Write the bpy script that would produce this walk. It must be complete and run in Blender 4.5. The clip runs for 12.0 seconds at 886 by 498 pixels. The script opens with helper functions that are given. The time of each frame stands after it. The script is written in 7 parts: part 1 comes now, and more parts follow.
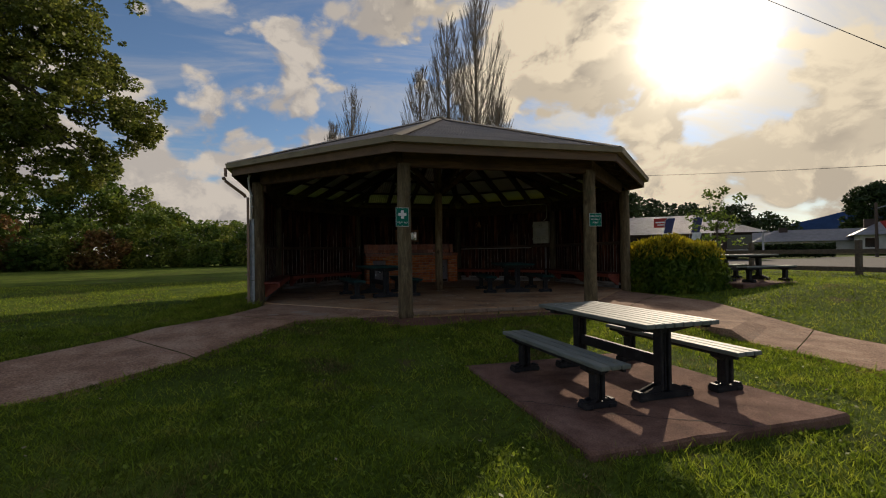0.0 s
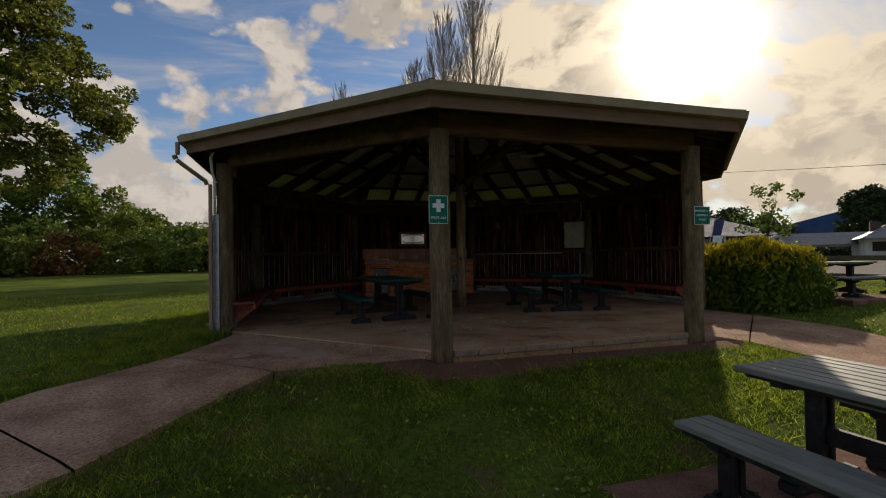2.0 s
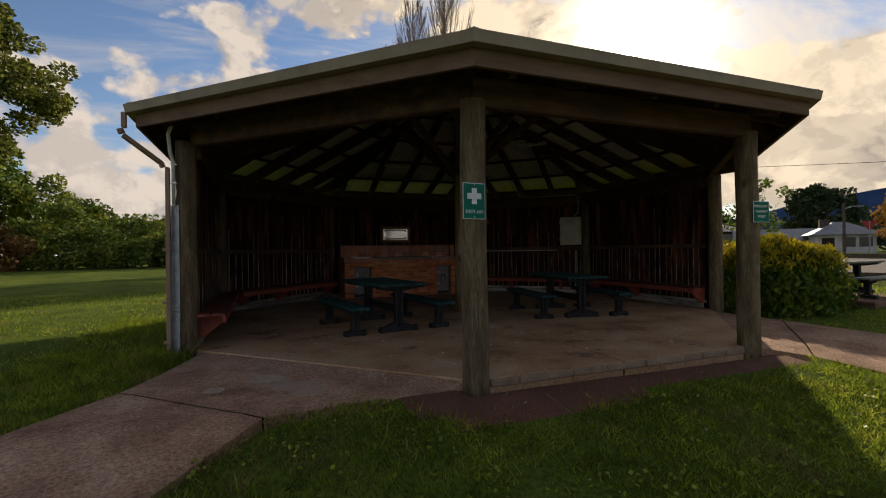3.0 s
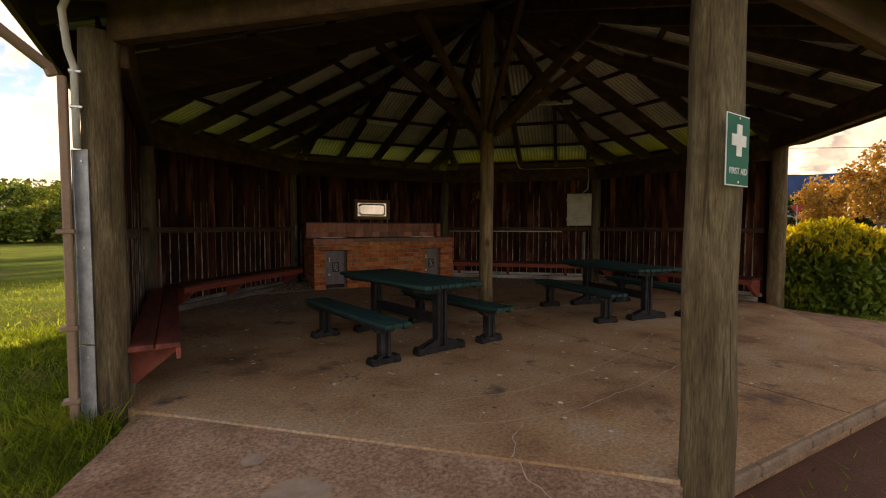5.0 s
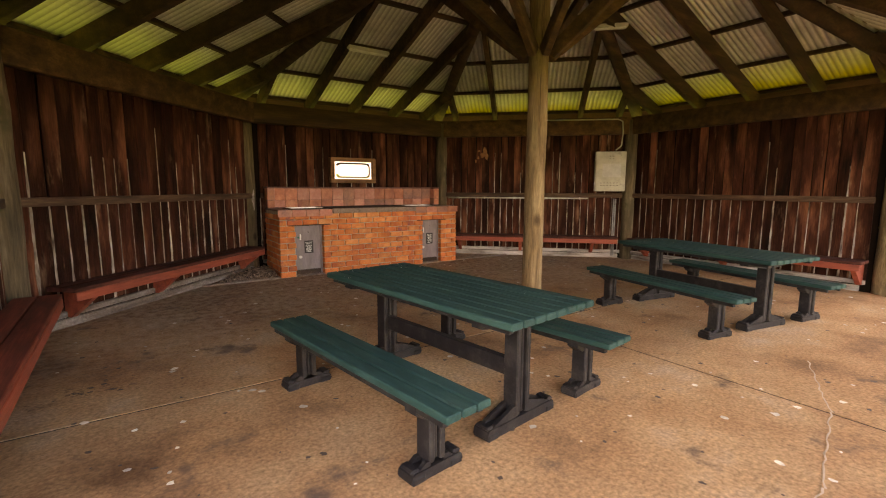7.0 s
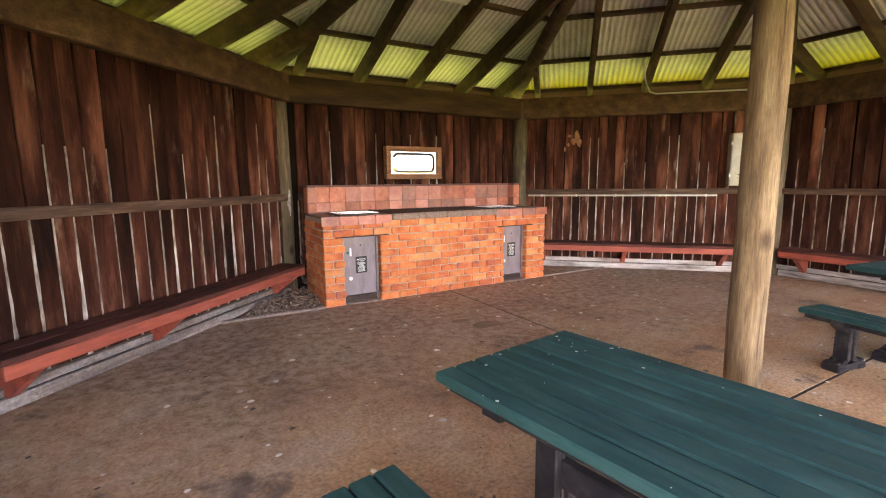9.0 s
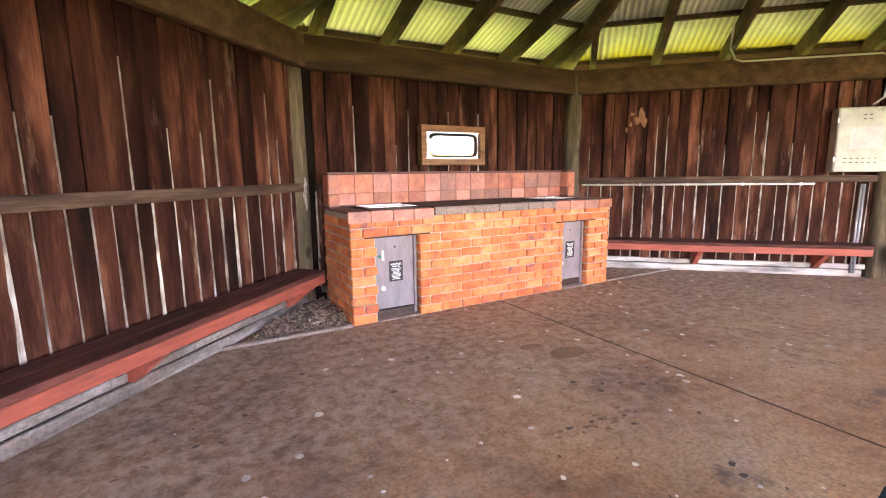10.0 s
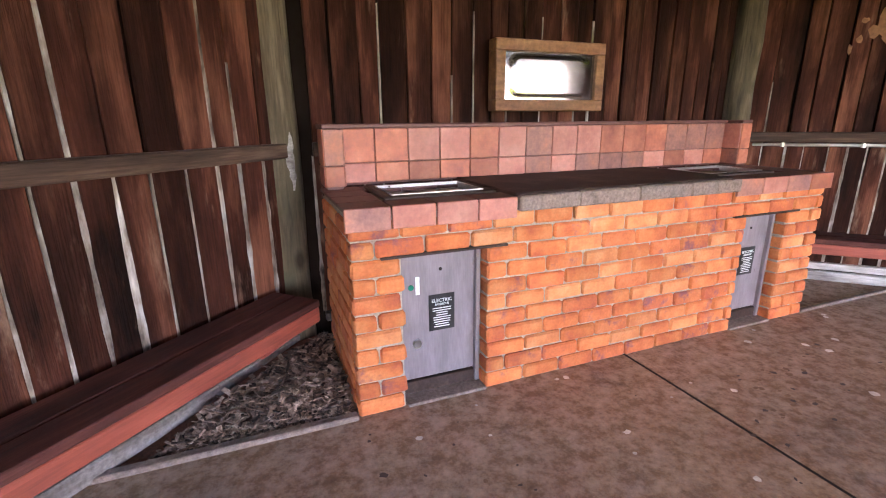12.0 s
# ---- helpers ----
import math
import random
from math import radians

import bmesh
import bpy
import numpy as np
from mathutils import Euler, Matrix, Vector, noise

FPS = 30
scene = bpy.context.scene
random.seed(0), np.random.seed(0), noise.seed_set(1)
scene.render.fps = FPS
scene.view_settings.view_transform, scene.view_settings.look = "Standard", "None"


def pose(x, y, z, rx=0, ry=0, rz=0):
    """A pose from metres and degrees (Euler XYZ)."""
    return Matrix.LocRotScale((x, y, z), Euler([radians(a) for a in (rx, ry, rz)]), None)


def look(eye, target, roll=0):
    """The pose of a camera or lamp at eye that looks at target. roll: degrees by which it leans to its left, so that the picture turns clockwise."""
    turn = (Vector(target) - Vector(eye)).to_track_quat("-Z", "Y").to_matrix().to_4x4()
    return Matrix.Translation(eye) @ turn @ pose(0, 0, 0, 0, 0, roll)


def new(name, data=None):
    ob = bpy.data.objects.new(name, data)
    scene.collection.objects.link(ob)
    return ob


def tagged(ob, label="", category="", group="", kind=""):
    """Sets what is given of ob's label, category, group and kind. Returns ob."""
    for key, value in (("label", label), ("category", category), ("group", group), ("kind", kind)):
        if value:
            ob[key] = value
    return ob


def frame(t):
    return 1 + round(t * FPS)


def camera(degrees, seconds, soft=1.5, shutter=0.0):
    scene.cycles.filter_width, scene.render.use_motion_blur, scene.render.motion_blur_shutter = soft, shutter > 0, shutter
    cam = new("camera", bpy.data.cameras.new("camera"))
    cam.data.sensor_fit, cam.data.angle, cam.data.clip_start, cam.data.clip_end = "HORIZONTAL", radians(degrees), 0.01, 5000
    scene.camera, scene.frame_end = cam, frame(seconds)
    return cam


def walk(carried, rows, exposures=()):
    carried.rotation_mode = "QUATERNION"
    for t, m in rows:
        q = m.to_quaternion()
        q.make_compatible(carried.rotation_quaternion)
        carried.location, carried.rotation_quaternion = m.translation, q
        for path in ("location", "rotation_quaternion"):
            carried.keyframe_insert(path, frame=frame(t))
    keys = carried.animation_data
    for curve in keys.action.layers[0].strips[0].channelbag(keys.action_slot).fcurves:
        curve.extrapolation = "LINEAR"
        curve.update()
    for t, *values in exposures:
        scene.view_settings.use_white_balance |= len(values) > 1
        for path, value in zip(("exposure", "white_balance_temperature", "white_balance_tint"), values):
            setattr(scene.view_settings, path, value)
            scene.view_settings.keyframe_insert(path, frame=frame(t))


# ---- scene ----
cam = camera(87.7, 12.0, soft=1.1)
PATH = [
    (0, (-0.214, 0.418, 1.746), (0.304, 2.35, 1.766), -0.8),
    (0.5, (-0.145, 1.182, 1.767), (0.353, 3.119, 1.8), -0.9),
    (1, (-0.095, 1.905, 1.804), (0.401, 3.842, 1.844), -0.8),
    (1.5, (-0.207, 2.593, 1.816), (0.314, 4.524, 1.86), -0.8),
    (2, (-0.289, 3.25, 1.845), (0.283, 5.166, 1.879), -0.8),
    (2.5, (-0.393, 3.921, 1.908), (0.248, 5.815, 1.929), -0.7),
    (3, (-0.602, 4.574, 1.949), (0.125, 6.438, 1.955), -0.7),
    (5, (-1.081, 7.202, 2.041), (-0.076, 8.928, 1.942), 0.1),
    (5.5, (-1.108, 7.898, 2.067), (-0.051, 9.591, 1.934), 0.1),
    (6, (-0.881, 8.433, 2.121), (0.213, 10.097, 1.939), 0.2),
    (6.5, (-0.711, 8.967, 2.096), (0.409, 10.608, 1.867), 0.2),
    (7, (-0.541, 9.456, 2.124), (0.582, 11.09, 1.859), 0.2),
    (9, (-0.072, 11.461, 2.159), (0.924, 13.171, 1.869), -0.5),
    (9.5, (-0.016, 12.025, 2.165), (0.962, 13.742, 1.854), -0.5),
    (10, (0.073, 12.658, 2.099), (1.047, 14.375, 1.776), -0.7),
    (10.5, (0.198, 13.244, 2.095), (1.135, 14.971, 1.722), -0.7),
    (11, (0.445, 13.682, 2.118), (1.296, 15.44, 1.687), -0.7),
    (11.5, (0.738, 14.117, 2.14), (1.517, 15.895, 1.657), -0.5),
    (12, (1.012, 14.596, 2.139), (1.723, 16.387, 1.602), -0.5),
]
EXPOSURES = [(0.0, -0.55, 6700, 12), (2.0, -0.45, 6700, 13), (3.2, -0.1, 7000, 15), (4.8, 1.0, 8600, 20), (5.5, 1.75, 11200, 26), (6.0, 2.75, 11600, 27), (7.0, 3.6, 11200, 28), (9.0, 4.85, 7700, 30), (10.0, 5.4, 7000, 31), (11.0, 5.3, 6600, 31), (12.0, 4.95, 6500, 30)]
walk(cam, [(t, look(eye, target, roll)) for t, eye, target, roll in PATH], EXPOSURES)


# ---- world, sun, exposure ----
SUN_AZ, SUN_EL = radians(44.5), radians(22.5)
SUN_DIR = Vector((math.sin(SUN_AZ) * math.cos(SUN_EL), math.cos(SUN_AZ) * math.cos(SUN_EL), math.sin(SUN_EL)))
sun_data = bpy.data.lights.new("sun", "SUN")
sun_data.energy, sun_data.angle, sun_data.color = 5.0, radians(0.6), (1.0, 0.86, 0.66)
sun = new("sun", sun_data)
sun.matrix_world = look(SUN_DIR * 60, (0, 0, 0))


def build_world():
    w = bpy.data.worlds.new("sky")
    scene.world = w
    w.use_nodes = True
    nt = w.node_tree
    nt.nodes.clear()
    N, L = nt.nodes.new, nt.links.new

    def math_node(op, a, b=None, c=None, clamp=False):
        n = N("ShaderNodeMath")
        n.operation, n.use_clamp = op, clamp
        for i, v in enumerate((a, b, c)):
            if v is None:
                continue
            if hasattr(v, "is_output"):
                L(v, n.inputs[i])
            else:
                n.inputs[i].default_value = v
        return n.outputs[0]

    def mix(fac, a, b):
        n = N("ShaderNodeMix")
        n.data_type = "RGBA"
        for i, v in ((0, fac), (6, a), (7, b)):
            if hasattr(v, "is_output"):
                L(v, n.inputs[i])
            else:
                n.inputs[i].default_value = v
        return n.outputs[2]

    def ramp(v, lo, hi):
        n = N("ShaderNodeMapRange")
        n.interpolation_type = "SMOOTHSTEP"
        L(v, n.inputs[0])
        n.inputs[1].default_value, n.inputs[2].default_value = lo, hi
        return n.outputs[0]

    def vec(op, a, b):
        n = N("ShaderNodeVectorMath")
        n.operation = op
        L(a, n.inputs[0])
        if hasattr(b, "is_output"):
            L(b, n.inputs[1])
        else:
            n.inputs[1].default_value = b
        return n

    def noise_tex(v, scale, detail, rough=0.55, dist=0.0):
        n = N("ShaderNodeTexNoise")
        L(v, n.inputs["Vector"])
        n.inputs["Scale"].default_value, n.inputs["Detail"].default_value = scale, detail
        n.inputs["Roughness"].default_value, n.inputs["Distortion"].default_value = rough, dist
        return n.outputs["Fac"]

    tc = N("ShaderNodeTexCoord").outputs["Generated"]
    sep = N("ShaderNodeSeparateXYZ")
    L(tc, sep.inputs[0])
    z = sep.outputs[2]
    sky = N("ShaderNodeTexSky")
    sky.sky_type, sky.sun_disc, sky.sun_elevation, sky.sun_rotation = "NISHITA", False, SUN_EL, SUN_AZ
    sky.air_density, sky.dust_density, sky.ozone_density = 1.0, 0.2, 4.0
    scaled = vec("SCALE", sky.outputs[0], (0, 0, 0))
    scaled.inputs[3].default_value = SKY_STRENGTH
    # cloud sheet seen in perspective: direction over height
    h = math_node("ADD", math_node("MAXIMUM", z, 0.0), 0.16)
    flat = N("ShaderNodeCombineXYZ")
    L(math_node("DIVIDE", sep.outputs[0], h), flat.inputs[0])
    L(math_node("DIVIDE", sep.outputs[1], h), flat.inputs[1])
    plane = flat.outputs[0]
    wide = vec("MULTIPLY", tc, (1.0, 1.0, 1.45)).outputs[0]
    toward = vec("DOT_PRODUCT", tc, SUN_DIR).outputs["Value"]
    near_sun = ramp(toward, 0.74, 0.985)
    # heaped clouds: a broad field broken up by rounded cells
    warp = N("ShaderNodeTexNoise")
    L(wide, warp.inputs["Vector"])
    warp.inputs["Scale"].default_value, warp.inputs["Detail"].default_value = 5.0, 3.0
    moved = vec("ADD", vec("ADD", wide, (3.4, 1.2, 0.35)).outputs[0], vec("MULTIPLY", warp.outputs["Color"], (0.10, 0.10, 0.10)).outputs[0]).outputs[0]

    def heap(v):
        field = noise_tex(v, 2.3, 2, 0.5)
        cells = N("ShaderNodeTexVoronoi")
        cells.feature = "SMOOTH_F1"
        L(v, cells.inputs["Vector"])
        cells.inputs["Scale"].default_value, cells.inputs["Detail"].default_value = 6.5, 3.0
        cells.inputs["Roughness"].default_value = 0.55
        fine = noise_tex(v, 11.0, 8, 0.62)
        a = math_node("SUBTRACT", field, math_node("MULTIPLY", cells.outputs["Distance"], 0.26))
        return math_node("ADD", a, math_node("MULTIPLY", math_node("SUBTRACT", fine, 0.18), 0.20))
    here = heap(moved)
    above = heap(vec("ADD", moved, (0.035, 0.035, 0.075)).outputs[0])
    low = math_node("MULTIPLY", ramp(z, 0.62, 0.05), 0.115)
    sunward = math_node("MULTIPLY", ramp(toward, 0.55, 0.9), 0.05)
    mask = ramp(math_node("ADD", math_node("ADD", here, low), sunward), 0.385, 0.44)
    streak = noise_tex(vec("MULTIPLY", plane, (0.55, 1.5, 1.0)).outputs[0], 1.5, 8, 0.62, 0.8)
    veil = math_node("MULTIPLY", ramp(math_node("ADD", streak, math_node("MULTIPLY", near_sun, 0.10)), 0.46, 0.74), 0.8)
    lit = mix(near_sun, (0.84, 0.77, 0.68, 1), (1.12, 0.97, 0.72, 1))
    dark = mix(near_sun, (0.24, 0.245, 0.285, 1), (0.34, 0.30, 0.27, 1))
    grit = noise_tex(moved, 7.0, 9, 0.64, 0.3)
    body = math_node("ADD", math_node("MULTIPLY", ramp(math_node("SUBTRACT", above, here), -0.035, 0.035), 0.8), math_node("MULTIPLY", ramp(grit, 0.46, 0.57), 0.6), clamp=True)
    thick = ramp(here, 0.40, 0.52)
    shade = math_node("MULTIPLY", body, math_node("ADD", math_node("MULTIPLY", thick, 0.5), 0.5), clamp=True)
    cloud = mix(shade, lit, dark)
    thin = mix(near_sun, (0.60, 0.61, 0.64, 1), (1.1, 0.98, 0.76, 1))
    base = mix(mask, mix(veil, scaled.outputs[0], thin), cloud)
    glow = math_node("MULTIPLY", math_node("POWER", math_node("MAXIMUM", toward, 0.0), 110.0), 1.1)
    halo = math_node("MULTIPLY", math_node("POWER", math_node("MAXIMUM", toward, 0.0), 500.0), 9.0)
    rgb = N("ShaderNodeRGB")
    rgb.outputs[0].default_value = (1.0, 0.9, 0.68, 1)
    gl = N("ShaderNodeVectorMath")
    gl.operation = "SCALE"
    L(rgb.outputs[0], gl.inputs[0])
    L(math_node("ADD", glow, halo), gl.inputs[3])
    total = vec("ADD", base, gl.outputs[0]).outputs[0]
    bg = N("ShaderNodeBackground")
    L(total, bg.inputs[0])
    bg.inputs[1].default_value = 1.0
    out = N("ShaderNodeOutputWorld")
    L(bg.outputs[0], out.inputs[0])


SKY_STRENGTH = 0.125
build_world()


# ---- materials ----
def material(name, base, rough=0.8, metal=0.0, colours=(), scale=8.0, detail=6.0, stretch=(1, 1, 1), grain=0.0, grain_scale=60.0,
             grain_stretch=(1, 1, 1), bump=0.2, bump_dist=0.01, vary=0.0, island=0.0, stain=None, stain_scale=1.5, stain_at=(0.52, 0.66), spec=0.5,
             rough_vary=0.1, world=False, translucent=0.0):
    """Two scales of noise over a base colour, with bump; vary: brightness by object, island: by loose piece."""
    m = bpy.data.materials.new(name)
    m.use_nodes = True
    nt = m.node_tree
    N, L = nt.nodes.new, nt.links.new
    bsdf = nt.nodes["Principled BSDF"]
    bsdf.inputs["Metallic"].default_value = metal
    bsdf.inputs["Specular IOR Level"].default_value = spec
    if world:
        pos = N("ShaderNodeNewGeometry").outputs["Position"]
    else:
        pos = N("ShaderNodeTexCoord").outputs["Object"]
    info = N("ShaderNodeObjectInfo").outputs["Random"]
    if vary and not world:
        sh = N("ShaderNodeVectorMath")
        sh.operation = "ADD"
        sc = N("ShaderNodeVectorMath")
        sc.operation = "SCALE"
        comb = N("ShaderNodeCombineXYZ")
        for i in range(3):
            L(info, comb.inputs[i])
        L(comb.outputs[0], sc.inputs[0])
        sc.inputs[3].default_value = 37.0
        L(pos, sh.inputs[0])
        L(sc.outputs[0], sh.inputs[1])
        pos = sh.outputs[0]

    def tex(s, d, st, rough_=0.6):
        mp = N("ShaderNodeMapping")
        mp.inputs["Scale"].default_value = st
        L(pos, mp.inputs[0])
        n = N("ShaderNodeTexNoise")
        n.inputs["Scale"].default_value, n.inputs["Detail"].default_value, n.inputs["Roughness"].default_value = s, d, rough_
        L(mp.outputs[0], n.inputs["Vector"])
        return n.outputs["Fac"]

    big = tex(scale, detail, stretch)
    rp = N("ShaderNodeValToRGB")
    cols = list(colours) or [tuple(c * 0.75 for c in base), base, tuple(min(1, c * 1.2) for c in base)]
    el = rp.color_ramp.elements
    while len(el) < len(cols):
        el.new(0.5)
    for i, c in enumerate(cols):
        el[i].position = 0.3 + 0.4 * i / max(1, len(cols) - 1)
        el[i].color = (*c, 1)
    L(big, rp.inputs[0])
    col = rp.outputs[0]

    def mixc(kind, fac, a, b):
        n = N("ShaderNodeMix")
        n.data_type, n.blend_type = "RGBA", kind
        for i, v in ((0, fac), (6, a), (7, b)):
            if hasattr(v, "is_output"):
                L(v, n.inputs[i])
            else:
                n.inputs[i].default_value = v
        return n.outputs[2]

    height = big
    if grain:
        g = tex(grain_scale, 5.0, grain_stretch, 0.65)
        gm = N("ShaderNodeMapRange")
        L(g, gm.inputs[0])
        gm.inputs[1].default_value, gm.inputs[2].default_value = 0.3, 0.7
        gm.inputs[3].default_value, gm.inputs[4].default_value = 1 - grain, 1 + grain
        v = N("ShaderNodeVectorMath")
        v.operation = "SCALE"
        L(col, v.inputs[0])
        L(gm.outputs[0], v.inputs[3])
        col = v.outputs[0]
        add = N("ShaderNodeMath")
        L(big, add.inputs[0])
        L(g, add.inputs[1])
        height = add.outputs[0]
    if stain:
        s = tex(stain_scale, 7.0, stretch if stain_scale > 3 else (1, 1, 1), 0.65)
        sm = N("ShaderNodeMapRange")
        sm.interpolation_type = "SMOOTHSTEP"
        L(s, sm.inputs[0])
        sm.inputs[1].default_value, sm.inputs[2].default_value = stain_at
        col = mixc("MIX", sm.outputs[0], col, (*stain, 1))
    for amount, src in ((vary, info), (island, None)):
        if amount:
            if src is None:
                src = N("ShaderNodeNewGeometry").outputs["Random Per Island"]
            mr = N("ShaderNodeMapRange")
            L(src, mr.inputs[0])
            mr.inputs[3].default_value, mr.inputs[4].default_value = 1 - amount, 1 + amount
            v = N("ShaderNodeVectorMath")
            v.operation = "SCALE"
            L(col, v.inputs[0])
            L(mr.outputs[0], v.inputs[3])
            col = v.outputs[0]
    L(col, bsdf.inputs["Base Color"])
    rm = N("ShaderNodeMapRange")
    L(height, rm.inputs[0])
    rm.inputs[3].default_value, rm.inputs[4].default_value = max(0.03, rough - rough_vary), min(1, rough + rough_vary)
    L(rm.outputs[0], bsdf.inputs["Roughness"])
    if bump:
        bp = N("ShaderNodeBump")
        bp.inputs["Strength"].default_value, bp.inputs["Distance"].default_value = bump, bump_dist
        L(height, bp.inputs["Height"])
        L(bp.outputs[0], bsdf.inputs["Normal"])
    if translucent:
        tr = N("ShaderNodeBsdfTranslucent")
        L(col, tr.inputs[0])
        ms = N("ShaderNodeMixShader")
        ms.inputs[0].default_value = translucent
        L(bsdf.outputs[0], ms.inputs[1])
        L(tr.outputs[0], ms.inputs[2])
        L(ms.outputs[0], nt.nodes["Material Output"].inputs[0])
    return m


M_POLE = material("pale_pole", (0.27, 0.23, 0.13), 0.85, colours=[(0.085, 0.052, 0.027), (0.20, 0.138, 0.074), (0.31, 0.232, 0.135)], scale=3.0, stretch=(4, 4, 0.5),
                  grain=0.4, grain_scale=50, grain_stretch=(2.5, 2.5, 0.16), bump=0.5, bump_dist=0.012, stain=(0.10, 0.075, 0.04), stain_scale=2.2, stain_at=(0.56, 0.72))
M_POST = material("treated_log", (0.2, 0.16, 0.09), 0.85, colours=[(0.055, 0.036, 0.018), (0.145, 0.105, 0.054), (0.235, 0.185, 0.105)], scale=3.0, stretch=(3, 3, 0.6),
                  grain=0.5, grain_scale=55, grain_stretch=(2.2, 2.2, 0.2), bump=0.5, bump_dist=0.012, stain=(0.075, 0.08, 0.032), stain_scale=2.2, stain_at=(0.54, 0.72), vary=0.12)
M_BEAM = material("beam_timber", (0.11, 0.07, 0.035), 0.8, colours=[(0.036, 0.018, 0.010), (0.085, 0.045, 0.022), (0.150, 0.086, 0.043)], scale=2.0, stretch=(0.6, 4, 4), grain=0.3,
                  grain_scale=22, grain_stretch=(0.15, 3, 3), bump=0.4, vary=0.2)
M_RAFTER = material("rafter_timber", (0.085, 0.05, 0.028), 0.8, colours=[(0.022, 0.012, 0.007), (0.05, 0.028, 0.015), (0.095, 0.055, 0.028)], scale=2.0, stretch=(0.6, 4, 4),
                    grain=0.3, grain_scale=22, grain_stretch=(0.15, 3, 3), bump=0.4, vary=0.25)
M_FASCIA = material("fascia_timber", (0.16, 0.10, 0.06), 0.75, scale=2.0, stretch=(0.5, 3, 5), grain=0.25, grain_scale=30, grain_stretch=(0.1, 3, 3), bump=0.3, vary=0.12)
M_BOARD = material("stained_board", (0.05, 0.018, 0.012), 0.72, colours=[(0.006, 0.0025, 0.0018), (0.050, 0.0165, 0.0105), (0.18, 0.072, 0.042)], scale=2.4, stretch=(2.0, 2.0, 0.4), grain=0.32,
                   grain_scale=42, grain_stretch=(2.5, 2.5, 0.07), bump=0.6, bump_dist=0.010, vary=0.55, stain=(0.25, 0.155, 0.105), stain_scale=3.4, stain_at=(0.58, 0.78), spec=0.12)
M_STRIP = material("weathered_strip", (0.36, 0.32, 0.28), 0.85, colours=[(0.02, 0.012, 0.009), (0.26, 0.22, 0.185), (0.58, 0.56, 0.53)], scale=4.0, stretch=(3, 3, 1.0), grain=0.3,
                   grain_scale=40, grain_stretch=(2, 2, 0.1), vary=0.2)
M_RAIL = material("wall_rail", (0.10, 0.066, 0.045), 0.8, colours=[(0.022, 0.012, 0.008), (0.072, 0.041, 0.026), (0.16, 0.105, 0.07)], scale=3, stretch=(0.5, 4, 4), grain=0.35, grain_scale=30,
                  grain_stretch=(0.12, 3, 3), bump=0.5, vary=0.15)
M_SILL = material("whitewashed_timber", (0.5, 0.48, 0.46), 0.85, colours=[(0.12, 0.10, 0.09), (0.42, 0.40, 0.38), (0.62, 0.61, 0.59)], scale=3, stretch=(0.6, 3, 3), grain=0.3, grain_scale=35,
                  grain_stretch=(0.15, 3, 3), bump=0.4, vary=0.1)
M_BENCH = material("red_painted_plank", (0.26, 0.06, 0.04), 0.55, colours=[(0.20, 0.045, 0.03), (0.34, 0.075, 0.045), (0.42, 0.10, 0.06)], scale=4, stretch=(0.6, 3, 3), grain=0.2,
                   grain_scale=40, grain_stretch=(0.1, 3, 3), bump=0.3, bump_dist=0.005, vary=0.15, stain=(0.10, 0.04, 0.03), stain_scale=4.5, stain_at=(0.6, 0.78))
M_BENCH_TOP = material("worn_red_plank", (0.08, 0.026, 0.02), 0.65, spec=0.25, colours=[(0.032, 0.013, 0.011), (0.075, 0.024, 0.019), (0.13, 0.042, 0.032)], scale=3, stretch=(0.6, 3, 3), grain=0.3, grain_scale=40,
                       grain_stretch=(0.1, 3, 3), bump=0.4, bump_dist=0.006, vary=0.2)
M_BENCH_MID = material("scuffed_red_plank", (0.18, 0.046, 0.032), 0.6, spec=0.3, colours=[(0.085, 0.025, 0.018), (0.17, 0.043, 0.030), (0.25, 0.066, 0.044)], scale=4, stretch=(0.6, 3, 3), grain=0.3, grain_scale=40,
                       grain_stretch=(0.1, 3, 3), bump=0.4, bump_dist=0.006, vary=0.15)
M_SILL_DIRTY = material("dirty_sill", (0.2, 0.17, 0.15), 0.9, colours=[(0.07, 0.055, 0.048), (0.19, 0.16, 0.14), (0.36, 0.33, 0.31)], scale=3, stretch=(0.6, 3, 3), grain=0.35, grain_scale=35, bump=0.5)
# near-black colour that stands for the shade between wall boards
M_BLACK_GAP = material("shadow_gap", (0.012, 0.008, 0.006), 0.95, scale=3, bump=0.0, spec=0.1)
M_GREEN = material("green_painted_slat", (0.035, 0.10, 0.095), 0.55, spec=0.22, colours=[(0.009, 0.040, 0.041), (0.015, 0.062, 0.061), (0.028, 0.085, 0.080)], scale=5, stretch=(3, 0.6, 3), grain=0.12,
                   grain_scale=60, grain_stretch=(3, 0.15, 3), bump=0.15, bump_dist=0.003, vary=0.08, stain=(0.02, 0.05, 0.05), stain_scale=5.0, stain_at=(0.62, 0.75), rough_vary=0.15)
M_GREY_SLAT = material("weathered_grey_slat", (0.17, 0.19, 0.165), 0.5, colours=[(0.12, 0.135, 0.12), (0.17, 0.19, 0.165), (0.22, 0.24, 0.21)], scale=5, stretch=(3, 0.6, 3), grain=0.15,
                       grain_scale=60, grain_stretch=(3, 0.15, 3), bump=0.15, bump_dist=0.003, vary=0.1, rough_vary=0.15)
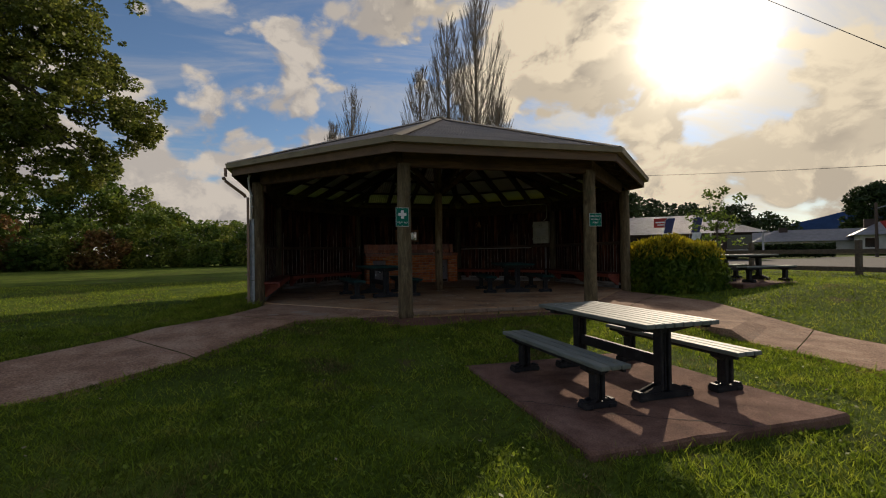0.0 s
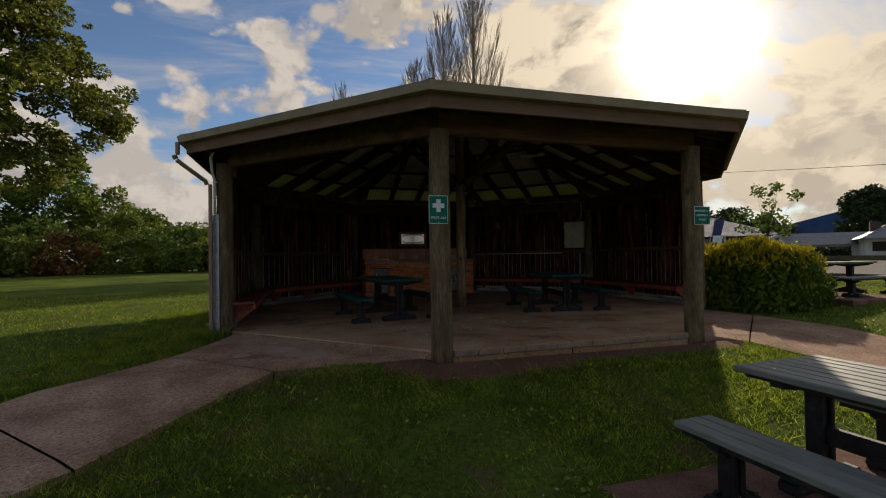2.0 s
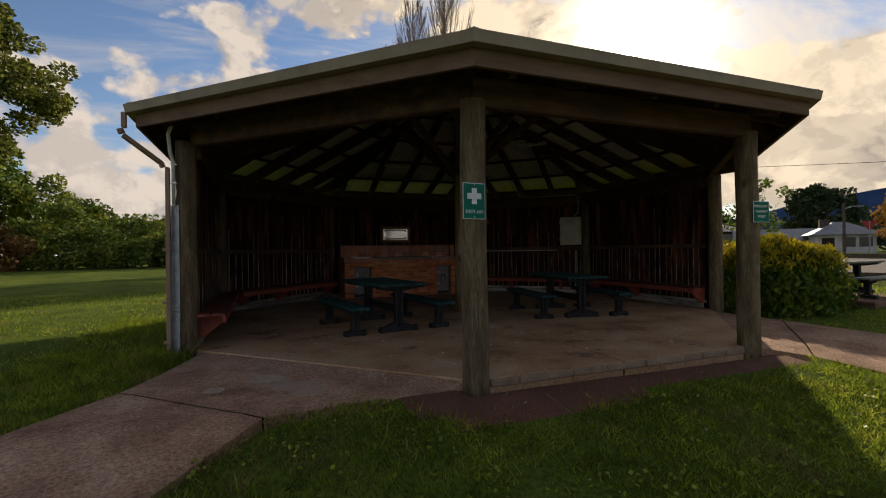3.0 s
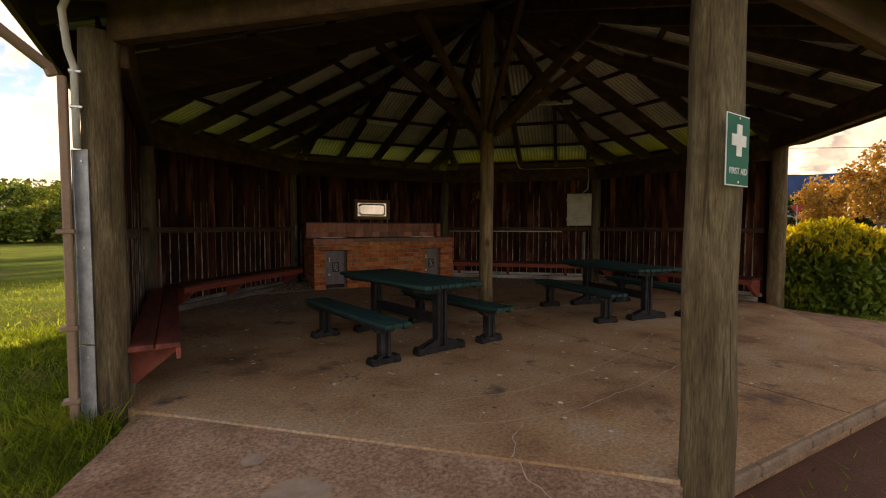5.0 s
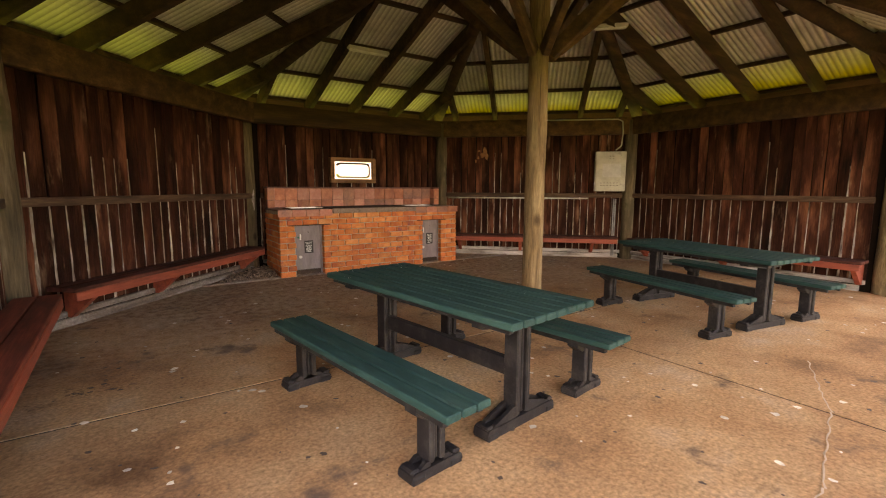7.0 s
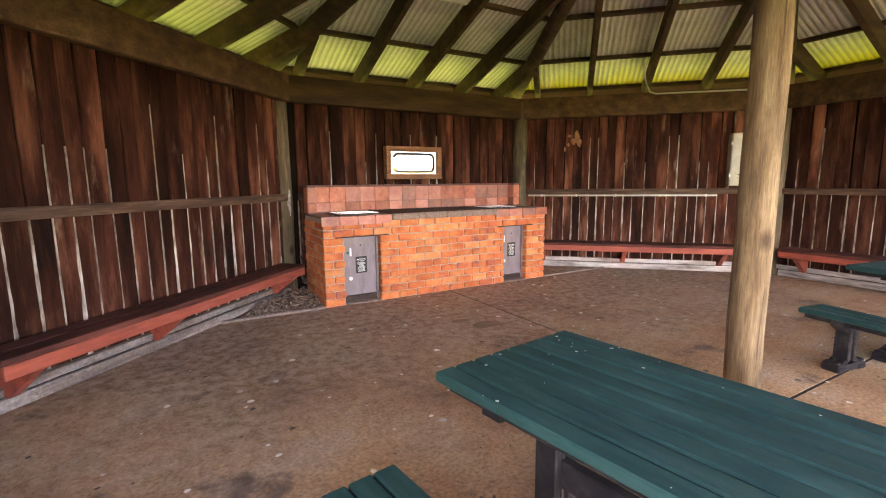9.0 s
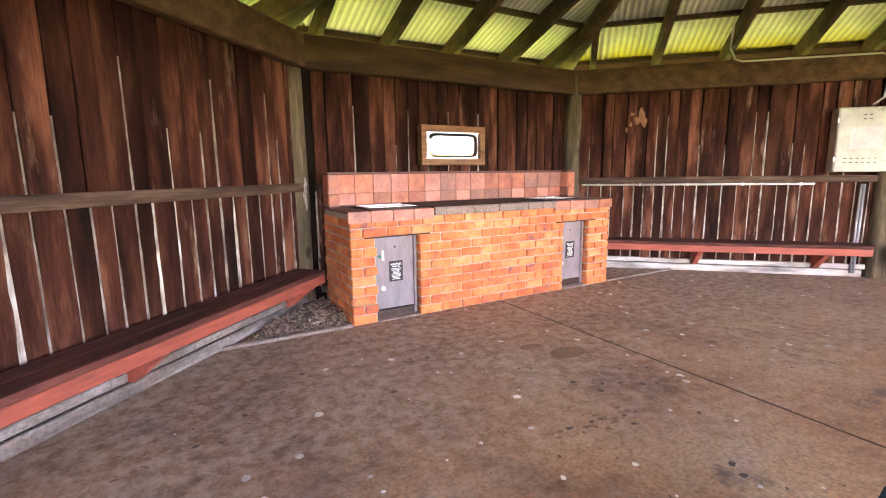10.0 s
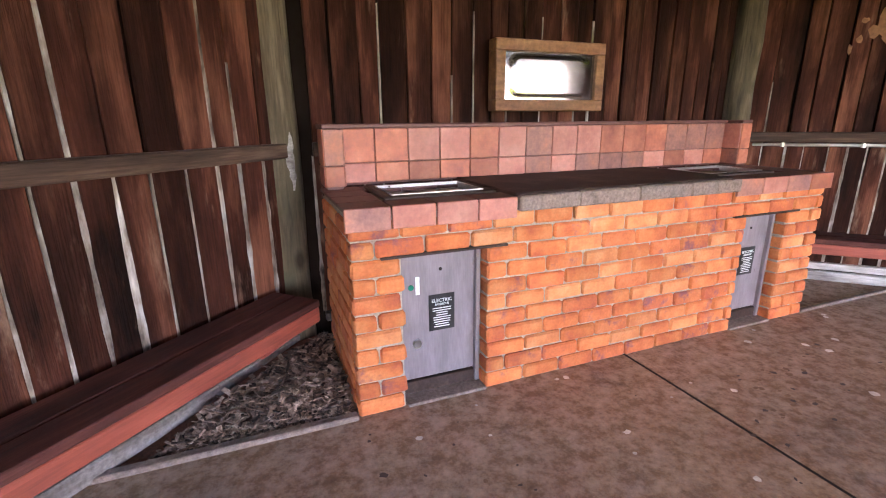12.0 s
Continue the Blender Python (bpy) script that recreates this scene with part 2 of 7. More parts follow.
M_BLACK = material("black_recycled_plastic", (0.02, 0.02, 0.024), 0.5, spec=0.3, colours=[(0.007, 0.007, 0.009), (0.014, 0.014, 0.017), (0.036, 0.034, 0.034)], scale=9, grain=0.3, grain_scale=60,
                   bump=0.35, bump_dist=0.004, vary=0.15)
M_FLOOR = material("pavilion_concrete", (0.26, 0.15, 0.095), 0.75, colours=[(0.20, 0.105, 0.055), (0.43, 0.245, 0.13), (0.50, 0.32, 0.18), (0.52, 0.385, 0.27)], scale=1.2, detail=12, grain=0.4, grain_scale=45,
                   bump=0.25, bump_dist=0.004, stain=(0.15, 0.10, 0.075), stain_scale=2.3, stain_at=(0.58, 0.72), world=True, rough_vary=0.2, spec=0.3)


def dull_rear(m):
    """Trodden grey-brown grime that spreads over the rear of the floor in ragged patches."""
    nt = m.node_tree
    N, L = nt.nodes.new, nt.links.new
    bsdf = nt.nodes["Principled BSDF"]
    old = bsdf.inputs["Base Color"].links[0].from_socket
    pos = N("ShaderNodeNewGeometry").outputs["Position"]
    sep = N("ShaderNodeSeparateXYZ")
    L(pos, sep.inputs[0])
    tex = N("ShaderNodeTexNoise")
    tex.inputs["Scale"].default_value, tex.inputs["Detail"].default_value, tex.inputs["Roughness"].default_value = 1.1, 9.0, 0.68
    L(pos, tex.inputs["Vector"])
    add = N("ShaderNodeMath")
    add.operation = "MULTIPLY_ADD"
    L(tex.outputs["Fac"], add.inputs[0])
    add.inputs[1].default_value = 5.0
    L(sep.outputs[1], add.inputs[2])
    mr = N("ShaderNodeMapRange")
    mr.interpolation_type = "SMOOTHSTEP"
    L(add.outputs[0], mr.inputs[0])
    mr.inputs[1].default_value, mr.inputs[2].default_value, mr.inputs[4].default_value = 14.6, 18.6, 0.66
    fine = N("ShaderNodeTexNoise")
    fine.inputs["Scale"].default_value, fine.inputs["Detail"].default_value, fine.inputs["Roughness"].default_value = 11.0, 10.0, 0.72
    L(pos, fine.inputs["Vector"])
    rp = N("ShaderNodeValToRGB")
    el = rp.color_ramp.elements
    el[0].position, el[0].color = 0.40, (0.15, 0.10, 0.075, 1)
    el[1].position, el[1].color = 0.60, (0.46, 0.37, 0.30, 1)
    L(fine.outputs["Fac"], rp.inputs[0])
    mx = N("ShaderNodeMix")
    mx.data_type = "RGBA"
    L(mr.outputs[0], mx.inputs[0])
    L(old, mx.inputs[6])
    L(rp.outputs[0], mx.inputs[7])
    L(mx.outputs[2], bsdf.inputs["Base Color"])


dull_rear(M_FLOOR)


def knots(m, scale, colour):
    """Dark oval knots and long drying splits on round timber."""
    nt = m.node_tree
    N, L = nt.nodes.new, nt.links.new
    bsdf = nt.nodes["Principled BSDF"]
    old = bsdf.inputs["Base Color"].links[0].from_socket
    pos = N("ShaderNodeNewGeometry").outputs["Position"]

    def field(stretch, kind, sc):
        mp = N("ShaderNodeMapping")
        mp.inputs["Scale"].default_value = stretch
        L(pos, mp.inputs[0])
        n = N(kind)
        n.inputs["Scale"].default_value = sc
        L(mp.outputs[0], n.inputs["Vector"])
        return n
    vor = field((1, 1, 0.55), "ShaderNodeTexVoronoi", scale)
    near = N("ShaderNodeMapRange")
    L(vor.outputs["Distance"], near.inputs[0])
    near.inputs[1].default_value, near.inputs[2].default_value, near.inputs[3].default_value, near.inputs[4].default_value = 0.05, 0.13, 0.9, 0.0
    split = field((9, 9, 0.35), "ShaderNodeTexNoise", 3.0)
    split.inputs["Detail"].default_value = 3.0
    thin = N("ShaderNodeMapRange")
    L(split.outputs["Fac"], thin.inputs[0])
    thin.inputs[1].default_value, thin.inputs[2].default_value, thin.inputs[4].default_value = 0.66, 0.70, 0.75
    top = N("ShaderNodeMath")
    top.operation = "MAXIMUM"
    L(near.outputs[0], top.inputs[0])
    L(thin.outputs[0], top.inputs[1])
    mx = N("ShaderNodeMix")
    mx.data_type = "RGBA"
    L(top.outputs[0], mx.inputs[0])
    L(old, mx.inputs[6])
    mx.inputs[7].default_value = (*colour, 1)
    L(mx.outputs[2], bsdf.inputs["Base Color"])


M_POST_OLD = material("mossy_log", (0.16, 0.14, 0.08), 0.9, colours=[(0.05, 0.040, 0.025), (0.115, 0.090, 0.056), (0.20, 0.16, 0.105)], scale=3.0, stretch=(4, 4, 0.5),
                      grain=0.35, grain_scale=26, grain_stretch=(3, 3, 0.16), bump=0.5, bump_dist=0.012, stain=(0.085, 0.078, 0.045), stain_scale=2.4, stain_at=(0.52, 0.70), vary=0.12)
knots(M_POLE, 2.6, (0.06, 0.036, 0.02))
knots(M_POST, 2.6, (0.05, 0.03, 0.016))
knots(M_POST_OLD, 2.6, (0.03, 0.02, 0.012))
M_PATH = material("path_concrete", (0.27, 0.16, 0.11), 0.85, spec=0.2, colours=[(0.20, 0.112, 0.07), (0.35, 0.21, 0.135), (0.46, 0.31, 0.21)], scale=2.2, detail=12, grain=0.55, grain_scale=42,
                  bump=0.5, bump_dist=0.006, stain=(0.36, 0.28, 0.22), stain_scale=1.1, stain_at=(0.6, 0.72), world=True)
M_EDGE = material("pale_concrete_edge", (0.27, 0.19, 0.13), 0.9, scale=6, grain=0.3, grain_scale=90, bump=0.5, world=True)
M_PAD = material("pad_concrete", (0.20, 0.11, 0.08), 0.9, spec=0.2, colours=[(0.10, 0.052, 0.038), (0.20, 0.11, 0.08), (0.28, 0.17, 0.13)], scale=2.5, detail=9, grain=0.5, grain_scale=90, bump=0.7, bump_dist=0.008, world=True)
M_DIRT = material("bare_red_soil", (0.14, 0.06, 0.036), 0.95, scale=3.5, detail=9, grain=0.4, grain_scale=60, bump=0.8, bump_dist=0.02, world=True)
M_SOIL = material("lawn_soil", (0.09, 0.13, 0.02), 0.95, spec=0.05, colours=[(0.055, 0.07, 0.015), (0.085, 0.125, 0.018), (0.14, 0.18, 0.03)], scale=0.7, detail=9, grain=0.5, grain_scale=25, bump=0.8,
                  bump_dist=0.03, stain=(0.12, 0.095, 0.045), stain_scale=0.9, stain_at=(0.57, 0.7), world=True)
M_SHEET_TOP = material("roof_sheet_top", (0.20, 0.17, 0.145), 0.6, metal=0.0, scale=2, grain=0.15, bump=0.05, world=True)


def sheet_material(k, eave_glow, lo, hi):
    """Pale sheet underside with light bounced up at the eave of side k painted in."""
    m = material("roof_sheet_underside", (0.62, 0.62, 0.52), 0.5, colours=[(0.52, 0.53, 0.52), (0.72, 0.73, 0.71), (0.82, 0.83, 0.81)], scale=2.0, grain=0.12, grain_scale=25, bump=0.05, world=True)
    nt = m.node_tree
    N, L = nt.nodes.new, nt.links.new
    bsdf = nt.nodes["Principled BSDF"]
    old = bsdf.inputs["Base Color"].links[0].from_socket
    pos = N("ShaderNodeNewGeometry").outputs["Position"]
    dot = N("ShaderNodeVectorMath")
    dot.operation = "DOT_PRODUCT"
    a = radians(45 + 45 * k)
    L(pos, dot.inputs[0])
    dot.inputs[1].default_value = (math.cos(a), math.sin(a), 0)
    off = 3.117 * math.cos(a) + 13.053 * math.sin(a)
    tex = N("ShaderNodeTexNoise")
    tex.inputs["Scale"].default_value, tex.inputs["Detail"].default_value = 2.2, 6.0
    L(pos, tex.inputs["Vector"])
    add = N("ShaderNodeMath")
    add.operation = "MULTIPLY_ADD"
    L(tex.outputs["Fac"], add.inputs[0])
    add.inputs[1].default_value = 0.7
    L(dot.outputs["Value"], add.inputs[2])
    mr = N("ShaderNodeMapRange")
    mr.interpolation_type = "SMOOTHSTEP"
    L(add.outputs[0], mr.inputs[0])
    mr.inputs[1].default_value, mr.inputs[2].default_value = off + lo + 0.35, off + hi + 0.35
    mx = N("ShaderNodeMix")
    mx.data_type = "RGBA"
    L(mr.outputs[0], mx.inputs[0])
    across = N("ShaderNodeVectorMath")
    across.operation = "DOT_PRODUCT"
    L(pos, across.inputs[0])
    across.inputs[1].default_value = (-math.sin(a), math.cos(a), 0)
    ph = N("ShaderNodeMath")
    ph.operation = "MULTIPLY_ADD"
    L(across.outputs["Value"], ph.inputs[0])
    ph.inputs[1].default_value = 2 * math.pi / 0.076
    ph.inputs[2].default_value = -2 * math.pi / 0.076 * (-3.117 * math.sin(a) + 13.053 * math.cos(a))
    sn = N("ShaderNodeMath")
    sn.operation = "SINE"
    L(ph.outputs[0], sn.inputs[0])
    # valley dirt and the shading of the ribs, both put into the colour
    rib_dirt_shade = N("ShaderNodeMapRange")
    L(sn.outputs[0], rib_dirt_shade.inputs[0])
    rib_dirt_shade.inputs[1].default_value, rib_dirt_shade.inputs[2].default_value, rib_dirt_shade.inputs[3].default_value, rib_dirt_shade.inputs[4].default_value = -1.0, 0.6, 0.62, 1.0
    rib_toned = N("ShaderNodeVectorMath")
    rib_toned.operation = "SCALE"
    L(mx.outputs[2], rib_toned.inputs[0])
    L(rib_dirt_shade.outputs[0], rib_toned.inputs[3])
    L(old, mx.inputs[6])
    mx.inputs[7].default_value = (*eave_glow, 1)
    L(rib_toned.outputs[0], bsdf.inputs["Base Color"])
    return m


# tints that put the bounced eave light into the sheet colour, by side
YELLOW, LIME, FAINT = (0.64, 0.60, 0.03), (0.64, 0.72, 0.50), (0.74, 0.77, 0.70)
EAVE_GLOW = {0: (YELLOW, 4.55, 5.15), 7: (YELLOW, 4.3, 5.1), 1: (FAINT, 4.3, 5.3), 2: (LIME, 4.3, 5.4), 3: (LIME, 4.3, 5.4)}
M_SHEETS = {k: sheet_material(k, *EAVE_GLOW.get(k, (FAINT, 4.3, 5.4))) for k in range(8)}
M_GUTTER = material("beige_gutter", (0.30, 0.24, 0.155), 0.45, scale=3, grain=0.1, bump=0.05, vary=0.05)
M_MORTAR = material("mortar", (0.41, 0.345, 0.275), 0.95, scale=12, grain=0.25, grain_scale=120, bump=0.5, bump_dist=0.004)
M_DOOR = material("grey_painted_steel", (0.22, 0.19, 0.205), 0.5, scale=5, stretch=(2, 2, 0.7), grain=0.12, grain_scale=40, grain_stretch=(3, 3, 0.3), bump=0.1, stain=(0.13, 0.10, 0.10), stain_scale=9, stain_at=(0.64, 0.7))
M_STEEL = material("stainless_steel", (0.62, 0.62, 0.62), 0.22, metal=1.0, scale=10, grain=0.1, grain_scale=60, bump=0.03)
M_MIRROR = material("polished_steel_mirror", (0.36, 0.36, 0.355), 0.10, metal=1.0, scale=3, grain=0.0, bump=0.0, rough_vary=0.02)
M_GALV = material("galvanised_steel", (0.42, 0.45, 0.48), 0.45, metal=0.75, colours=[(0.30, 0.33, 0.36), (0.42, 0.45, 0.48), (0.52, 0.55, 0.58)], scale=9, grain=0.15, grain_scale=40, bump=0.08)
M_PVC = material("grey_pvc", (0.55, 0.55, 0.52), 0.4, scale=4, grain=0.08, bump=0.03)
M_DOWNPIPE = material("tan_downpipe", (0.30, 0.19, 0.13), 0.5, scale=4, grain=0.12, bump=0.05)
M_METERBOX = material("cream_metal_box", (0.50, 0.50, 0.42), 0.5, scale=4, grain=0.1, bump=0.05, stain=(0.34, 0.34, 0.28), stain_scale=4.5, stain_at=(0.58, 0.66))
M_FRAME = material("varnished_frame", (0.26, 0.12, 0.05), 0.5, colours=[(0.16, 0.07, 0.03), (0.26, 0.12, 0.05), (0.36, 0.18, 0.08)], scale=5, stretch=(0.6, 3, 3), grain=0.25, grain_scale=40, bump=0.2, vary=0.15)
M_TILE = material("terracotta_tile", (0.34, 0.115, 0.075), 0.38, colours=[(0.30, 0.085, 0.055), (0.46, 0.15, 0.085), (0.55, 0.22, 0.13)], scale=7, grain=0.12, grain_scale=40, bump=0.08, vary=0.30, rough_vary=0.15)
M_TILE_DARK = material("dark_quarry_tile", (0.13, 0.05, 0.04), 0.4, scale=8, grain=0.2, bump=0.08, vary=0.15)
M_TOP = material("dark_concrete_worktop", (0.055, 0.034, 0.027), 0.6, spec=0.3, colours=[(0.026, 0.016, 0.013), (0.05, 0.031, 0.025), (0.095, 0.062, 0.05)], scale=4, grain=0.3, grain_scale=60, bump=0.3, bump_dist=0.004)
M_TOP_EDGE = material("worn_worktop_edge", (0.25, 0.19, 0.16), 0.85, scale=9, grain=0.35, grain_scale=60, bump=0.5)
M_BRICK = material("orange_brick", (0.50, 0.17, 0.07), 0.85, colours=[(0.46, 0.105, 0.042), (0.61, 0.185, 0.062), (0.68, 0.27, 0.10)], scale=6, grain=0.12, grain_scale=70, bump=0.5, bump_dist=0.004, vary=0.18,
                   stain=(0.29, 0.10, 0.095), stain_scale=5.0, stain_at=(0.58, 0.72))
M_BRICK_PALE = material("pale_orange_brick", (0.60, 0.25, 0.11), 0.85, colours=[(0.52, 0.16, 0.06), (0.66, 0.25, 0.095), (0.70, 0.34, 0.16)], scale=6, grain=0.12, grain_scale=70, bump=0.5, bump_dist=0.004, vary=0.12)
M_BRICK_DARK = material("flashed_brick", (0.42, 0.12, 0.06), 0.85, colours=[(0.42, 0.10, 0.048), (0.56, 0.155, 0.056), (0.64, 0.22, 0.085)], scale=6, grain=0.14, grain_scale=70, bump=0.5, bump_dist=0.004, vary=0.16,
                        stain=(0.27, 0.095, 0.095), stain_scale=6.5, stain_at=(0.53, 0.66))
M_TILE_PINK = material("pink_terracotta_tile", (0.50, 0.20, 0.15), 0.35, colours=[(0.42, 0.14, 0.105), (0.52, 0.21, 0.155), (0.58, 0.28, 0.21)], scale=6, grain=0.12, grain_scale=40, bump=0.08, vary=0.15, rough_vary=0.15)
M_TILE_SMOKY = material("smoke_marked_tile", (0.30, 0.14, 0.11), 0.4, colours=[(0.22, 0.10, 0.09), (0.36, 0.16, 0.12), (0.48, 0.18, 0.10)], scale=5, grain=0.15, grain_scale=40, bump=0.08, vary=0.15, rough_vary=0.15)
M_SIGN = material("green_sign", (0.0, 0.15, 0.10), 0.65, spec=0.2, scale=5, bump=0.0)
M_WHITE = material("white_print", (0.75, 0.78, 0.76), 0.4, scale=6, bump=0.0)
M_BLACK_PLATE = material("black_label", (0.012, 0.012, 0.014), 0.4, scale=10, bump=0.0)
M_GUM = material("pale_spot", (0.72, 0.68, 0.61), 0.9, scale=20, bump=0.2, island=0.3)
M_CRACK = material("filled_crack", (0.40, 0.30, 0.22), 0.9, scale=12, bump=0.2)
M_CRACK_PALE = material("pale_crack_filler", (0.54, 0.43, 0.33), 0.9, scale=12, bump=0.2)
M_JOINT = material("dark_joint", (0.022, 0.016, 0.013), 0.95, scale=12, bump=0.2)
M_STAIN = material("oil_stain", (0.085, 0.056, 0.043), 0.6, scale=12, bump=0.1)
M_STAIN_SOFT = material("faded_stain", (0.24, 0.145, 0.085), 0.7, scale=6, grain=0.3, bump=0.1, world=True)
M_BARK_MULCH = material("bark_mulch", (0.09, 0.06, 0.045), 0.95, colours=[(0.05, 0.034, 0.026), (0.17, 0.115, 0.085), (0.36, 0.28, 0.22)], scale=25, bump=0.6, island=0.9)


# ---- mesh helpers ----
class Build:
    """Collects vertices and faces for one mesh."""

    def __init__(self):
        self.v, self.f, self.mi, self.smooth = [], [], [], False

    def add(self, verts, faces, mi=0):
        n = len(self.v)
        self.v += [tuple(p) for p in verts]
        self.f += [tuple(i + n for i in q) for q in faces]
        self.mi += [mi] * len(faces)
        return self

    def box(self, m, sx, sy, sz, c=0.0, mi=0):
        """A box about the origin of m, with edges cut back by c."""
        hx, hy, hz = sx / 2, sy / 2, sz / 2
        if c <= 0:
            vs = [m @ Vector((x, y, z)) for x in (-hx, hx) for y in (-hy, hy) for z in (-hz, hz)]
            return self.add(vs, [(0, 1, 3, 2), (4, 6, 7, 5), (0, 4, 5, 1), (2, 3, 7, 6), (0, 2, 6, 4), (1, 5, 7, 3)], mi)
        c = min(c, hx * 0.9, hy * 0.9, hz * 0.9)
        vs, idx = [], {}
        for x in (-1, 1):
            for y in (-1, 1):
                for z in (-1, 1):
                    for a in range(3):
                        p = [x * (hx - c), y * (hy - c), z * (hz - c)]
                        p[a] = (x * hx, y * hy, z * hz)[a]
                        idx[x, y, z, a] = len(vs)
                        vs.append(m @ Vector(p))
        fs = []
        for a in range(3):
            b, d = (a + 1) % 3, (a + 2) % 3
            for s in (-1, 1):
                q = []
                for u, w in ((-1, -1), (1, -1), (1, 1), (-1, 1)):
                    k = [0, 0, 0]
                    k[a], k[b], k[d] = s, u, w
                    q.append(idx[(*k, a)])
                fs.append(tuple(q if s > 0 else q[::-1]))
            for u in (-1, 1):
                for w in (-1, 1):
                    k0, k1 = [0, 0, 0], [0, 0, 0]
                    k0[a], k0[b], k0[d] = -1, u, w
                    k1[a], k1[b], k1[d] = 1, u, w
                    q = (idx[(*k0, b)], idx[(*k1, b)], idx[(*k1, d)], idx[(*k0, d)])
                    fs.append(q if u * w > 0 else q[::-1])
        for x in (-1, 1):
            for y in (-1, 1):
                for z in (-1, 1):
                    q = (idx[x, y, z, 0], idx[x, y, z, 1], idx[x, y, z, 2])
                    fs.append(q if x * y * z > 0 else q[::-1])
        return self.add(vs, fs, mi)

    def prism(self, pts, z0, z1, m=None, mi=0):
        """A polygon (counter-clockwise, xy) raised from z0 to z1."""
        m = m or Matrix()
        n = len(pts)
        vs = [m @ Vector((x, y, z0)) for x, y in pts] + [m @ Vector((x, y, z1)) for x, y in pts]
        fs = [tuple(range(n))[::-1], tuple(range(n, 2 * n))] + [(i, (i + 1) % n, (i + 1) % n + n, i + n) for i in range(n)]
        return self.add(vs, fs, mi)

    def tube(self, pts, radii, n=10, mi=0, caps=True, wobble=0.0, seed=0):
        """A round bar through the points."""
        pts = [Vector(p) for p in pts]
        if not isinstance(radii, (list, tuple)):
            radii = [radii] * len(pts)
        rnd = random.Random(seed)
        vs, fs = [], []
        d0 = (pts[1] - pts[0]).normalized()
        side = d0.cross(Vector((0.31, 0.17, 0.93)) if abs(d0.z) < 0.9 else Vector((1, 0, 0))).normalized()
        ph = [rnd.uniform(-1, 1) for _ in range(n)]
        for i, p in enumerate(pts):
            d = (pts[min(i + 1, len(pts) - 1)] - pts[max(i - 1, 0)]).normalized()
            side = (side - d * side.dot(d)).normalized()
            up = d.cross(side)
            for k in range(n):
                a = 2 * math.pi * k / n
                r = radii[i] * (1 + wobble * (ph[k] + 0.5 * rnd.uniform(-1, 1)))
                vs.append(p + (side * math.cos(a) + up * math.sin(a)) * r)
        for i in range(len(pts) - 1):
            for k in range(n):
                k2 = (k + 1) % n
                fs.append((i * n + k, i * n + k2, (i + 1) * n + k2, (i + 1) * n + k))
        if caps:
            fs.append(tuple(range(n))[::-1])
            fs.append(tuple(range((len(pts) - 1) * n, len(pts) * n)))
        return self.add(vs, fs, mi)

    def mesh(self, name, mats, smooth=False):
        me = bpy.data.meshes.new(name)
        me.from_pydata(self.v, [], self.f)
        for m in mats if isinstance(mats, (list, tuple)) else [mats]:
            me.materials.append(m)
        if any(self.mi):
            me.polygons.foreach_set("material_index", self.mi)
        if smooth:
            me.shade_smooth()
        me.update()
        return me


def T(x, y, z=0.0):
    return Matrix.Translation((x, y, z))


def RZ(a):
    return Matrix.Rotation(a, 4, "Z")


def empty(name, m, label, category, group="", kind=""):
    ob = new(name)
    ob.empty_display_size = 0.1
    ob.matrix_basis = m
    return tagged(ob, label, category, group, kind)


def part(name, b, mat, parent, label="", smooth=False, m=None):
    """One mesh object under a thing or part. b: a Build or a mesh."""
    ob = new(name, b.mesh(name, mat, smooth) if isinstance(b, Build) else b)
    ob.parent = parent
    if m is not None:
        ob.matrix_basis = m
    return tagged(ob, label)


def thing(name, b, mat, label, category, m=None, group="", kind="", smooth=False):
    ob = new(name, b.mesh(name, mat, smooth))
    if m is not None:
        ob.matrix_basis = m
    return tagged(ob, label, category, group, kind)


def text_mesh(words, size, depth=0.0015, align="CENTER"):
    cu = bpy.data.curves.new("words", "FONT")
    cu.body, cu.size, cu.extrude, cu.align_x, cu.align_y = words, size, depth, align, "CENTER"
    cu.resolution_u = 2
    ob = new("words", cu)
    dg = bpy.context.evaluated_depsgraph_get()
    me = bpy.data.meshes.new_from_object(ob.evaluated_get(dg))
    bpy.data.objects.remove(ob)
    bpy.data.curves.remove(cu)
    return me


def words(parent, text, size, m, mat, name="lettering"):
    me = text_mesh(text, size)
    me.materials.clear()
    me.materials.append(mat)
    return part(name, me, None, parent, m=m)


# ---- plan ----
CX, CY, FLOOR = 3.117, 13.053, 0.73
POST_R, EAVE_AP = 4.9, 5.2
AP = POST_R * math.cos(math.pi / 8)
CORNERS = [(CX + POST_R * math.cos(radians(22.5 + 45 * k)), CY + POST_R * math.sin(radians(22.5 + 45 * k))) for k in range(8)]
# corners: 0 right rear, 1 rear right, 2 rear left, 3 left rear, 4 left front, 5 front left, 6 front right, 7 right front
EAVE_Z, PITCH = 3.66, 0.366
C = Vector((CX, CY, 0))


def roof_z(r):
    return EAVE_Z + (EAVE_AP - r) * PITCH


def side(k):
    """Pose of the wall side between corner k and k+1: origin mid-side on the floor, x along it, y outward."""
    a, b = Vector((*CORNERS[k], FLOOR)), Vector((*CORNERS[(k + 1) % 8], FLOOR))
    out = radians(45 + 45 * k)
    return T(*((a + b) / 2)) @ RZ(out - math.pi / 2)


SIDE = 2 * POST_R * math.sin(math.pi / 8)


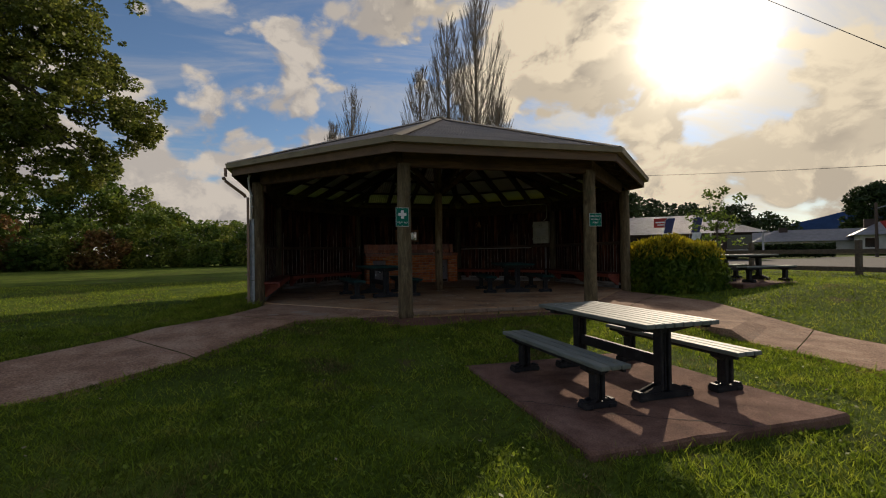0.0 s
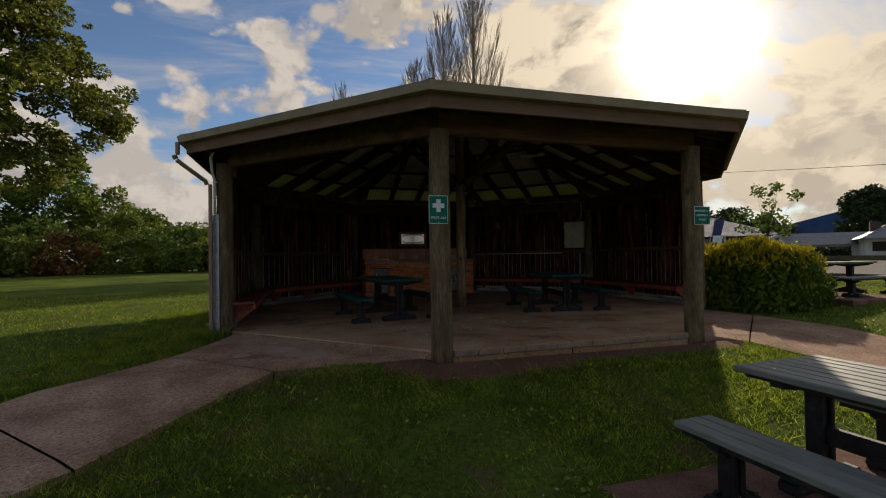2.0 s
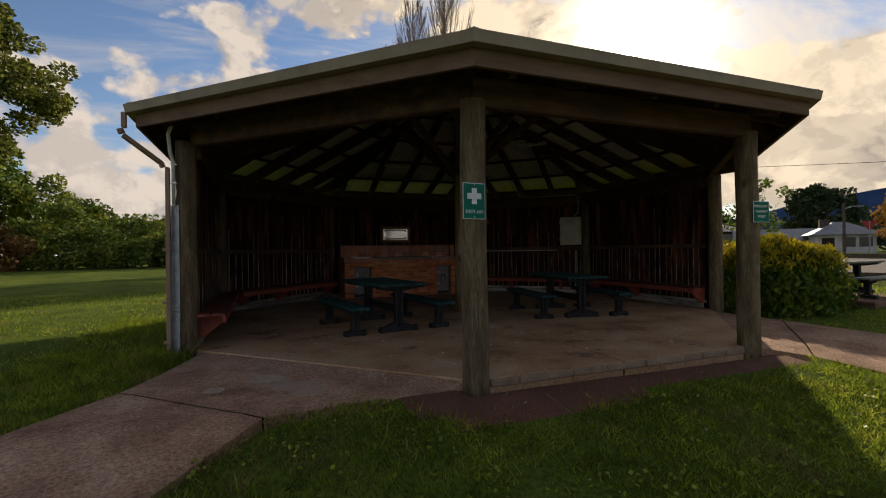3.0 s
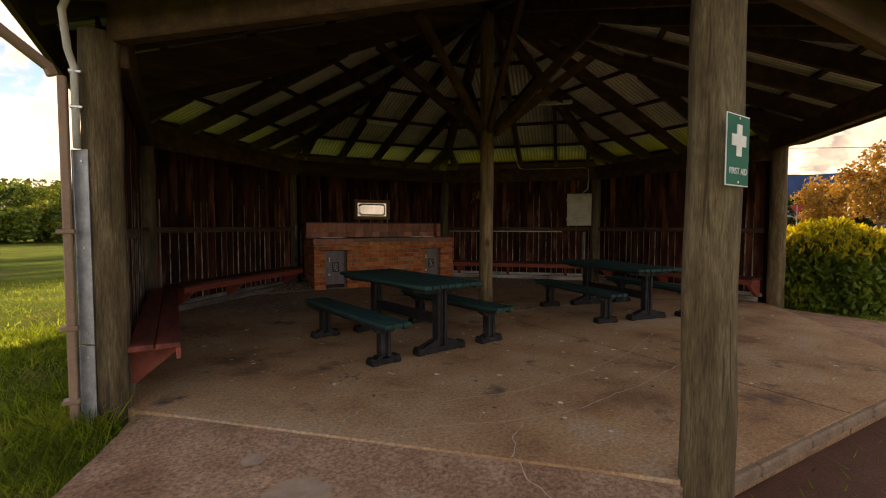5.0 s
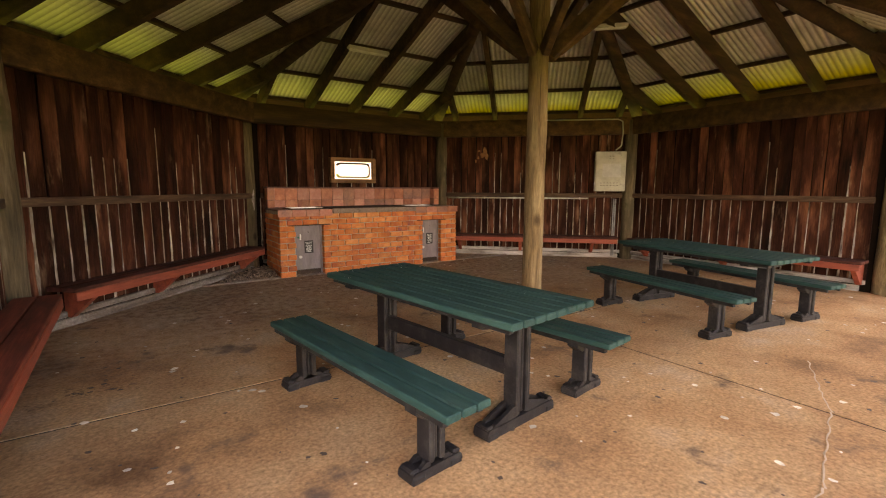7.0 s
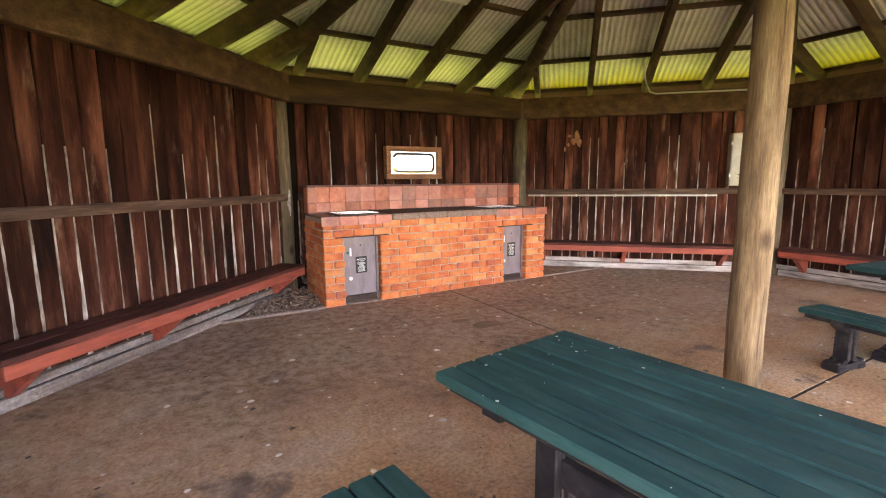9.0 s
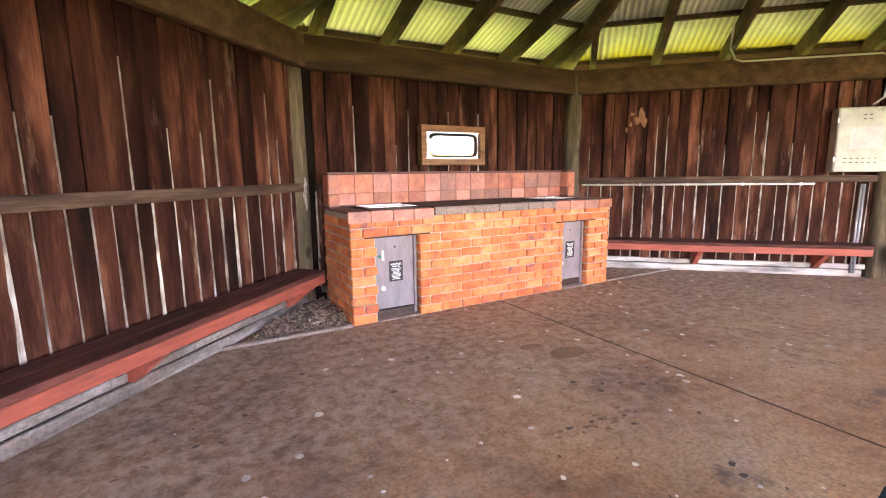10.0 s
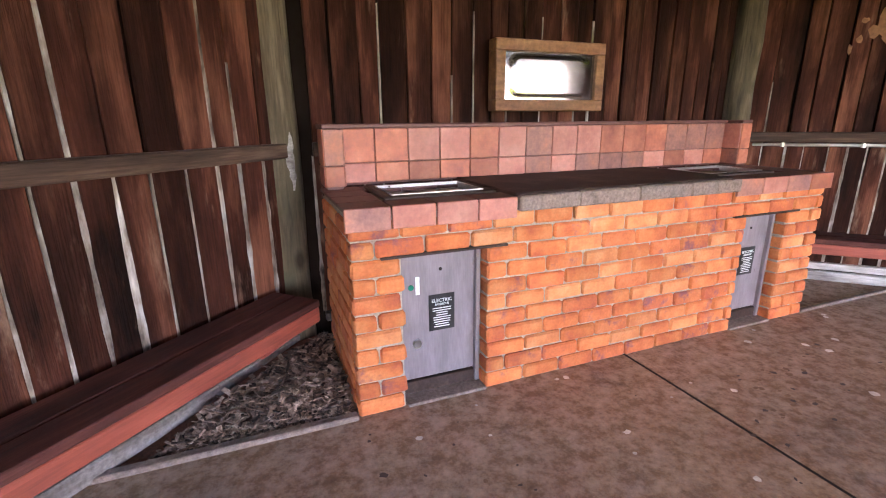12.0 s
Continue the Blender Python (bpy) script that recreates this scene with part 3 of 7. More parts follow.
def smooth_lerp(t):
    t = max(0.0, min(1.0, t))
    return t * t * (3 - 2 * t)


def ground_z(x, y):
    """Height of the lawn."""
    ys = ((-30, 0.0), (0, 0.18), (3.3, 0.30), (6.0, 0.37), (8.4, 0.655), (14, 0.67), (60, 0.78), (400, 0.8))
    h = ys[0][1]
    for (y0, h0), (y1, h1) in zip(ys, ys[1:]):
        if y >= y0:
            h = h0 + (h1 - h0) * min(1.0, (y - y0) / (y1 - y0))
    flat = smooth_lerp((abs(x - 2) - 7) / 14)
    h = h + (0.66 - h) * flat * (1 if y < 20 else 0)
    h += 0.22 * smooth_lerp((x - 8.5) / 4)
    return h + 0.025 * noise.noise(Vector((x * 0.35, y * 0.35, 0)))


def side_distance(x, y):
    """Distance outside the octagon of the posts."""
    dx, dy = x - CX, y - CY
    return max(dx * math.cos(radians(45 * k)) + dy * math.sin(radians(45 * k)) for k in range(8)) - AP


# ---- ground, paths, slab ----
LEFT_PATH = [((-1.35, 11.08), (1.16, 8.57)), ((-1.62, 10.2), (0.15, 8.47)), ((-1.85, 9.6), (-0.62, 8.42)), ((-2.35, 8.8), (-1.15, 7.7)), ((-2.95, 8.0), (-1.75, 6.85)),
             ((-4.0, 7.05), (-3.0, 5.75)), ((-5.4, 6.1), (-4.5, 4.7)), ((-9.0, 4.0), (-8.1, 2.6))]
RIGHT_PATH = [((5.03, 8.56), (7.60, 11.14)), ((5.5, 8.1), (7.75, 9.9)), ((5.75, 7.0), (7.75, 8.2)), ((5.95, 5.2), (7.65, 6.2)), ((6.0, 3.4), (7.6, 4.2)), ((6.1, -2.0), (7.7, -1.5))]


def path_z(x, y):
    d = max(0.0, side_distance(x, y))
    ramp = FLOOR - 0.115 * min(d, 1.6) - 0.01
    return max(ground_z(x, y) + 0.025, ramp if d < 2.6 else 0.0)


def in_strip(rows, x, y):
    for (a, b), (c, d) in zip(rows, rows[1:]):
        quad = (a, b, d, c)
        s = [(q[0] - p[0]) * (y - p[1]) - (q[1] - p[1]) * (x - p[0]) for p, q in zip(quad, quad[1:] + quad[:1])]
        if all(v > 0 for v in s) or all(v < 0 for v in s):
            return True
    return False


PAD = [(1.56, 3.2), (4.02, 3.25), (3.78, 5.85), (1.48, 5.8)]
PAD_Z = 0.375


def in_poly(poly, x, y):
    s = [(q[0] - p[0]) * (y - p[1]) - (q[1] - p[1]) * (x - p[0]) for p, q in zip(poly, poly[1:] + poly[:1])]
    return all(v > 0 for v in s) or all(v < 0 for v in s)


def in_dirt(x, y):
    d = side_distance(x, y)
    w = 0.55 + 0.25 * noise.noise(Vector((x * 1.3, y * 1.3, 3.0)))
    return 0.25 < x < 5.4 and y < 9.2 and -0.3 < d < w + 0.35 * math.exp(-((x - 1.4) / 0.7) ** 2)


def build_ground():
    xs = np.concatenate([np.linspace(-600, -40, 12), np.linspace(-36, -14, 12), np.arange(-13, 14.1, 0.25), np.linspace(15, 40, 16), np.linspace(50, 600, 12)])
    ys = np.concatenate([np.linspace(-300, -20, 8), np.linspace(-15, -3, 7), np.arange(-2, 20.1, 0.25), np.linspace(21, 60, 24), np.linspace(70, 800, 14)])
    b = Build()
    nx = len(xs)
    for y in ys:
        for x in xs:
            z = ground_z(x, y)
            d = side_distance(x, y)
            if d < 0.1:
                z -= 0.08
            if in_strip(LEFT_PATH, x, y) or in_strip(RIGHT_PATH, x, y):
                z = min(z, path_z(x, y) - 0.10)
            b.v.append((x, y, z))
    for j in range(len(ys) - 1):
        for i in range(nx - 1):
            q = j * nx + i
            b.f.append((q, q + 1, q + nx + 1, q + nx))
            cx, cy = (xs[i] + xs[i + 1]) / 2, (ys[j] + ys[j + 1]) / 2
            b.mi.append(1 if in_dirt(cx, cy) else 0)
    me = b.mesh("ground", [M_SOIL, M_DIRT], True)
    tagged(new("ground", me), "short green lawn on uneven ground with a bare soil patch", "lawn", kind="structure")


def build_path(name, rows, joints, label):
    root = empty(name, Matrix(), label, "path", kind="structure")
    b = Build()
    bounds = [0] + joints + [len(rows) - 1]
    for s0, s1 in zip(bounds, bounds[1:]):
        pb = Build()
        n, steps = 8, []
        for k in range(s0, s1):
            for u in np.linspace(0, 1, 7)[:-1] if k < s1 - 1 else np.linspace(0, 1, 7):
                steps.append((k, u))
        for si, (k, u) in enumerate(steps):
            gap = 0.009 / max(0.5, (Vector(rows[k + 1][0]) - Vector(rows[k][0])).length)
            if si == 0 and s0:
                u += gap
            if si == len(steps) - 1:
                u -= gap
            (a, e), (c, d) = rows[k], rows[k + 1]
            l = Vector((a[0] + (c[0] - a[0]) * u, a[1] + (c[1] - a[1]) * u))
            r = Vector((e[0] + (d[0] - e[0]) * u, e[1] + (d[1] - e[1]) * u))
            for i in range(n + 1):
                p = l.lerp(r, i / n)
                z = path_z(p.x, p.y)
                pb.v.append((p.x, p.y, z - (0.012 if i in (0, n) else 0)))
            for i in (0, n):
                p = l.lerp(r, i / n)
                pb.v.append((p.x, p.y, path_z(p.x, p.y) - 0.16))
        w = n + 3
        for si in range(len(steps) - 1):
            for i in range(n):
                q = si * w + i
                pb.f.append((q, q + 1, q + w + 1, q + w))
                pb.mi.append(0)
            for top, low in ((0, n + 1), (n, n + 2)):
                pb.f.append((si * w + top, si * w + low, (si + 1) * w + low, (si + 1) * w + top))
                pb.mi.append(0)
        part("path_slab", pb, M_PATH, root)
    return root


build_ground()
build_path("path_left", LEFT_PATH, [2, 4], "worn pinkish concrete path with cracked joints across the lawn")
build_path("path_right", RIGHT_PATH, [1, 3], "worn pinkish concrete path beside the clipped bush")


def build_slab():
    """Eight-sided concrete floor with sawn joints."""
    root = empty("floor", Matrix(), "stained reddish concrete floor of the pavilion with sawn joints", "floor", kind="structure")
    r = POST_R + 0.02
    pts = [(CX + r * math.cos(radians(22.5 + 45 * k)), CY + r * math.sin(radians(22.5 + 45 * k))) for k in range(8)]
    g = 0.012
    for sx in (-1, 1):
        for sy in (-1, 1):
            poly = []
            for i in range(8):
                p, q = pts[i], pts[(i + 1) % 8]
                poly.append(p)
                poly.append(q)
            clip = [p for i, p in enumerate(poly) if i % 2 == 0]

            def cut(pl, axis, val, keep):
                out = []
                for p, q in zip(pl, pl[1:] + pl[:1]):
                    a, b2 = (p[axis] - val) * keep, (q[axis] - val) * keep
                    if a >= 0:
                        out.append(p)
                    if a * b2 < 0:
                        u = a / (a - b2)
                        out.append((p[0] + (q[0] - p[0]) * u, p[1] + (q[1] - p[1]) * u))
                return out
            clip = cut(clip, 0, 3.01 + sx * g, sx)
            clip = cut(clip, 1, 12.78 + sy * g, sy)
            b = Build()
            b.prism(clip, FLOOR - 0.25, FLOOR)
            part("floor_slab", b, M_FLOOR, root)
    b = Build()
    b.prism([(x * 0.999 + CX * 0.001, y * 0.999 + CY * 0.001) for x, y in pts], FLOOR - 0.26, FLOOR - 0.005)
    part("joint_filler", b, M_JOINT, root)
    # pale chipped nosing along the open front edge
    m = side(5)
    b = Build()
    rnd = random.Random(4)
    x = -SIDE / 2 + 0.14
    while x < SIDE / 2 - 0.14:
        w = rnd.uniform(0.25, 0.6)
        w = min(w, SIDE / 2 - 0.14 - x)
        b.box(m @ T(x + w / 2, 0.035 + rnd.uniform(-0.008, 0.008), -0.045), w - 0.004, 0.05, 0.075, 0.012)
        x += w
    part("nosing", b, M_EDGE, root, "pale chipped concrete edge")


build_slab()


# ---- posts ----
def build_post(x, y, z0, z1, r, label, seed, group="pavilion posts", mat=M_POST):
    b = Build()
    rnd = random.Random(seed)
    n = 9
    pts = [(rnd.uniform(-0.008, 0.008), rnd.uniform(-0.008, 0.008), (z1 - z0) * i / n) for i in range(n + 1)]
    b.tube(pts, [r * (1.03 - 0.06 * i / n) for i in range(n + 1)], 20, wobble=0.012, seed=seed)
    return thing("post", b, mat, label, "post", T(x, y, z0), group, smooth=True)


SHIFT = {2: (-0.093, 0.02), 4: (-0.09, 0.03), 5: (0.01, 0.0), 7: (0.055, -0.09)}
for k, (x, y) in enumerate(CORNERS):
    x, y = x + SHIFT.get(k, (0, 0))[0], y + SHIFT.get(k, (0, 0))[1]
    front = k in (4, 5, 6, 7)
    build_post(x, y, 0.45, 3.36 if front else 3.42, 0.125 if front else 0.115,
               "weathered round treated-pine log post at the open front" if front else "weathered round treated-pine log post against the board wall", 10 + k, mat=M_POST if front else M_POST_OLD)
pole = build_post(CX - 0.09, CY - 0.108, FLOOR, 5.35, 0.102, "smooth round timber centre pole carrying the roof struts", 30, "", M_POLE)


def build_peeled_patch():
    x, y = CORNERS[2][0] + SHIFT[2][0], CORNERS[2][1] + SHIFT[2][1]
    rnd = random.Random(77)
    b = Build()
    n = 12
    for i in range(n + 1):
        t = i / n
        w = 0.030 * math.sin(math.pi * min(1, t * 0.9 + 0.06)) * rnd.uniform(0.55, 1.2)
        for u in (-1, 0, 1):
            a = radians(-62) + (u * w + 0.006 * math.sin(t * 9)) / 0.118
            b.v.append((x + 0.1195 * math.cos(a), y + 0.1195 * math.sin(a), 1.74 + 0.34 * t))
    for i in range(n):
        for u in (0, 1):
            q = 3 * i + u
            b.f.append((q, q + 1, q + 4, q + 3))
            b.mi.append(0)
    thing("peeled_patch", b, M_SILL, "pale peeled strip on the mossy log post", "wood damage", kind="stuff")


build_peeled_patch()


# ---- roof ----
def beam_between(b, p, q, w, d, c=0.01):
    """A squared timber from p to q, its top face's middle line through them."""
    p, q = Vector(p), Vector(q)
    ax = (q - p).normalized()
    sy = Vector((0, 0, 1)).cross(ax).normalized()
    up = ax.cross(sy)
    m = Matrix((ax, sy, up)).transposed().to_4x4()
    m.translation = (p + q) / 2 - up * d / 2
    b.box(m, (q - p).length, w, d, c)
    return b


def build_roof():
    root = empty("roof", T(CX, CY, EAVE_Z), "eight-sided corrugated steel roof on dark timber rafters", "roof", kind="structure")
    inv = T(-CX, -CY, -EAVE_Z)

    def rp(name, b, mat, label="", smooth=False):
        ob = part(name, b, mat, root, label, smooth)
        ob.matrix_basis = inv
        return ob
    half = math.tan(math.pi / 8)
    pitch = 0.076
    for k in range(8):
        a = radians(45 + 45 * k)
        out, along = Vector((math.cos(a), math.sin(a), 0)), Vector((-math.sin(a), math.cos(a), 0))
        # corrugated sheet: columns up the slope to the hips
        b = Build()
        umax = EAVE_AP * half
        n = int(2 * umax / pitch * 6)
        for s, dz, mi in ((1, 0.0, 0), (-1, -0.006, 1)):
            base = len(b.v)
            for i in range(n + 1):
                u = -umax + 2 * umax * i / n
                w = 0.011 * math.sin(2 * math.pi * u / pitch)
                top = min(EAVE_AP - 0.01, max(abs(u) / half, 0.03))
                for r in (EAVE_AP - 0.04, top):
                    b.v.append(tuple(C + out * r + along * u + Vector((0, 0, roof_z(r) + w + dz))))
            for i in range(n):
                q = base + 2 * i
                f = (q, q + 2, q + 3, q + 1)
                b.f.append(f if s < 0 else f[::-1])
                b.mi.append(mi)
        rp("roof_sheet", b, [M_SHEET_TOP, M_SHEETS[k]], "corrugated sheet, grey-brown above and pale below", True)
        # gutter: an open trough along the eave
        g = Build()
        p0, p1 = C + out * (EAVE_AP) - along * (EAVE_AP * half), C + out * EAVE_AP + along * (EAVE_AP * half)
        prof = [(-0.10, -0.015), (-0.10, -0.095), (0.0, -0.095), (0.012, -0.03), (0.02, 0.0), (0.004, 0.004), (-0.006, -0.03), (-0.012, -0.085), (-0.09, -0.085), (-0.09, -0.015)]
        for e, sgn in ((p0, -1), (p1, 1)):
            for dr, dz in prof:
                g.v.append(tuple(e + out * dr + along * sgn * dr * half + Vector((0, 0, EAVE_Z + 0.03 + dz))))
        m_ = len(prof)
        for i in range(m_):
            j = (i + 1) % m_
            g.f.append((i, j, m_ + j, m_ + i))
            g.mi.append(0)
        rp("gutter", g, M_GUTTER, "beige painted gutter")
        # fascia board below the gutter
        f = Build()
        r1, r0 = EAVE_AP - 0.10, EAVE_AP - 0.14
        z0, z1 = EAVE_Z - 0.215, EAVE_Z - 0.005
        vs = []
        for r in (r0, r1):
            for sgn in (-1, 1):
                for z in (z0, z1):
                    vs.append(C + out * r + along * sgn * r * half + Vector((0, 0, z)))
        f.add(vs, [(0, 1, 3, 2), (4, 6, 7, 5), (0, 4, 5, 1), (2, 3, 7, 6), (0, 2, 6, 4), (1, 5, 7, 3)])
        rp("fascia", f, M_FASCIA, "brown timber fascia board")
        # ridge capping on the hip
        h = a + radians(22.5)
        hd = Vector((math.cos(h), math.sin(h), 0))
        hs = Vector((-math.sin(h), math.cos(h), 0))
        slope = PITCH * math.cos(math.pi / 8)
        R = EAVE_AP / math.cos(math.pi / 8)
        cap = Build()
        for r in (0.05, R - 0.02):
            zc = EAVE_Z + (R - r) * slope + 0.035
            for u, dz in ((-0.13, -0.022), (-0.05, 0.0), (0, 0.018), (0.05, 0.0), (0.13, -0.022)):
                cap.v.append(tuple(C + hd * r + hs * u + Vector((0, 0, zc + dz))))
        for i in range(4):
            cap.f.append((i, i + 1, i + 6, i + 5))
            cap.mi.append(0)
        rp("ridge_cap", cap, M_GUTTER, "pale folded ridge capping", True)
        # hip rafter: a heavy log
        hb = Build()
        ends = []
        for r in (0.12, POST_R + 0.35):
            ends.append(C + hd * r + Vector((0, 0, EAVE_Z + (R - r) * slope - 0.20)))
        mid = [ends[0].lerp(ends[1], t) for t in np.linspace(0, 1, 7)]
        hb.tube(mid, [0.085, 0.09, 0.092, 0.096, 0.1, 0.105, 0.108], 12, wobble=0.03, seed=60 + k)
        rp("hip_rafter", hb, M_RAFTER, "", True)
        # strut from the centre pole up to the hip rafter
        sb = Build()
        foot = Vector((CX - 0.09, CY - 0.108, 3.50)) + hd * 0.08
        r2 = 1.62
        head = C + hd * r2 + Vector((0, 0, EAVE_Z + (R - r2) * slope - 0.26))
        beam_between(sb, foot, head, 0.075, 0.13, 0.008)
        rp("strut", sb, M_BEAM, "rough-sawn brown strut")
        # jack rafters square to the eave
        for u in (1.62, 0.79, -0.06, -0.93, -1.68):
            rin = abs(u) / half + 0.12
            rb = Build()
            q0 = C + out * rin + along * u + Vector((0, 0, roof_z(rin) - 0.075))
            q1 = C + out * (EAVE_AP - 0.15) + along * u + Vector((0, 0, roof_z(EAVE_AP - 0.15) - 0.075))
            beam_between(rb, q0, q1, 0.075, 0.22, 0.006)
            rp("rafter", rb, M_RAFTER)
        # battens under the sheet
        for r in (EAVE_AP - 0.16, 4.25, 3.35, 2.4, 1.45):
            pb = Build()
            w = r * half - 0.05
            p, q = C + out * r - along * w, C + out * r + along * w
            for e in (p, q):
                e.z = roof_z(r) - 0.012
            beam_between(pb, p, q, 0.07, 0.055, 0.004)
            rp("batten", pb, M_RAFTER)
    # ring of beams on the posts
    for k in range(8):
        m = side(k)
        front = k in (4, 5, 6)
        z0, z1 = (3.30, 3.58) if front else (3.15, 3.47)
        b = Build()
        b.box(m @ T(0, -0.03 if not front else 0.0, (z0 + z1) / 2 - FLOOR), SIDE + (0.02 if front else -0.02), 0.11, z1 - z0, 0.012)
        rp("ring_beam", b, M_BEAM, "heavy olive-brown ring beam")
    # cap on the apex
    b = Build()
    b.tube([(CX, CY, roof_z(0) - 0.02), (CX, CY, roof_z(0) + 0.05), (CX, CY, roof_z(0) + 0.09)], [0.24, 0.15, 0.02], 16)
    rp("apex_cap", b, M_GUTTER, "pale metal apex cap")


build_roof()


# ---- walls ----
BOARD_MESHES = {}


def board_mesh(w, h, seed):
    """A slightly bowed rough board, standing on its origin."""
    key = (round(w, 3), round(h, 2), seed)
    if key not in BOARD_MESHES:
        rnd = random.Random(seed)
        b = Build()
        n = 5
        off = [rnd.uniform(-0.004, 0.004) for _ in range(n + 1)]
        wid = [w / 2 + rnd.uniform(-0.006, 0.004) for _ in range(n + 1)]
        for i in range(n + 1):
            z = h * i / n
            for x, y in ((-wid[i], 0.011), (-wid[i], -0.008), (-wid[i] + 0.004, -0.011), (wid[i] - 0.004, -0.011), (wid[i], -0.008), (wid[i], 0.011)):
                b.v.append((x + off[i], y, z))
        for i in range(n):
            for k in range(6):
                k2 = (k + 1) % 6
                b.f.append((i * 6 + k, i * 6 + k2, i * 6 + 6 + k2, i * 6 + 6 + k))
                b.mi.append(0)
        b.f.append(tuple(range(6)))
        b.f.append(tuple(range(n * 6, n * 6 + 6))[::-1])
        b.mi += [0, 0]
        BOARD_MESHES[key] = b.mesh("board", M_BOARD)
    return BOARD_MESHES[key]


def build_wall(k, name):
    m = side(k)
    root = empty(name, m, "dark red-brown vertical board wall with a mid rail and weathered gaps", "wall", kind="structure")
    rnd = random.Random(100 + k)
    length = SIDE - 0.20
    x = -length / 2
    h0, h1 = 0.16, 2.55
    while x < length / 2 - 0.05:
        w = rnd.choice((0.13, 0.145, 0.16, 0.175))
        w = min(w, length / 2 - x)
        seed = rnd.randrange(6)
        part("board", board_mesh(w - 0.012, h1 - h0, seed), None, root, m=T(x + w / 2, 0.05 + rnd.uniform(-0.004, 0.004), h0 + rnd.uniform(-0.02, 0.01)) @ Matrix.Rotation(rnd.uniform(-0.004, 0.004), 4, "Y"))
        sb = Build()
        top = rnd.choice((1.2, 1.2, 1.2, 1.7, 2.1))
        sw = rnd.choice((0.016, 0.026, 0.038) if k in (2, 3) else (0.014, 0.02, 0.03))
        prof = []
        nn = 14
        for i in range(nn + 1):
            z = h0 + (top - h0) * i / nn
            ww = sw * (1.0 - 0.55 * i / nn) * rnd.uniform(0.6, 1.35)
            prof.append((z, ww))
        for z, ww in prof:
            sb.v += [(-ww / 2, -0.004, z), (ww / 2, -0.004, z), (ww / 2, 0.01, z), (-ww / 2, 0.01, z)]
        for i in range(nn):
            for q in range(4):
                q2 = (q + 1) % 4
                sb.f.append((i * 4 + q, i * 4 + q2, i * 4 + 4 + q2, i * 4 + 4 + q))
                sb.mi.append(0)
        sb.f += [(0, 3, 2, 1), (nn * 4, nn * 4 + 1, nn * 4 + 2, nn * 4 + 3)]
        sb.mi += [0, 0]
        part("gap_strip", sb, M_STRIP, root, "pale weathered batten", m=T(x, 0.042, 0))
        x += w
    # added black sheet: paints the shade in the board gaps and blocks light leaks
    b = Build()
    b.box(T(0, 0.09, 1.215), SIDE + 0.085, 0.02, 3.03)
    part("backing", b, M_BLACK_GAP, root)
    b = Build()
    b.box(T(0, 0.005, 1.245), length, 0.07, 0.085, 0.008)
    part("mid_rail", b, M_RAIL, root, "rough weathered horizontal rail")
    b = Build()
    b.box(T(0, 0.02, 0.13), length, 0.06, 0.06, 0.006)
    b.box(T(0, -0.005, 0.048), length - 0.1, 0.05, 0.085, 0.008)
    part("sill", b, M_SILL if k in (0, 7) else M_SILL_DIRTY, root, "whitewashed timber sill board" if k in (0, 7) else "dirty pale timber sill board")
    return root


WALLS = {0: "wall_rear_right", 1: "wall_rear", 2: "wall_rear_left", 3: "wall_left", 7: "wall_right"}
for k in WALLS:
    build_wall(k, WALLS[k])


# ---- wall benches ----
def build_wall_bench(k, x0, x1, label, feet):
    """Two red planks on brackets, inside side k, from x0 to x1 along it."""
    m = side(k)
    root = empty("wall_bench", m @ T((x0 + x1) / 2, -0.185, 0), label, "bench", "benches along the walls")
    ln = x1 - x0
    for y in (0.085, -0.085):
        b = Build()
        b.box(T(0, y, 0.425), ln, 0.16, 0.042, 0.006)
        part("plank", b, M_BENCH_MID if k == 3 else M_BENCH_TOP, root)
    b = Build()
    b.box(T(0, -0.15, 0.362), ln - 0.02, 0.035, 0.085, 0.005)
    part("front_rail", b, M_BENCH, root, "red painted rail under the front edge")
    for fx in feet:
        b = Build()
        b.prism([(-0.16, 0.33), (-0.16, 0.40), (0.20, 0.40), (0.20, 0.10), (0.13, 0.10)], -0.03, 0.03,
                T(fx - (x0 + x1) / 2, 0, 0) @ Matrix(((0, 0, 1, 0), (1, 0, 0, 0), (0, 1, 0, 0), (0, 0, 0, 1))))
        part("bracket", b, M_BENCH, root, "red triangular bracket")
    return root


# side k runs from corner k to k+1 with x pointing from corner k+1 side to corner k side
build_wall_bench(3, -1.93, 1.62, "red-brown two-plank bench fixed along the board wall", (-1.6, -0.5, 0.6, 1.5))
build_wall_bench(2, -1.62, 1.55, "worn red-brown two-plank bench ending beside the brick barbecue", (-1.4, -0.3, 1.4))
build_wall_bench(0, -1.72, 1.66, "low red-painted bench along the rear wall", (-1.45, -0.2, 1.2))
build_wall_bench(7, -1.62, 1.80, "red-painted bench along the wall, end bracket showing", (-1.4, 0.0, 1.72))


# ---- picnic tables and benches ----
STAND = Matrix(((1, 0, 0, 0), (0, 0, -1, 0), (0, 1, 0, 0), (0, 0, 0, 1)))


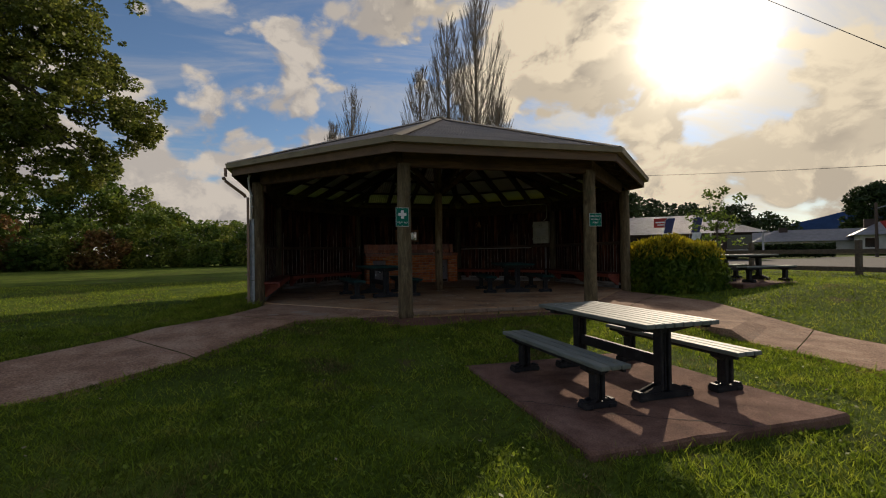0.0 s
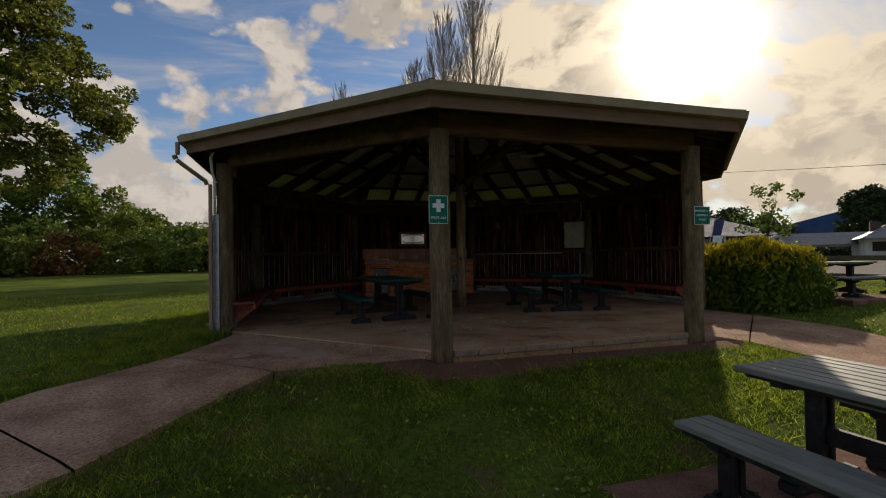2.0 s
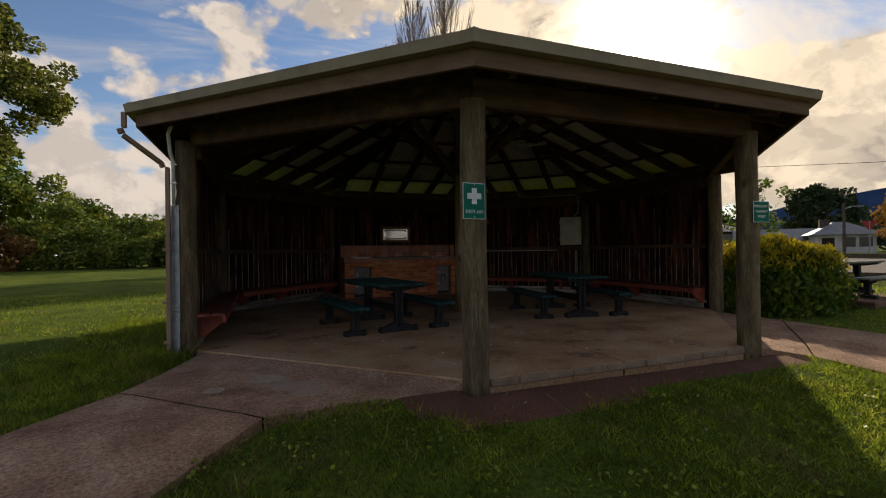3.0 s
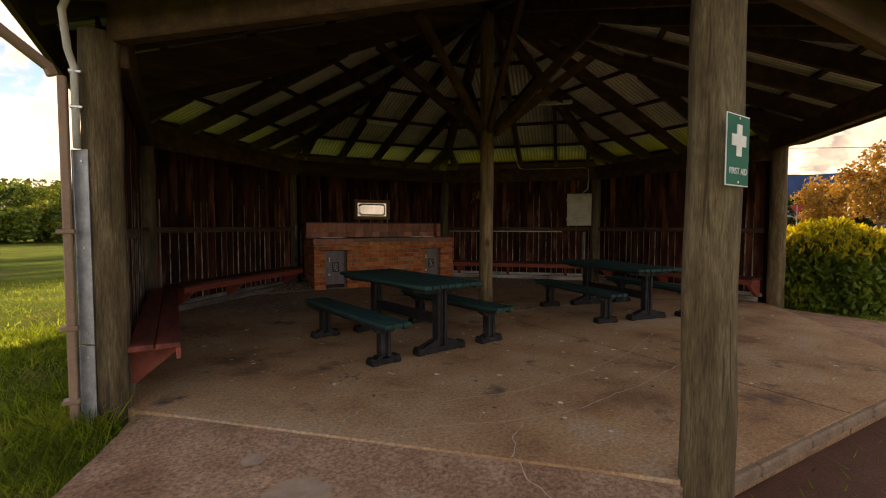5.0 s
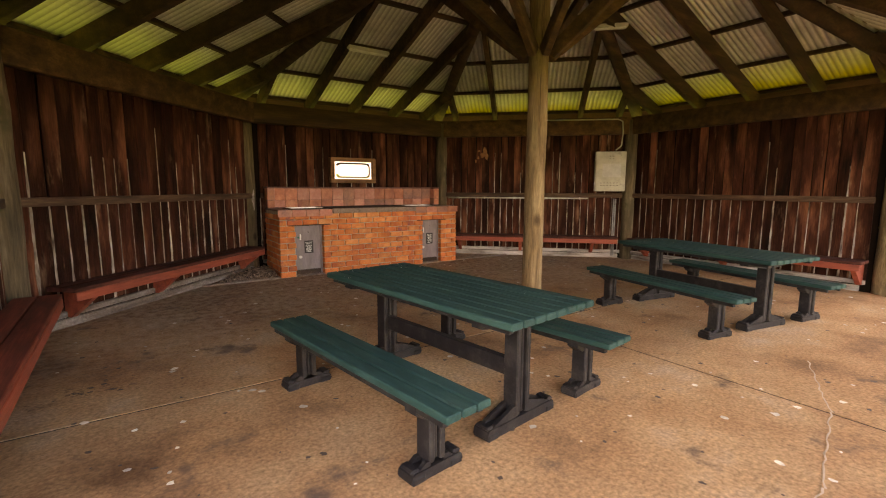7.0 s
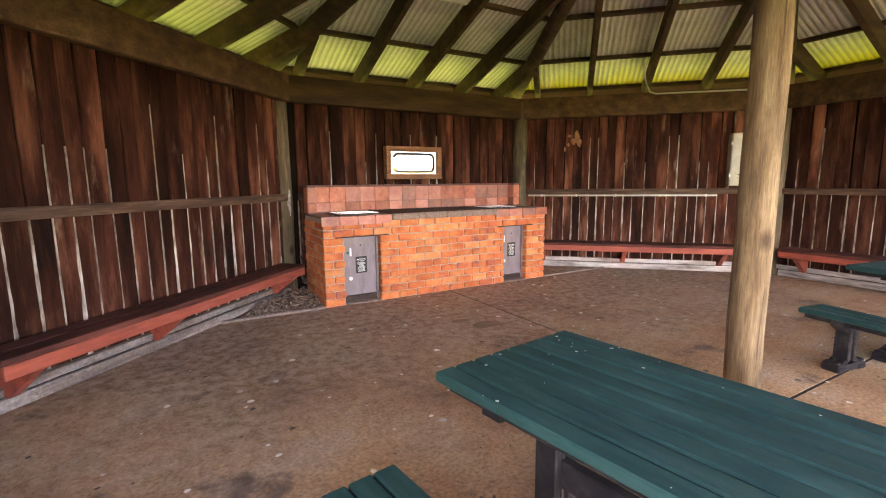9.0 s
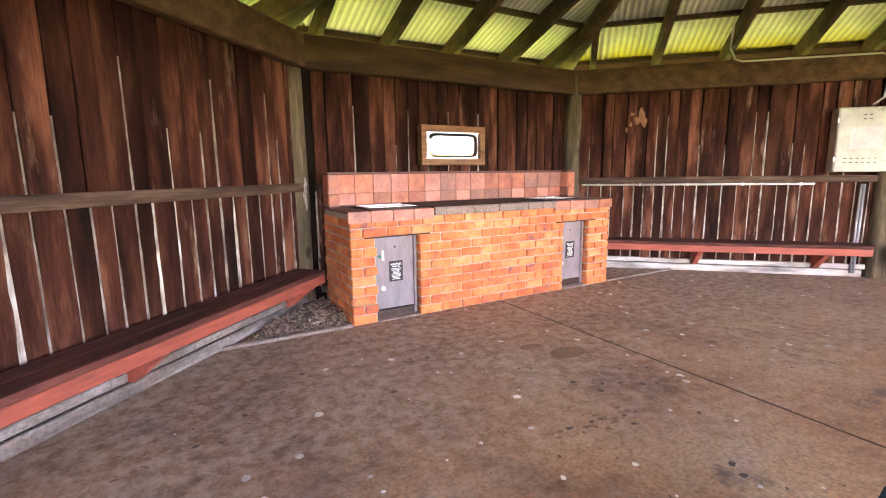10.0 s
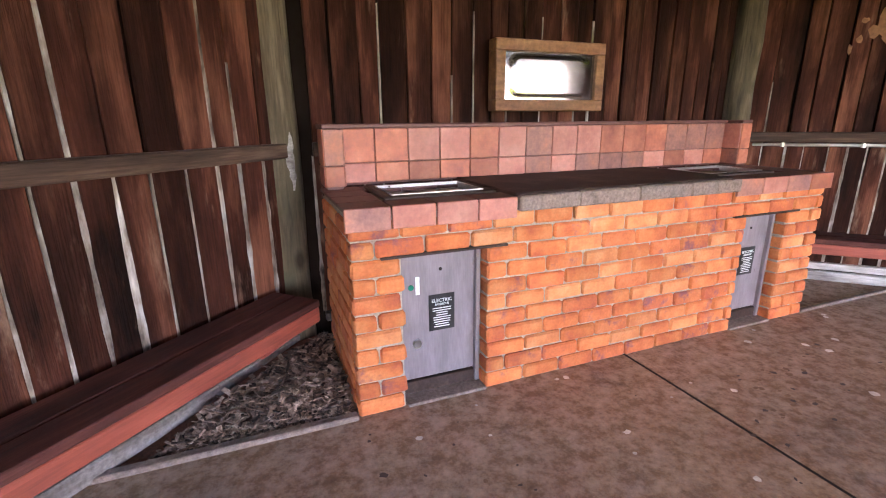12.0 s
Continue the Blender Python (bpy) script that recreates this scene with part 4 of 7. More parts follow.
def leg_parts(root, y, height, foot_len, width, top_len):
    """A channelled upright on a ribbed foot, with a tapered bearer under the slats."""
    big = foot_len > 0.5
    w = 0.125 if big else 0.105
    b = Build()
    b.box(T(0, y, height / 2 + 0.02), w - 0.02, 0.05, height - 0.10, 0.004)
    for s in (-1, 1):
        b.box(T(s * (w / 2 - 0.018), y, height / 2 + 0.02), 0.036, 0.105, height - 0.10, 0.007)
    b.box(T(0, y, height / 2 + 0.02), 0.016, 0.08, height - 0.12, 0.004)
    part("leg", b, M_BLACK, root)
    b = Build()
    h = foot_len / 2
    low, rise = (0.066, 0.135) if big else (0.058, 0.085)
    b.prism([(-h + 0.012, 0.006), (h - 0.012, 0.006), (h, 0.02), (h - 0.006, low - 0.01), (h - 0.02, low), (-h + 0.02, low), (-h + 0.006, low - 0.01), (-h, 0.02)], -0.056, 0.056, T(0, y, 0) @ STAND)
    for s in (-1, 1):
        b.box(T(s * (h - 0.045), y, 0.022), 0.085, 0.126, 0.044, 0.01)
        b.box(T(s * (h - 0.03), y, low + 0.006), 0.05, 0.10, 0.022, 0.009)
        pts = [(w / 2 - 0.01, low - 0.004), (h - 0.05, low - 0.004), (h - 0.07, low + 0.012), (w / 2 + 0.02, rise), (w / 2 - 0.01, rise)]
        pts = pts if s > 0 else [(-u, v) for u, v in pts][::-1]
        for dy in (-0.036, 0.036):
            b.prism(pts, -0.012, 0.012, T(0, y + dy, 0) @ STAND)
    part("foot", b, M_BLACK, root)
    b = Build()
    t = top_len / 2
    z = height
    b.prism([(-t, z - 0.045), (-0.07, z - 0.085), (0.07, z - 0.085), (t, z - 0.045), (t, z), (-t, z)], -0.04, 0.04, T(0, y, 0) @ STAND)
    part("bearer", b, M_BLACK, root)


def slat_row(root, z, width, length, count, mat, thick=0.04):
    w = width / count
    b = Build()
    b.box(Matrix(), w - 0.009, length, thick, 0.007)
    me = b.mesh("slat", mat)
    for i in range(count):
        part("slat", me, None, root, m=T(-width / 2 + w * (i + 0.5), 0, z - thick / 2))


def picnic_table(m, mat, label, group, width=0.78):
    root = empty("picnic_table", m, label, "table", group)
    slat_row(root, 0.735, width, 1.85, 8, mat)
    for y in (-0.66, 0.66):
        leg_parts(root, y, 0.695, 0.62, width, width - 0.07)
    b = Build()
    rnd = random.Random(round(m.translation.x * 100))
    for _ in range(26):
        x, y, r, n = rnd.uniform(-width / 2, width / 2), rnd.choice((rnd.uniform(-0.9, 0.9), rnd.gauss(0.75, 0.08))), rnd.choice((0.0025, 0.003, 0.004, 0.007)), 7
        b.add([(x + r * rnd.uniform(0.6, 1.3) * math.cos(6.283 * q / n), y + r * rnd.uniform(0.6, 1.3) * math.sin(6.283 * q / n), 0.7365) for q in range(n)], [tuple(range(n))])
    tagged(part("specks", b, M_GUM, root, "pale bird-dropping specks"), kind="stuff")
    b = Build()
    b.box(T(0, 0, 0.33), 0.05, 1.3, 0.11, 0.006)
    part("stretcher", b, M_BLACK, root)
    b = Build()
    for s in (-1, 1):
        b.box(T(s * 0.33, 0, 0.68), 0.04, 1.76, 0.03, 0.004)
    part("under_batten", b, M_BLACK, root)
    return root


def picnic_bench(m, mat, label, group, width=0.29):
    root = empty("picnic_bench", m, label, "bench", group)
    slat_row(root, 0.425, width, 1.90, 3, mat)
    for y in (-0.68, 0.68):
        leg_parts(root, y, 0.385, 0.33, width, width - 0.03)
    b = Build()
    for s in (-1, 1):
        b.box(T(s * 0.11, 0, 0.368), 0.035, 1.82, 0.032, 0.004)
    part("under_batten", b, M_BLACK, root)
    return root


def picnic_set(x, y, z, rot, mat, words_, group, off=0.735, width=0.82, seat=0.31):
    m = T(x, y, z) @ RZ(radians(rot))
    picnic_table(m, mat, words_[0], group, width)
    for s in (-1, 1):
        picnic_bench(m @ T(s * off, 0, 0), mat, words_[1], group, seat)


INSIDE = ("dark green slatted picnic table on black moulded legs", "dark green slatted bench beside the picnic table")
OUTSIDE = ("grey-green slatted picnic table on a concrete pad in the lawn", "grey-green slatted bench with black legs on the concrete pad")
picnic_set(1.215, 12.014, FLOOR, 7.7, M_GREEN, INSIDE, "picnic tables in the pavilion", 0.69, 0.77, 0.29)
picnic_set(4.807, 12.017, FLOOR, -10.3, M_GREEN, INSIDE, "picnic tables in the pavilion", 0.72, 0.78, 0.29)
picnic_set(2.84, 4.72, PAD_Z, 2.5, M_GREY_SLAT, OUTSIDE, "picnic tables on the lawn")
picnic_set(11.45, 10.95, 0.87, 94, M_GREY_SLAT, ("weathered picnic table on the lawn near the road fence", "weathered bench beside the picnic table near the road fence"), "picnic tables on the lawn")


def build_pad(poly, z, label, crack=True):
    b = Build()
    rnd = random.Random(3)
    edge = []
    for p, q in zip(poly, poly[1:] + poly[:1]):
        for i in range(8):
            t = i / 8
            edge.append((p[0] + (q[0] - p[0]) * t + rnd.uniform(-0.015, 0.015), p[1] + (q[1] - p[1]) * t + rnd.uniform(-0.015, 0.015)))
    c = (sum(p[0] for p in edge) / len(edge), sum(p[1] for p in edge) / len(edge))
    inner = [(c[0] + (x - c[0]) * 0.988, c[1] + (y - c[1]) * 0.988) for x, y in edge]
    n = len(edge)
    b.v += [(x, y, z - 0.25) for x, y in edge] + [(x, y, z - 0.02) for x, y in edge] + [(x, y, z) for x, y in inner]
    for i in range(n):
        j = (i + 1) % n
        b.f += [(i, j, n + j, n + i), (n + i, n + j, 2 * n + j, 2 * n + i)]
    b.f.append(tuple(range(2 * n, 3 * n)))
    b.mi += [0] * (2 * n + 1)
    pad = thing("concrete_pad", b, M_PAD, label, "concrete pad", kind="structure")
    return pad


build_pad(PAD, PAD_Z, "rough reddish concrete pad with a crack, set in the lawn")
build_pad([(10.1, 9.7), (12.8, 9.75), (12.8, 12.2), (10.2, 12.1)], 0.87, "thin concrete pad under the far picnic table")


# ---- brick barbecue ----
BQ_X0, BQ_X1, BQ_Y, BQ_YB = 1.35, 4.65, 16.57, 17.42
COURSE = 0.0889


def brick_mesh(l, d, h, seed):
    b = Build()
    b.box(Matrix(), l - 0.002, d, h - 0.002, 0.009)
    rnd = random.Random(seed)
    b.v = [(x + rnd.uniform(-0.003, 0.003), y + rnd.uniform(-0.002, 0.002), z + rnd.uniform(-0.003, 0.003)) for x, y, z in b.v]
    return b.mesh("brick", (M_BRICK, M_BRICK, M_BRICK_PALE, M_BRICK_DARK, M_BRICK)[seed])


BRICKS = {(l, s): brick_mesh(l, 0.10, 0.079, s) for l in (0.23, 0.11, 0.17) for s in range(5)}


def build_barbecue():
    root = empty("barbecue", T((BQ_X0 + BQ_X1) / 2, BQ_Y, FLOOR), "orange brick double electric barbecue with tiled top and splashback", "barbecue")
    ox = (BQ_X0 + BQ_X1) / 2

    def L(x, y, z):
        return T(x - ox, y - BQ_Y, z - FLOOR)
    doors = [(1.60, 2.04), (3.90, 4.30)]
    door_top = FLOOR + COURSE * 9
    top = FLOOR + COURSE * 11
    for x0, x1 in ((BQ_X0, doors[0][0]), (doors[0][1], doors[1][0]), (doors[1][1], BQ_X1)):
        b = Build()
        b.box(L((x0 + x1) / 2, BQ_Y + 0.074, (FLOOR + top) / 2), x1 - x0 - 0.020, 0.108, top - FLOOR)
        part("mortar", b, M_MORTAR, root)
    for x0, x1 in doors:
        b = Build()
        b.box(L((x0 + x1) / 2, BQ_Y + 0.074, (door_top + 0.012 + top) / 2), x1 - x0 + 0.018, 0.108, top - door_top - 0.016)
        part("mortar", b, M_MORTAR, root)
    for x in (BQ_X0 + 0.06, BQ_X1 - 0.06):
        b = Build()
        b.box(L(x, (BQ_Y + 0.124 + BQ_YB) / 2, (FLOOR + top) / 2), 0.094, BQ_YB - BQ_Y - 0.124, top - FLOOR)
        part("mortar", b, M_MORTAR, root)
    b = Build()
    b.box(L(ox, (BQ_Y + BQ_YB) / 2 + 0.15, FLOOR + 0.46), BQ_X1 - BQ_X0 - 0.26, 0.5, 0.90)
    part("core", b, M_JOINT, root)
    rnd = random.Random(8)

    def lay(x0, x1, z, start, y=BQ_Y):
        x = x0
        first = True
        while x < x1 - 0.03:
            l = (0.11 if start else 0.23) if first else 0.23
            if x + l > x1 - 0.02:
                l = x1 - x
            first = False
            if l < 0.05:
                break
            key = 0.23 if l > 0.2 else 0.17 if l > 0.14 else 0.11
            part("brick", BRICKS[key, rnd.randrange(5)], None, root,
                 m=L(x + l / 2, y + 0.05 + rnd.uniform(-0.005, 0.004), z + rnd.uniform(-0.002, 0.002)) @ Matrix.Diagonal((l / key, 1, 1, 1)))
            x += l + 0.01
    for c in range(11):
        z = FLOOR + COURSE * (c + 0.5)
        odd = c % 2
        if c < 9:
            lay(BQ_X0, doors[0][0], z, odd)
            lay(doors[0][1], doors[1][0], z, odd)
            lay(doors[1][1], BQ_X1, z, odd)
        else:
            lay(BQ_X0, BQ_X1, z, odd)
        for x, ends in ((BQ_X0 + 0.05, 1), (BQ_X1 - 0.05, -1)):
            y = BQ_Y + 0.11 + (0.12 if odd else 0.0)
            while y < BQ_YB - 0.04:
                l = min(0.23, BQ_YB - y)
                key = 0.23 if l > 0.2 else 0.17 if l > 0.14 else 0.11
                part("brick", BRICKS[key, rnd.randrange(5)], None, root, m=L(x, y + l / 2, z) @ RZ(math.pi / 2) @ Matrix.Diagonal((l / key, 1, 1, 1)))
                y += l + 0.01
            if odd:
                part("brick", BRICKS[0.11, 1], None, root, m=L(x, BQ_Y + 0.165, z) @ RZ(math.pi / 2))
    # doors
    for i, (x0, x1) in enumerate(doors):
        w = x1 - x0 - 0.03
        b = Build()
        b.box(L((x0 + x1) / 2 - 0.01, BQ_Y + 0.112, FLOOR + 0.09 + 0.355), w + 0.02, 0.02, 0.71, 0.003)
        door = part("door", b, M_DOOR, root, "grey painted steel cabinet door")
        base = L((x0 + x1) / 2 - 0.01, BQ_Y + 0.099, FLOOR + 0.45)
        b = Build()
        b.box(L((x0 + x1) / 2, BQ_Y + 0.105, FLOOR + 0.045), w + 0.02, 0.03, 0.075, 0.004)
        part("kick_plate", b, M_TOP, root, "dark scuffed kick plate")
        b = Build()
        b.box(L((x0 + x1) / 2, BQ_Y + 0.045, FLOOR + 0.010), x1 - x0, 0.11, 0.018, 0.004)
        part("threshold", b, M_TOP_EDGE, root)
        b = Build()
        b.box(L(x1 - 0.018, BQ_Y + 0.095, FLOOR + 0.40), 0.025, 0.04, 0.78, 0.003)
        part("door_frame", b, M_DOOR, root, "grey steel door frame")
        b = Build()
        b.box(L((x0 + x1) / 2, BQ_Y + 0.043, door_top + 0.002), x1 - x0 + 0.22, 0.096, 0.013, 0.002)
        part("lintel", b, M_TOP, root, "thin rusty dark steel lintel")
        b = Build()
        b.box(base @ T(0.015, 0, 0.0), 0.143, 0.004, 0.20, 0.001)
        plate = part("label_plate", b, M_BLACK_PLATE, door, "black printed instruction plate")
        upright = Matrix.Rotation(math.pi / 2, 4, "X")
        words(plate, "ELECTRIC", 0.026, base @ T(0.015, -0.0035, 0.066) @ upright, M_WHITE)
        words(plate, "BARBECUE", 0.016, base @ T(0.015, -0.0035, 0.045) @ upright, M_WHITE)
        b = Build()
        rr = random.Random(2)
        for q in range(9):
            b.box(base @ T(0.015, -0.003, 0.024 - 0.0128 * q), rr.uniform(0.06, 0.105), 0.002, 0.004)
        part("small_print", b, M_WHITE, plate)
        b = Build()
        b.tube([base @ Vector((-0.125, 0.0, -0.155)), base @ Vector((-0.125, -0.016, -0.155))], 0.024, 16)
        part("lock", b, M_STEEL, door, "round chrome lock")
        b = Build()
        b.tube([base @ Vector((0.01, 0.002, 0.235)), base @ Vector((0.01, -0.001, 0.235))], 0.009, 10)
        part("hole", b, M_JOINT, door)
        b = Build()
        b.box(base @ T(-0.115, -0.001, 0.16), 0.022, 0.003, 0.095, 0.001)
        part("sticker", b, M_WHITE, door, "pale strip sticker")
        b = Build()
        b.tube([base @ Vector((-0.15, 0.0, 0.155)), base @ Vector((-0.15, -0.004, 0.155))], 0.015, 12)
        part("button", b, M_SIGN, door, "green button")
    # top: tiled ends, dark worktop between, splashback
    z1 = 1.775
    tb = Build()
    tb.box(L(ox, (BQ_Y + BQ_YB) / 2, (top + z1) / 2 - 0.01), BQ_X1 - BQ_X0 - 0.03, BQ_YB - BQ_Y - 0.03, z1 - top - 0.022)
    part("top_bed", tb, M_MORTAR, root)
    wx0, wx1 = 2.19, 3.74
    for x0, x1 in ((BQ_X0 - 0.02, wx0), (wx1, BQ_X1 + 0.02)):
        n = 4
        w = (x1 - x0) / n
        for i in range(n):
            b = Build()
            b.box(L(x0 + w * (i + 0.5), BQ_Y - 0.012, z1 - 0.052), w - 0.006, 0.018, 0.105, 0.004)
            part("edge_tile", b, rnd.choice((M_TILE, M_TILE_PINK, M_TILE_SMOKY)), root)
        m2 = 4
        for i in range(n):
            for j in range(m2):
                dy = (BQ_YB - 0.12 - BQ_Y) / m2
                if i in (1, 2) and j in (1, 2) or (i == 3 and x0 < 2 and j in (1, 2)) or (i == 0 and x0 > 3 and j in (1, 2)):
                    continue
                b = Build()
                b.box(L(x0 + w * (i + 0.5), BQ_Y - 0.02 + dy * (j + 0.5), z1 - 0.009), w - 0.005, dy - 0.005, 0.018, 0.003)
                part("top_tile", b, M_TILE_DARK, root)
    b = Build()
    b.box(L((wx0 + wx1) / 2, (BQ_Y - 0.035 + BQ_YB - 0.1) / 2 + 0.03, z1 - 0.012), wx1 - wx0 - 0.004, BQ_YB - 0.1 - BQ_Y, 0.05, 0.006)
    part("worktop", b, M_TOP, root, "dark greasy concrete worktop")
    b = Build()
    rr = random.Random(5)
    x = wx0
    while x < wx1 - 0.01:
        l = min(rr.uniform(0.2, 0.45), wx1 - x)
        b.box(L(x + l / 2, BQ_Y - 0.022 + rr.uniform(-0.003, 0.003), z1 - 0.032), l, 0.05, 0.078, 0.008)
        x += l
    part("worktop_edge", b, M_TOP_EDGE, root, "worn pale front edge of the worktop")
    for cx in (1.86, 4.02):
        b = Build()
        c0 = L(cx, BQ_Y + 0.38, z1 + 0.004)
        for dx, dy, sx, sy in ((0, -0.20, 0.60, 0.05), (0, 0.20, 0.60, 0.05), (-0.275, 0, 0.05, 0.35), (0.275, 0, 0.05, 0.35)):
            b.box(c0 @ T(dx, dy, 0), sx, sy, 0.016, 0.004)
        part("tray_rim", b, M_TOP, root, "dull steel rim round the hotplate")
        b = Build()
        b.box(c0 @ T(0, 0, -0.035), 0.5, 0.35, 0.012)
        for dy in (-0.172, 0.172):
            b.box(c0 @ T(0, dy, -0.012), 0.5, 0.006, 0.05)
        for dx in (-0.247, 0.247):
            b.box(c0 @ T(dx, 0, -0.012), 0.006, 0.35, 0.05)
        part("hotplate", b, M_STEEL, root, "recessed stainless hotplate")
    # splashback of two rows of tiles, with cheeks at the ends
    yb = BQ_YB - 0.10
    b = Build()
    b.box(L(ox, yb + 0.055, (z1 + 2.10) / 2), BQ_X1 - BQ_X0 - 0.02, 0.09, 2.10 - z1)
    for x in (BQ_X0 + 0.055, BQ_X1 - 0.055):
        b.box(L(x, yb - 0.06, (z1 + 2.10) / 2), 0.09, 0.16, 2.10 - z1)
    part("splashback_core", b, M_TILE_DARK, root)
    n = 15
    w = (BQ_X1 - BQ_X0 - 0.22) / n
    for i in range(n):
        for z0, h in ((z1 + 0.012, 0.117), (z1 + 0.129, 0.196)):
            b = Build()
            b.box(L(BQ_X0 + 0.11 + w * (i + 0.5), yb, z0 + h / 2), w - 0.004, 0.018, h - 0.004, 0.004)
            part("tile", b, rnd.choice((M_TILE, M_TILE, M_TILE_PINK, M_TILE_PINK, M_TILE_SMOKY)), root)
    for x in (BQ_X0 + 0.055, BQ_X1 - 0.055):
        for z0, h in ((z1 + 0.012, 0.117), (z1 + 0.129, 0.196)):
            b = Build()
            b.box(L(x, yb - 0.147, z0 + h / 2), 0.106, 0.016, h - 0.006, 0.004)
            part("tile", b, rnd.choice((M_TILE, M_TILE, M_TILE_PINK, M_TILE_PINK, M_TILE_SMOKY)), root)
            for s in (-1, 1):
                b = Build()
                b.box(L(x + s * 0.052, yb - 0.06, z0 + h / 2), 0.014, 0.17, h - 0.006, 0.003)
                part("tile", b, rnd.choice((M_TILE, M_TILE, M_TILE_PINK, M_TILE_PINK, M_TILE_SMOKY)), root)
    b = Build()
    b.box(L(ox, yb + 0.04, 2.112), BQ_X1 - BQ_X0, 0.13, 0.024, 0.005)
    for x in (BQ_X0 + 0.055, BQ_X1 - 0.055):
        b.box(L(x, yb - 0.085, 2.112), 0.115, 0.135, 0.024, 0.005)
    part("coping", b, M_TILE_DARK, root)


build_barbecue()


# ---- framed mirror above the barbecue ----
def build_mirror():
    yw = CY + AP - 0.02
    root = empty("wall_mirror", T(2.965, yw, 2.425), "small steel mirror in a varnished timber frame on the board wall", "mirror")
    w, h, f = 0.88, 0.455, 0.075
    for z, sx in ((h / 2 - f / 2, w), (-h / 2 + f / 2, w)):
        b = Build()
        b.box(T(0, -0.06, z), sx, 0.11, f, 0.006)
        part("frame_rail", b, M_FRAME, root)
    for x in (-w / 2 + f / 2, w / 2 - f / 2):
        b = Build()
        b.box(T(x, -0.06, 0), f, 0.11, h - 2 * f, 0.006)
        part("frame_stile", b, M_FRAME, root)
    # pressed steel sheet with a rounded raised field
    b = Build()
    iw, ih, n = w - 2 * f, h - 2 * f, 40
    for j in range(n + 1):
        for i in range(n + 1):
            x, z = (i / n - 0.5) * iw, (j / n - 0.5) * ih
            dx, dz = max(abs(x) - (iw / 2 - 0.12), 0), max(abs(z) - (ih / 2 - 0.10), 0)
            d = math.hypot(dx, dz)
            b.v.append((x, -0.085 - 0.005 * smooth_lerp((0.085 - d) / 0.025), z))
    for j in range(n):
        for i in range(n):
            q = j * (n + 1) + i
            b.f.append((q, q + 1, q + n + 2, q + n + 1))
            b.mi.append(0)
    part("steel_sheet", b, M_MIRROR, root, "polished steel with a pressed rounded field", True)


build_mirror()


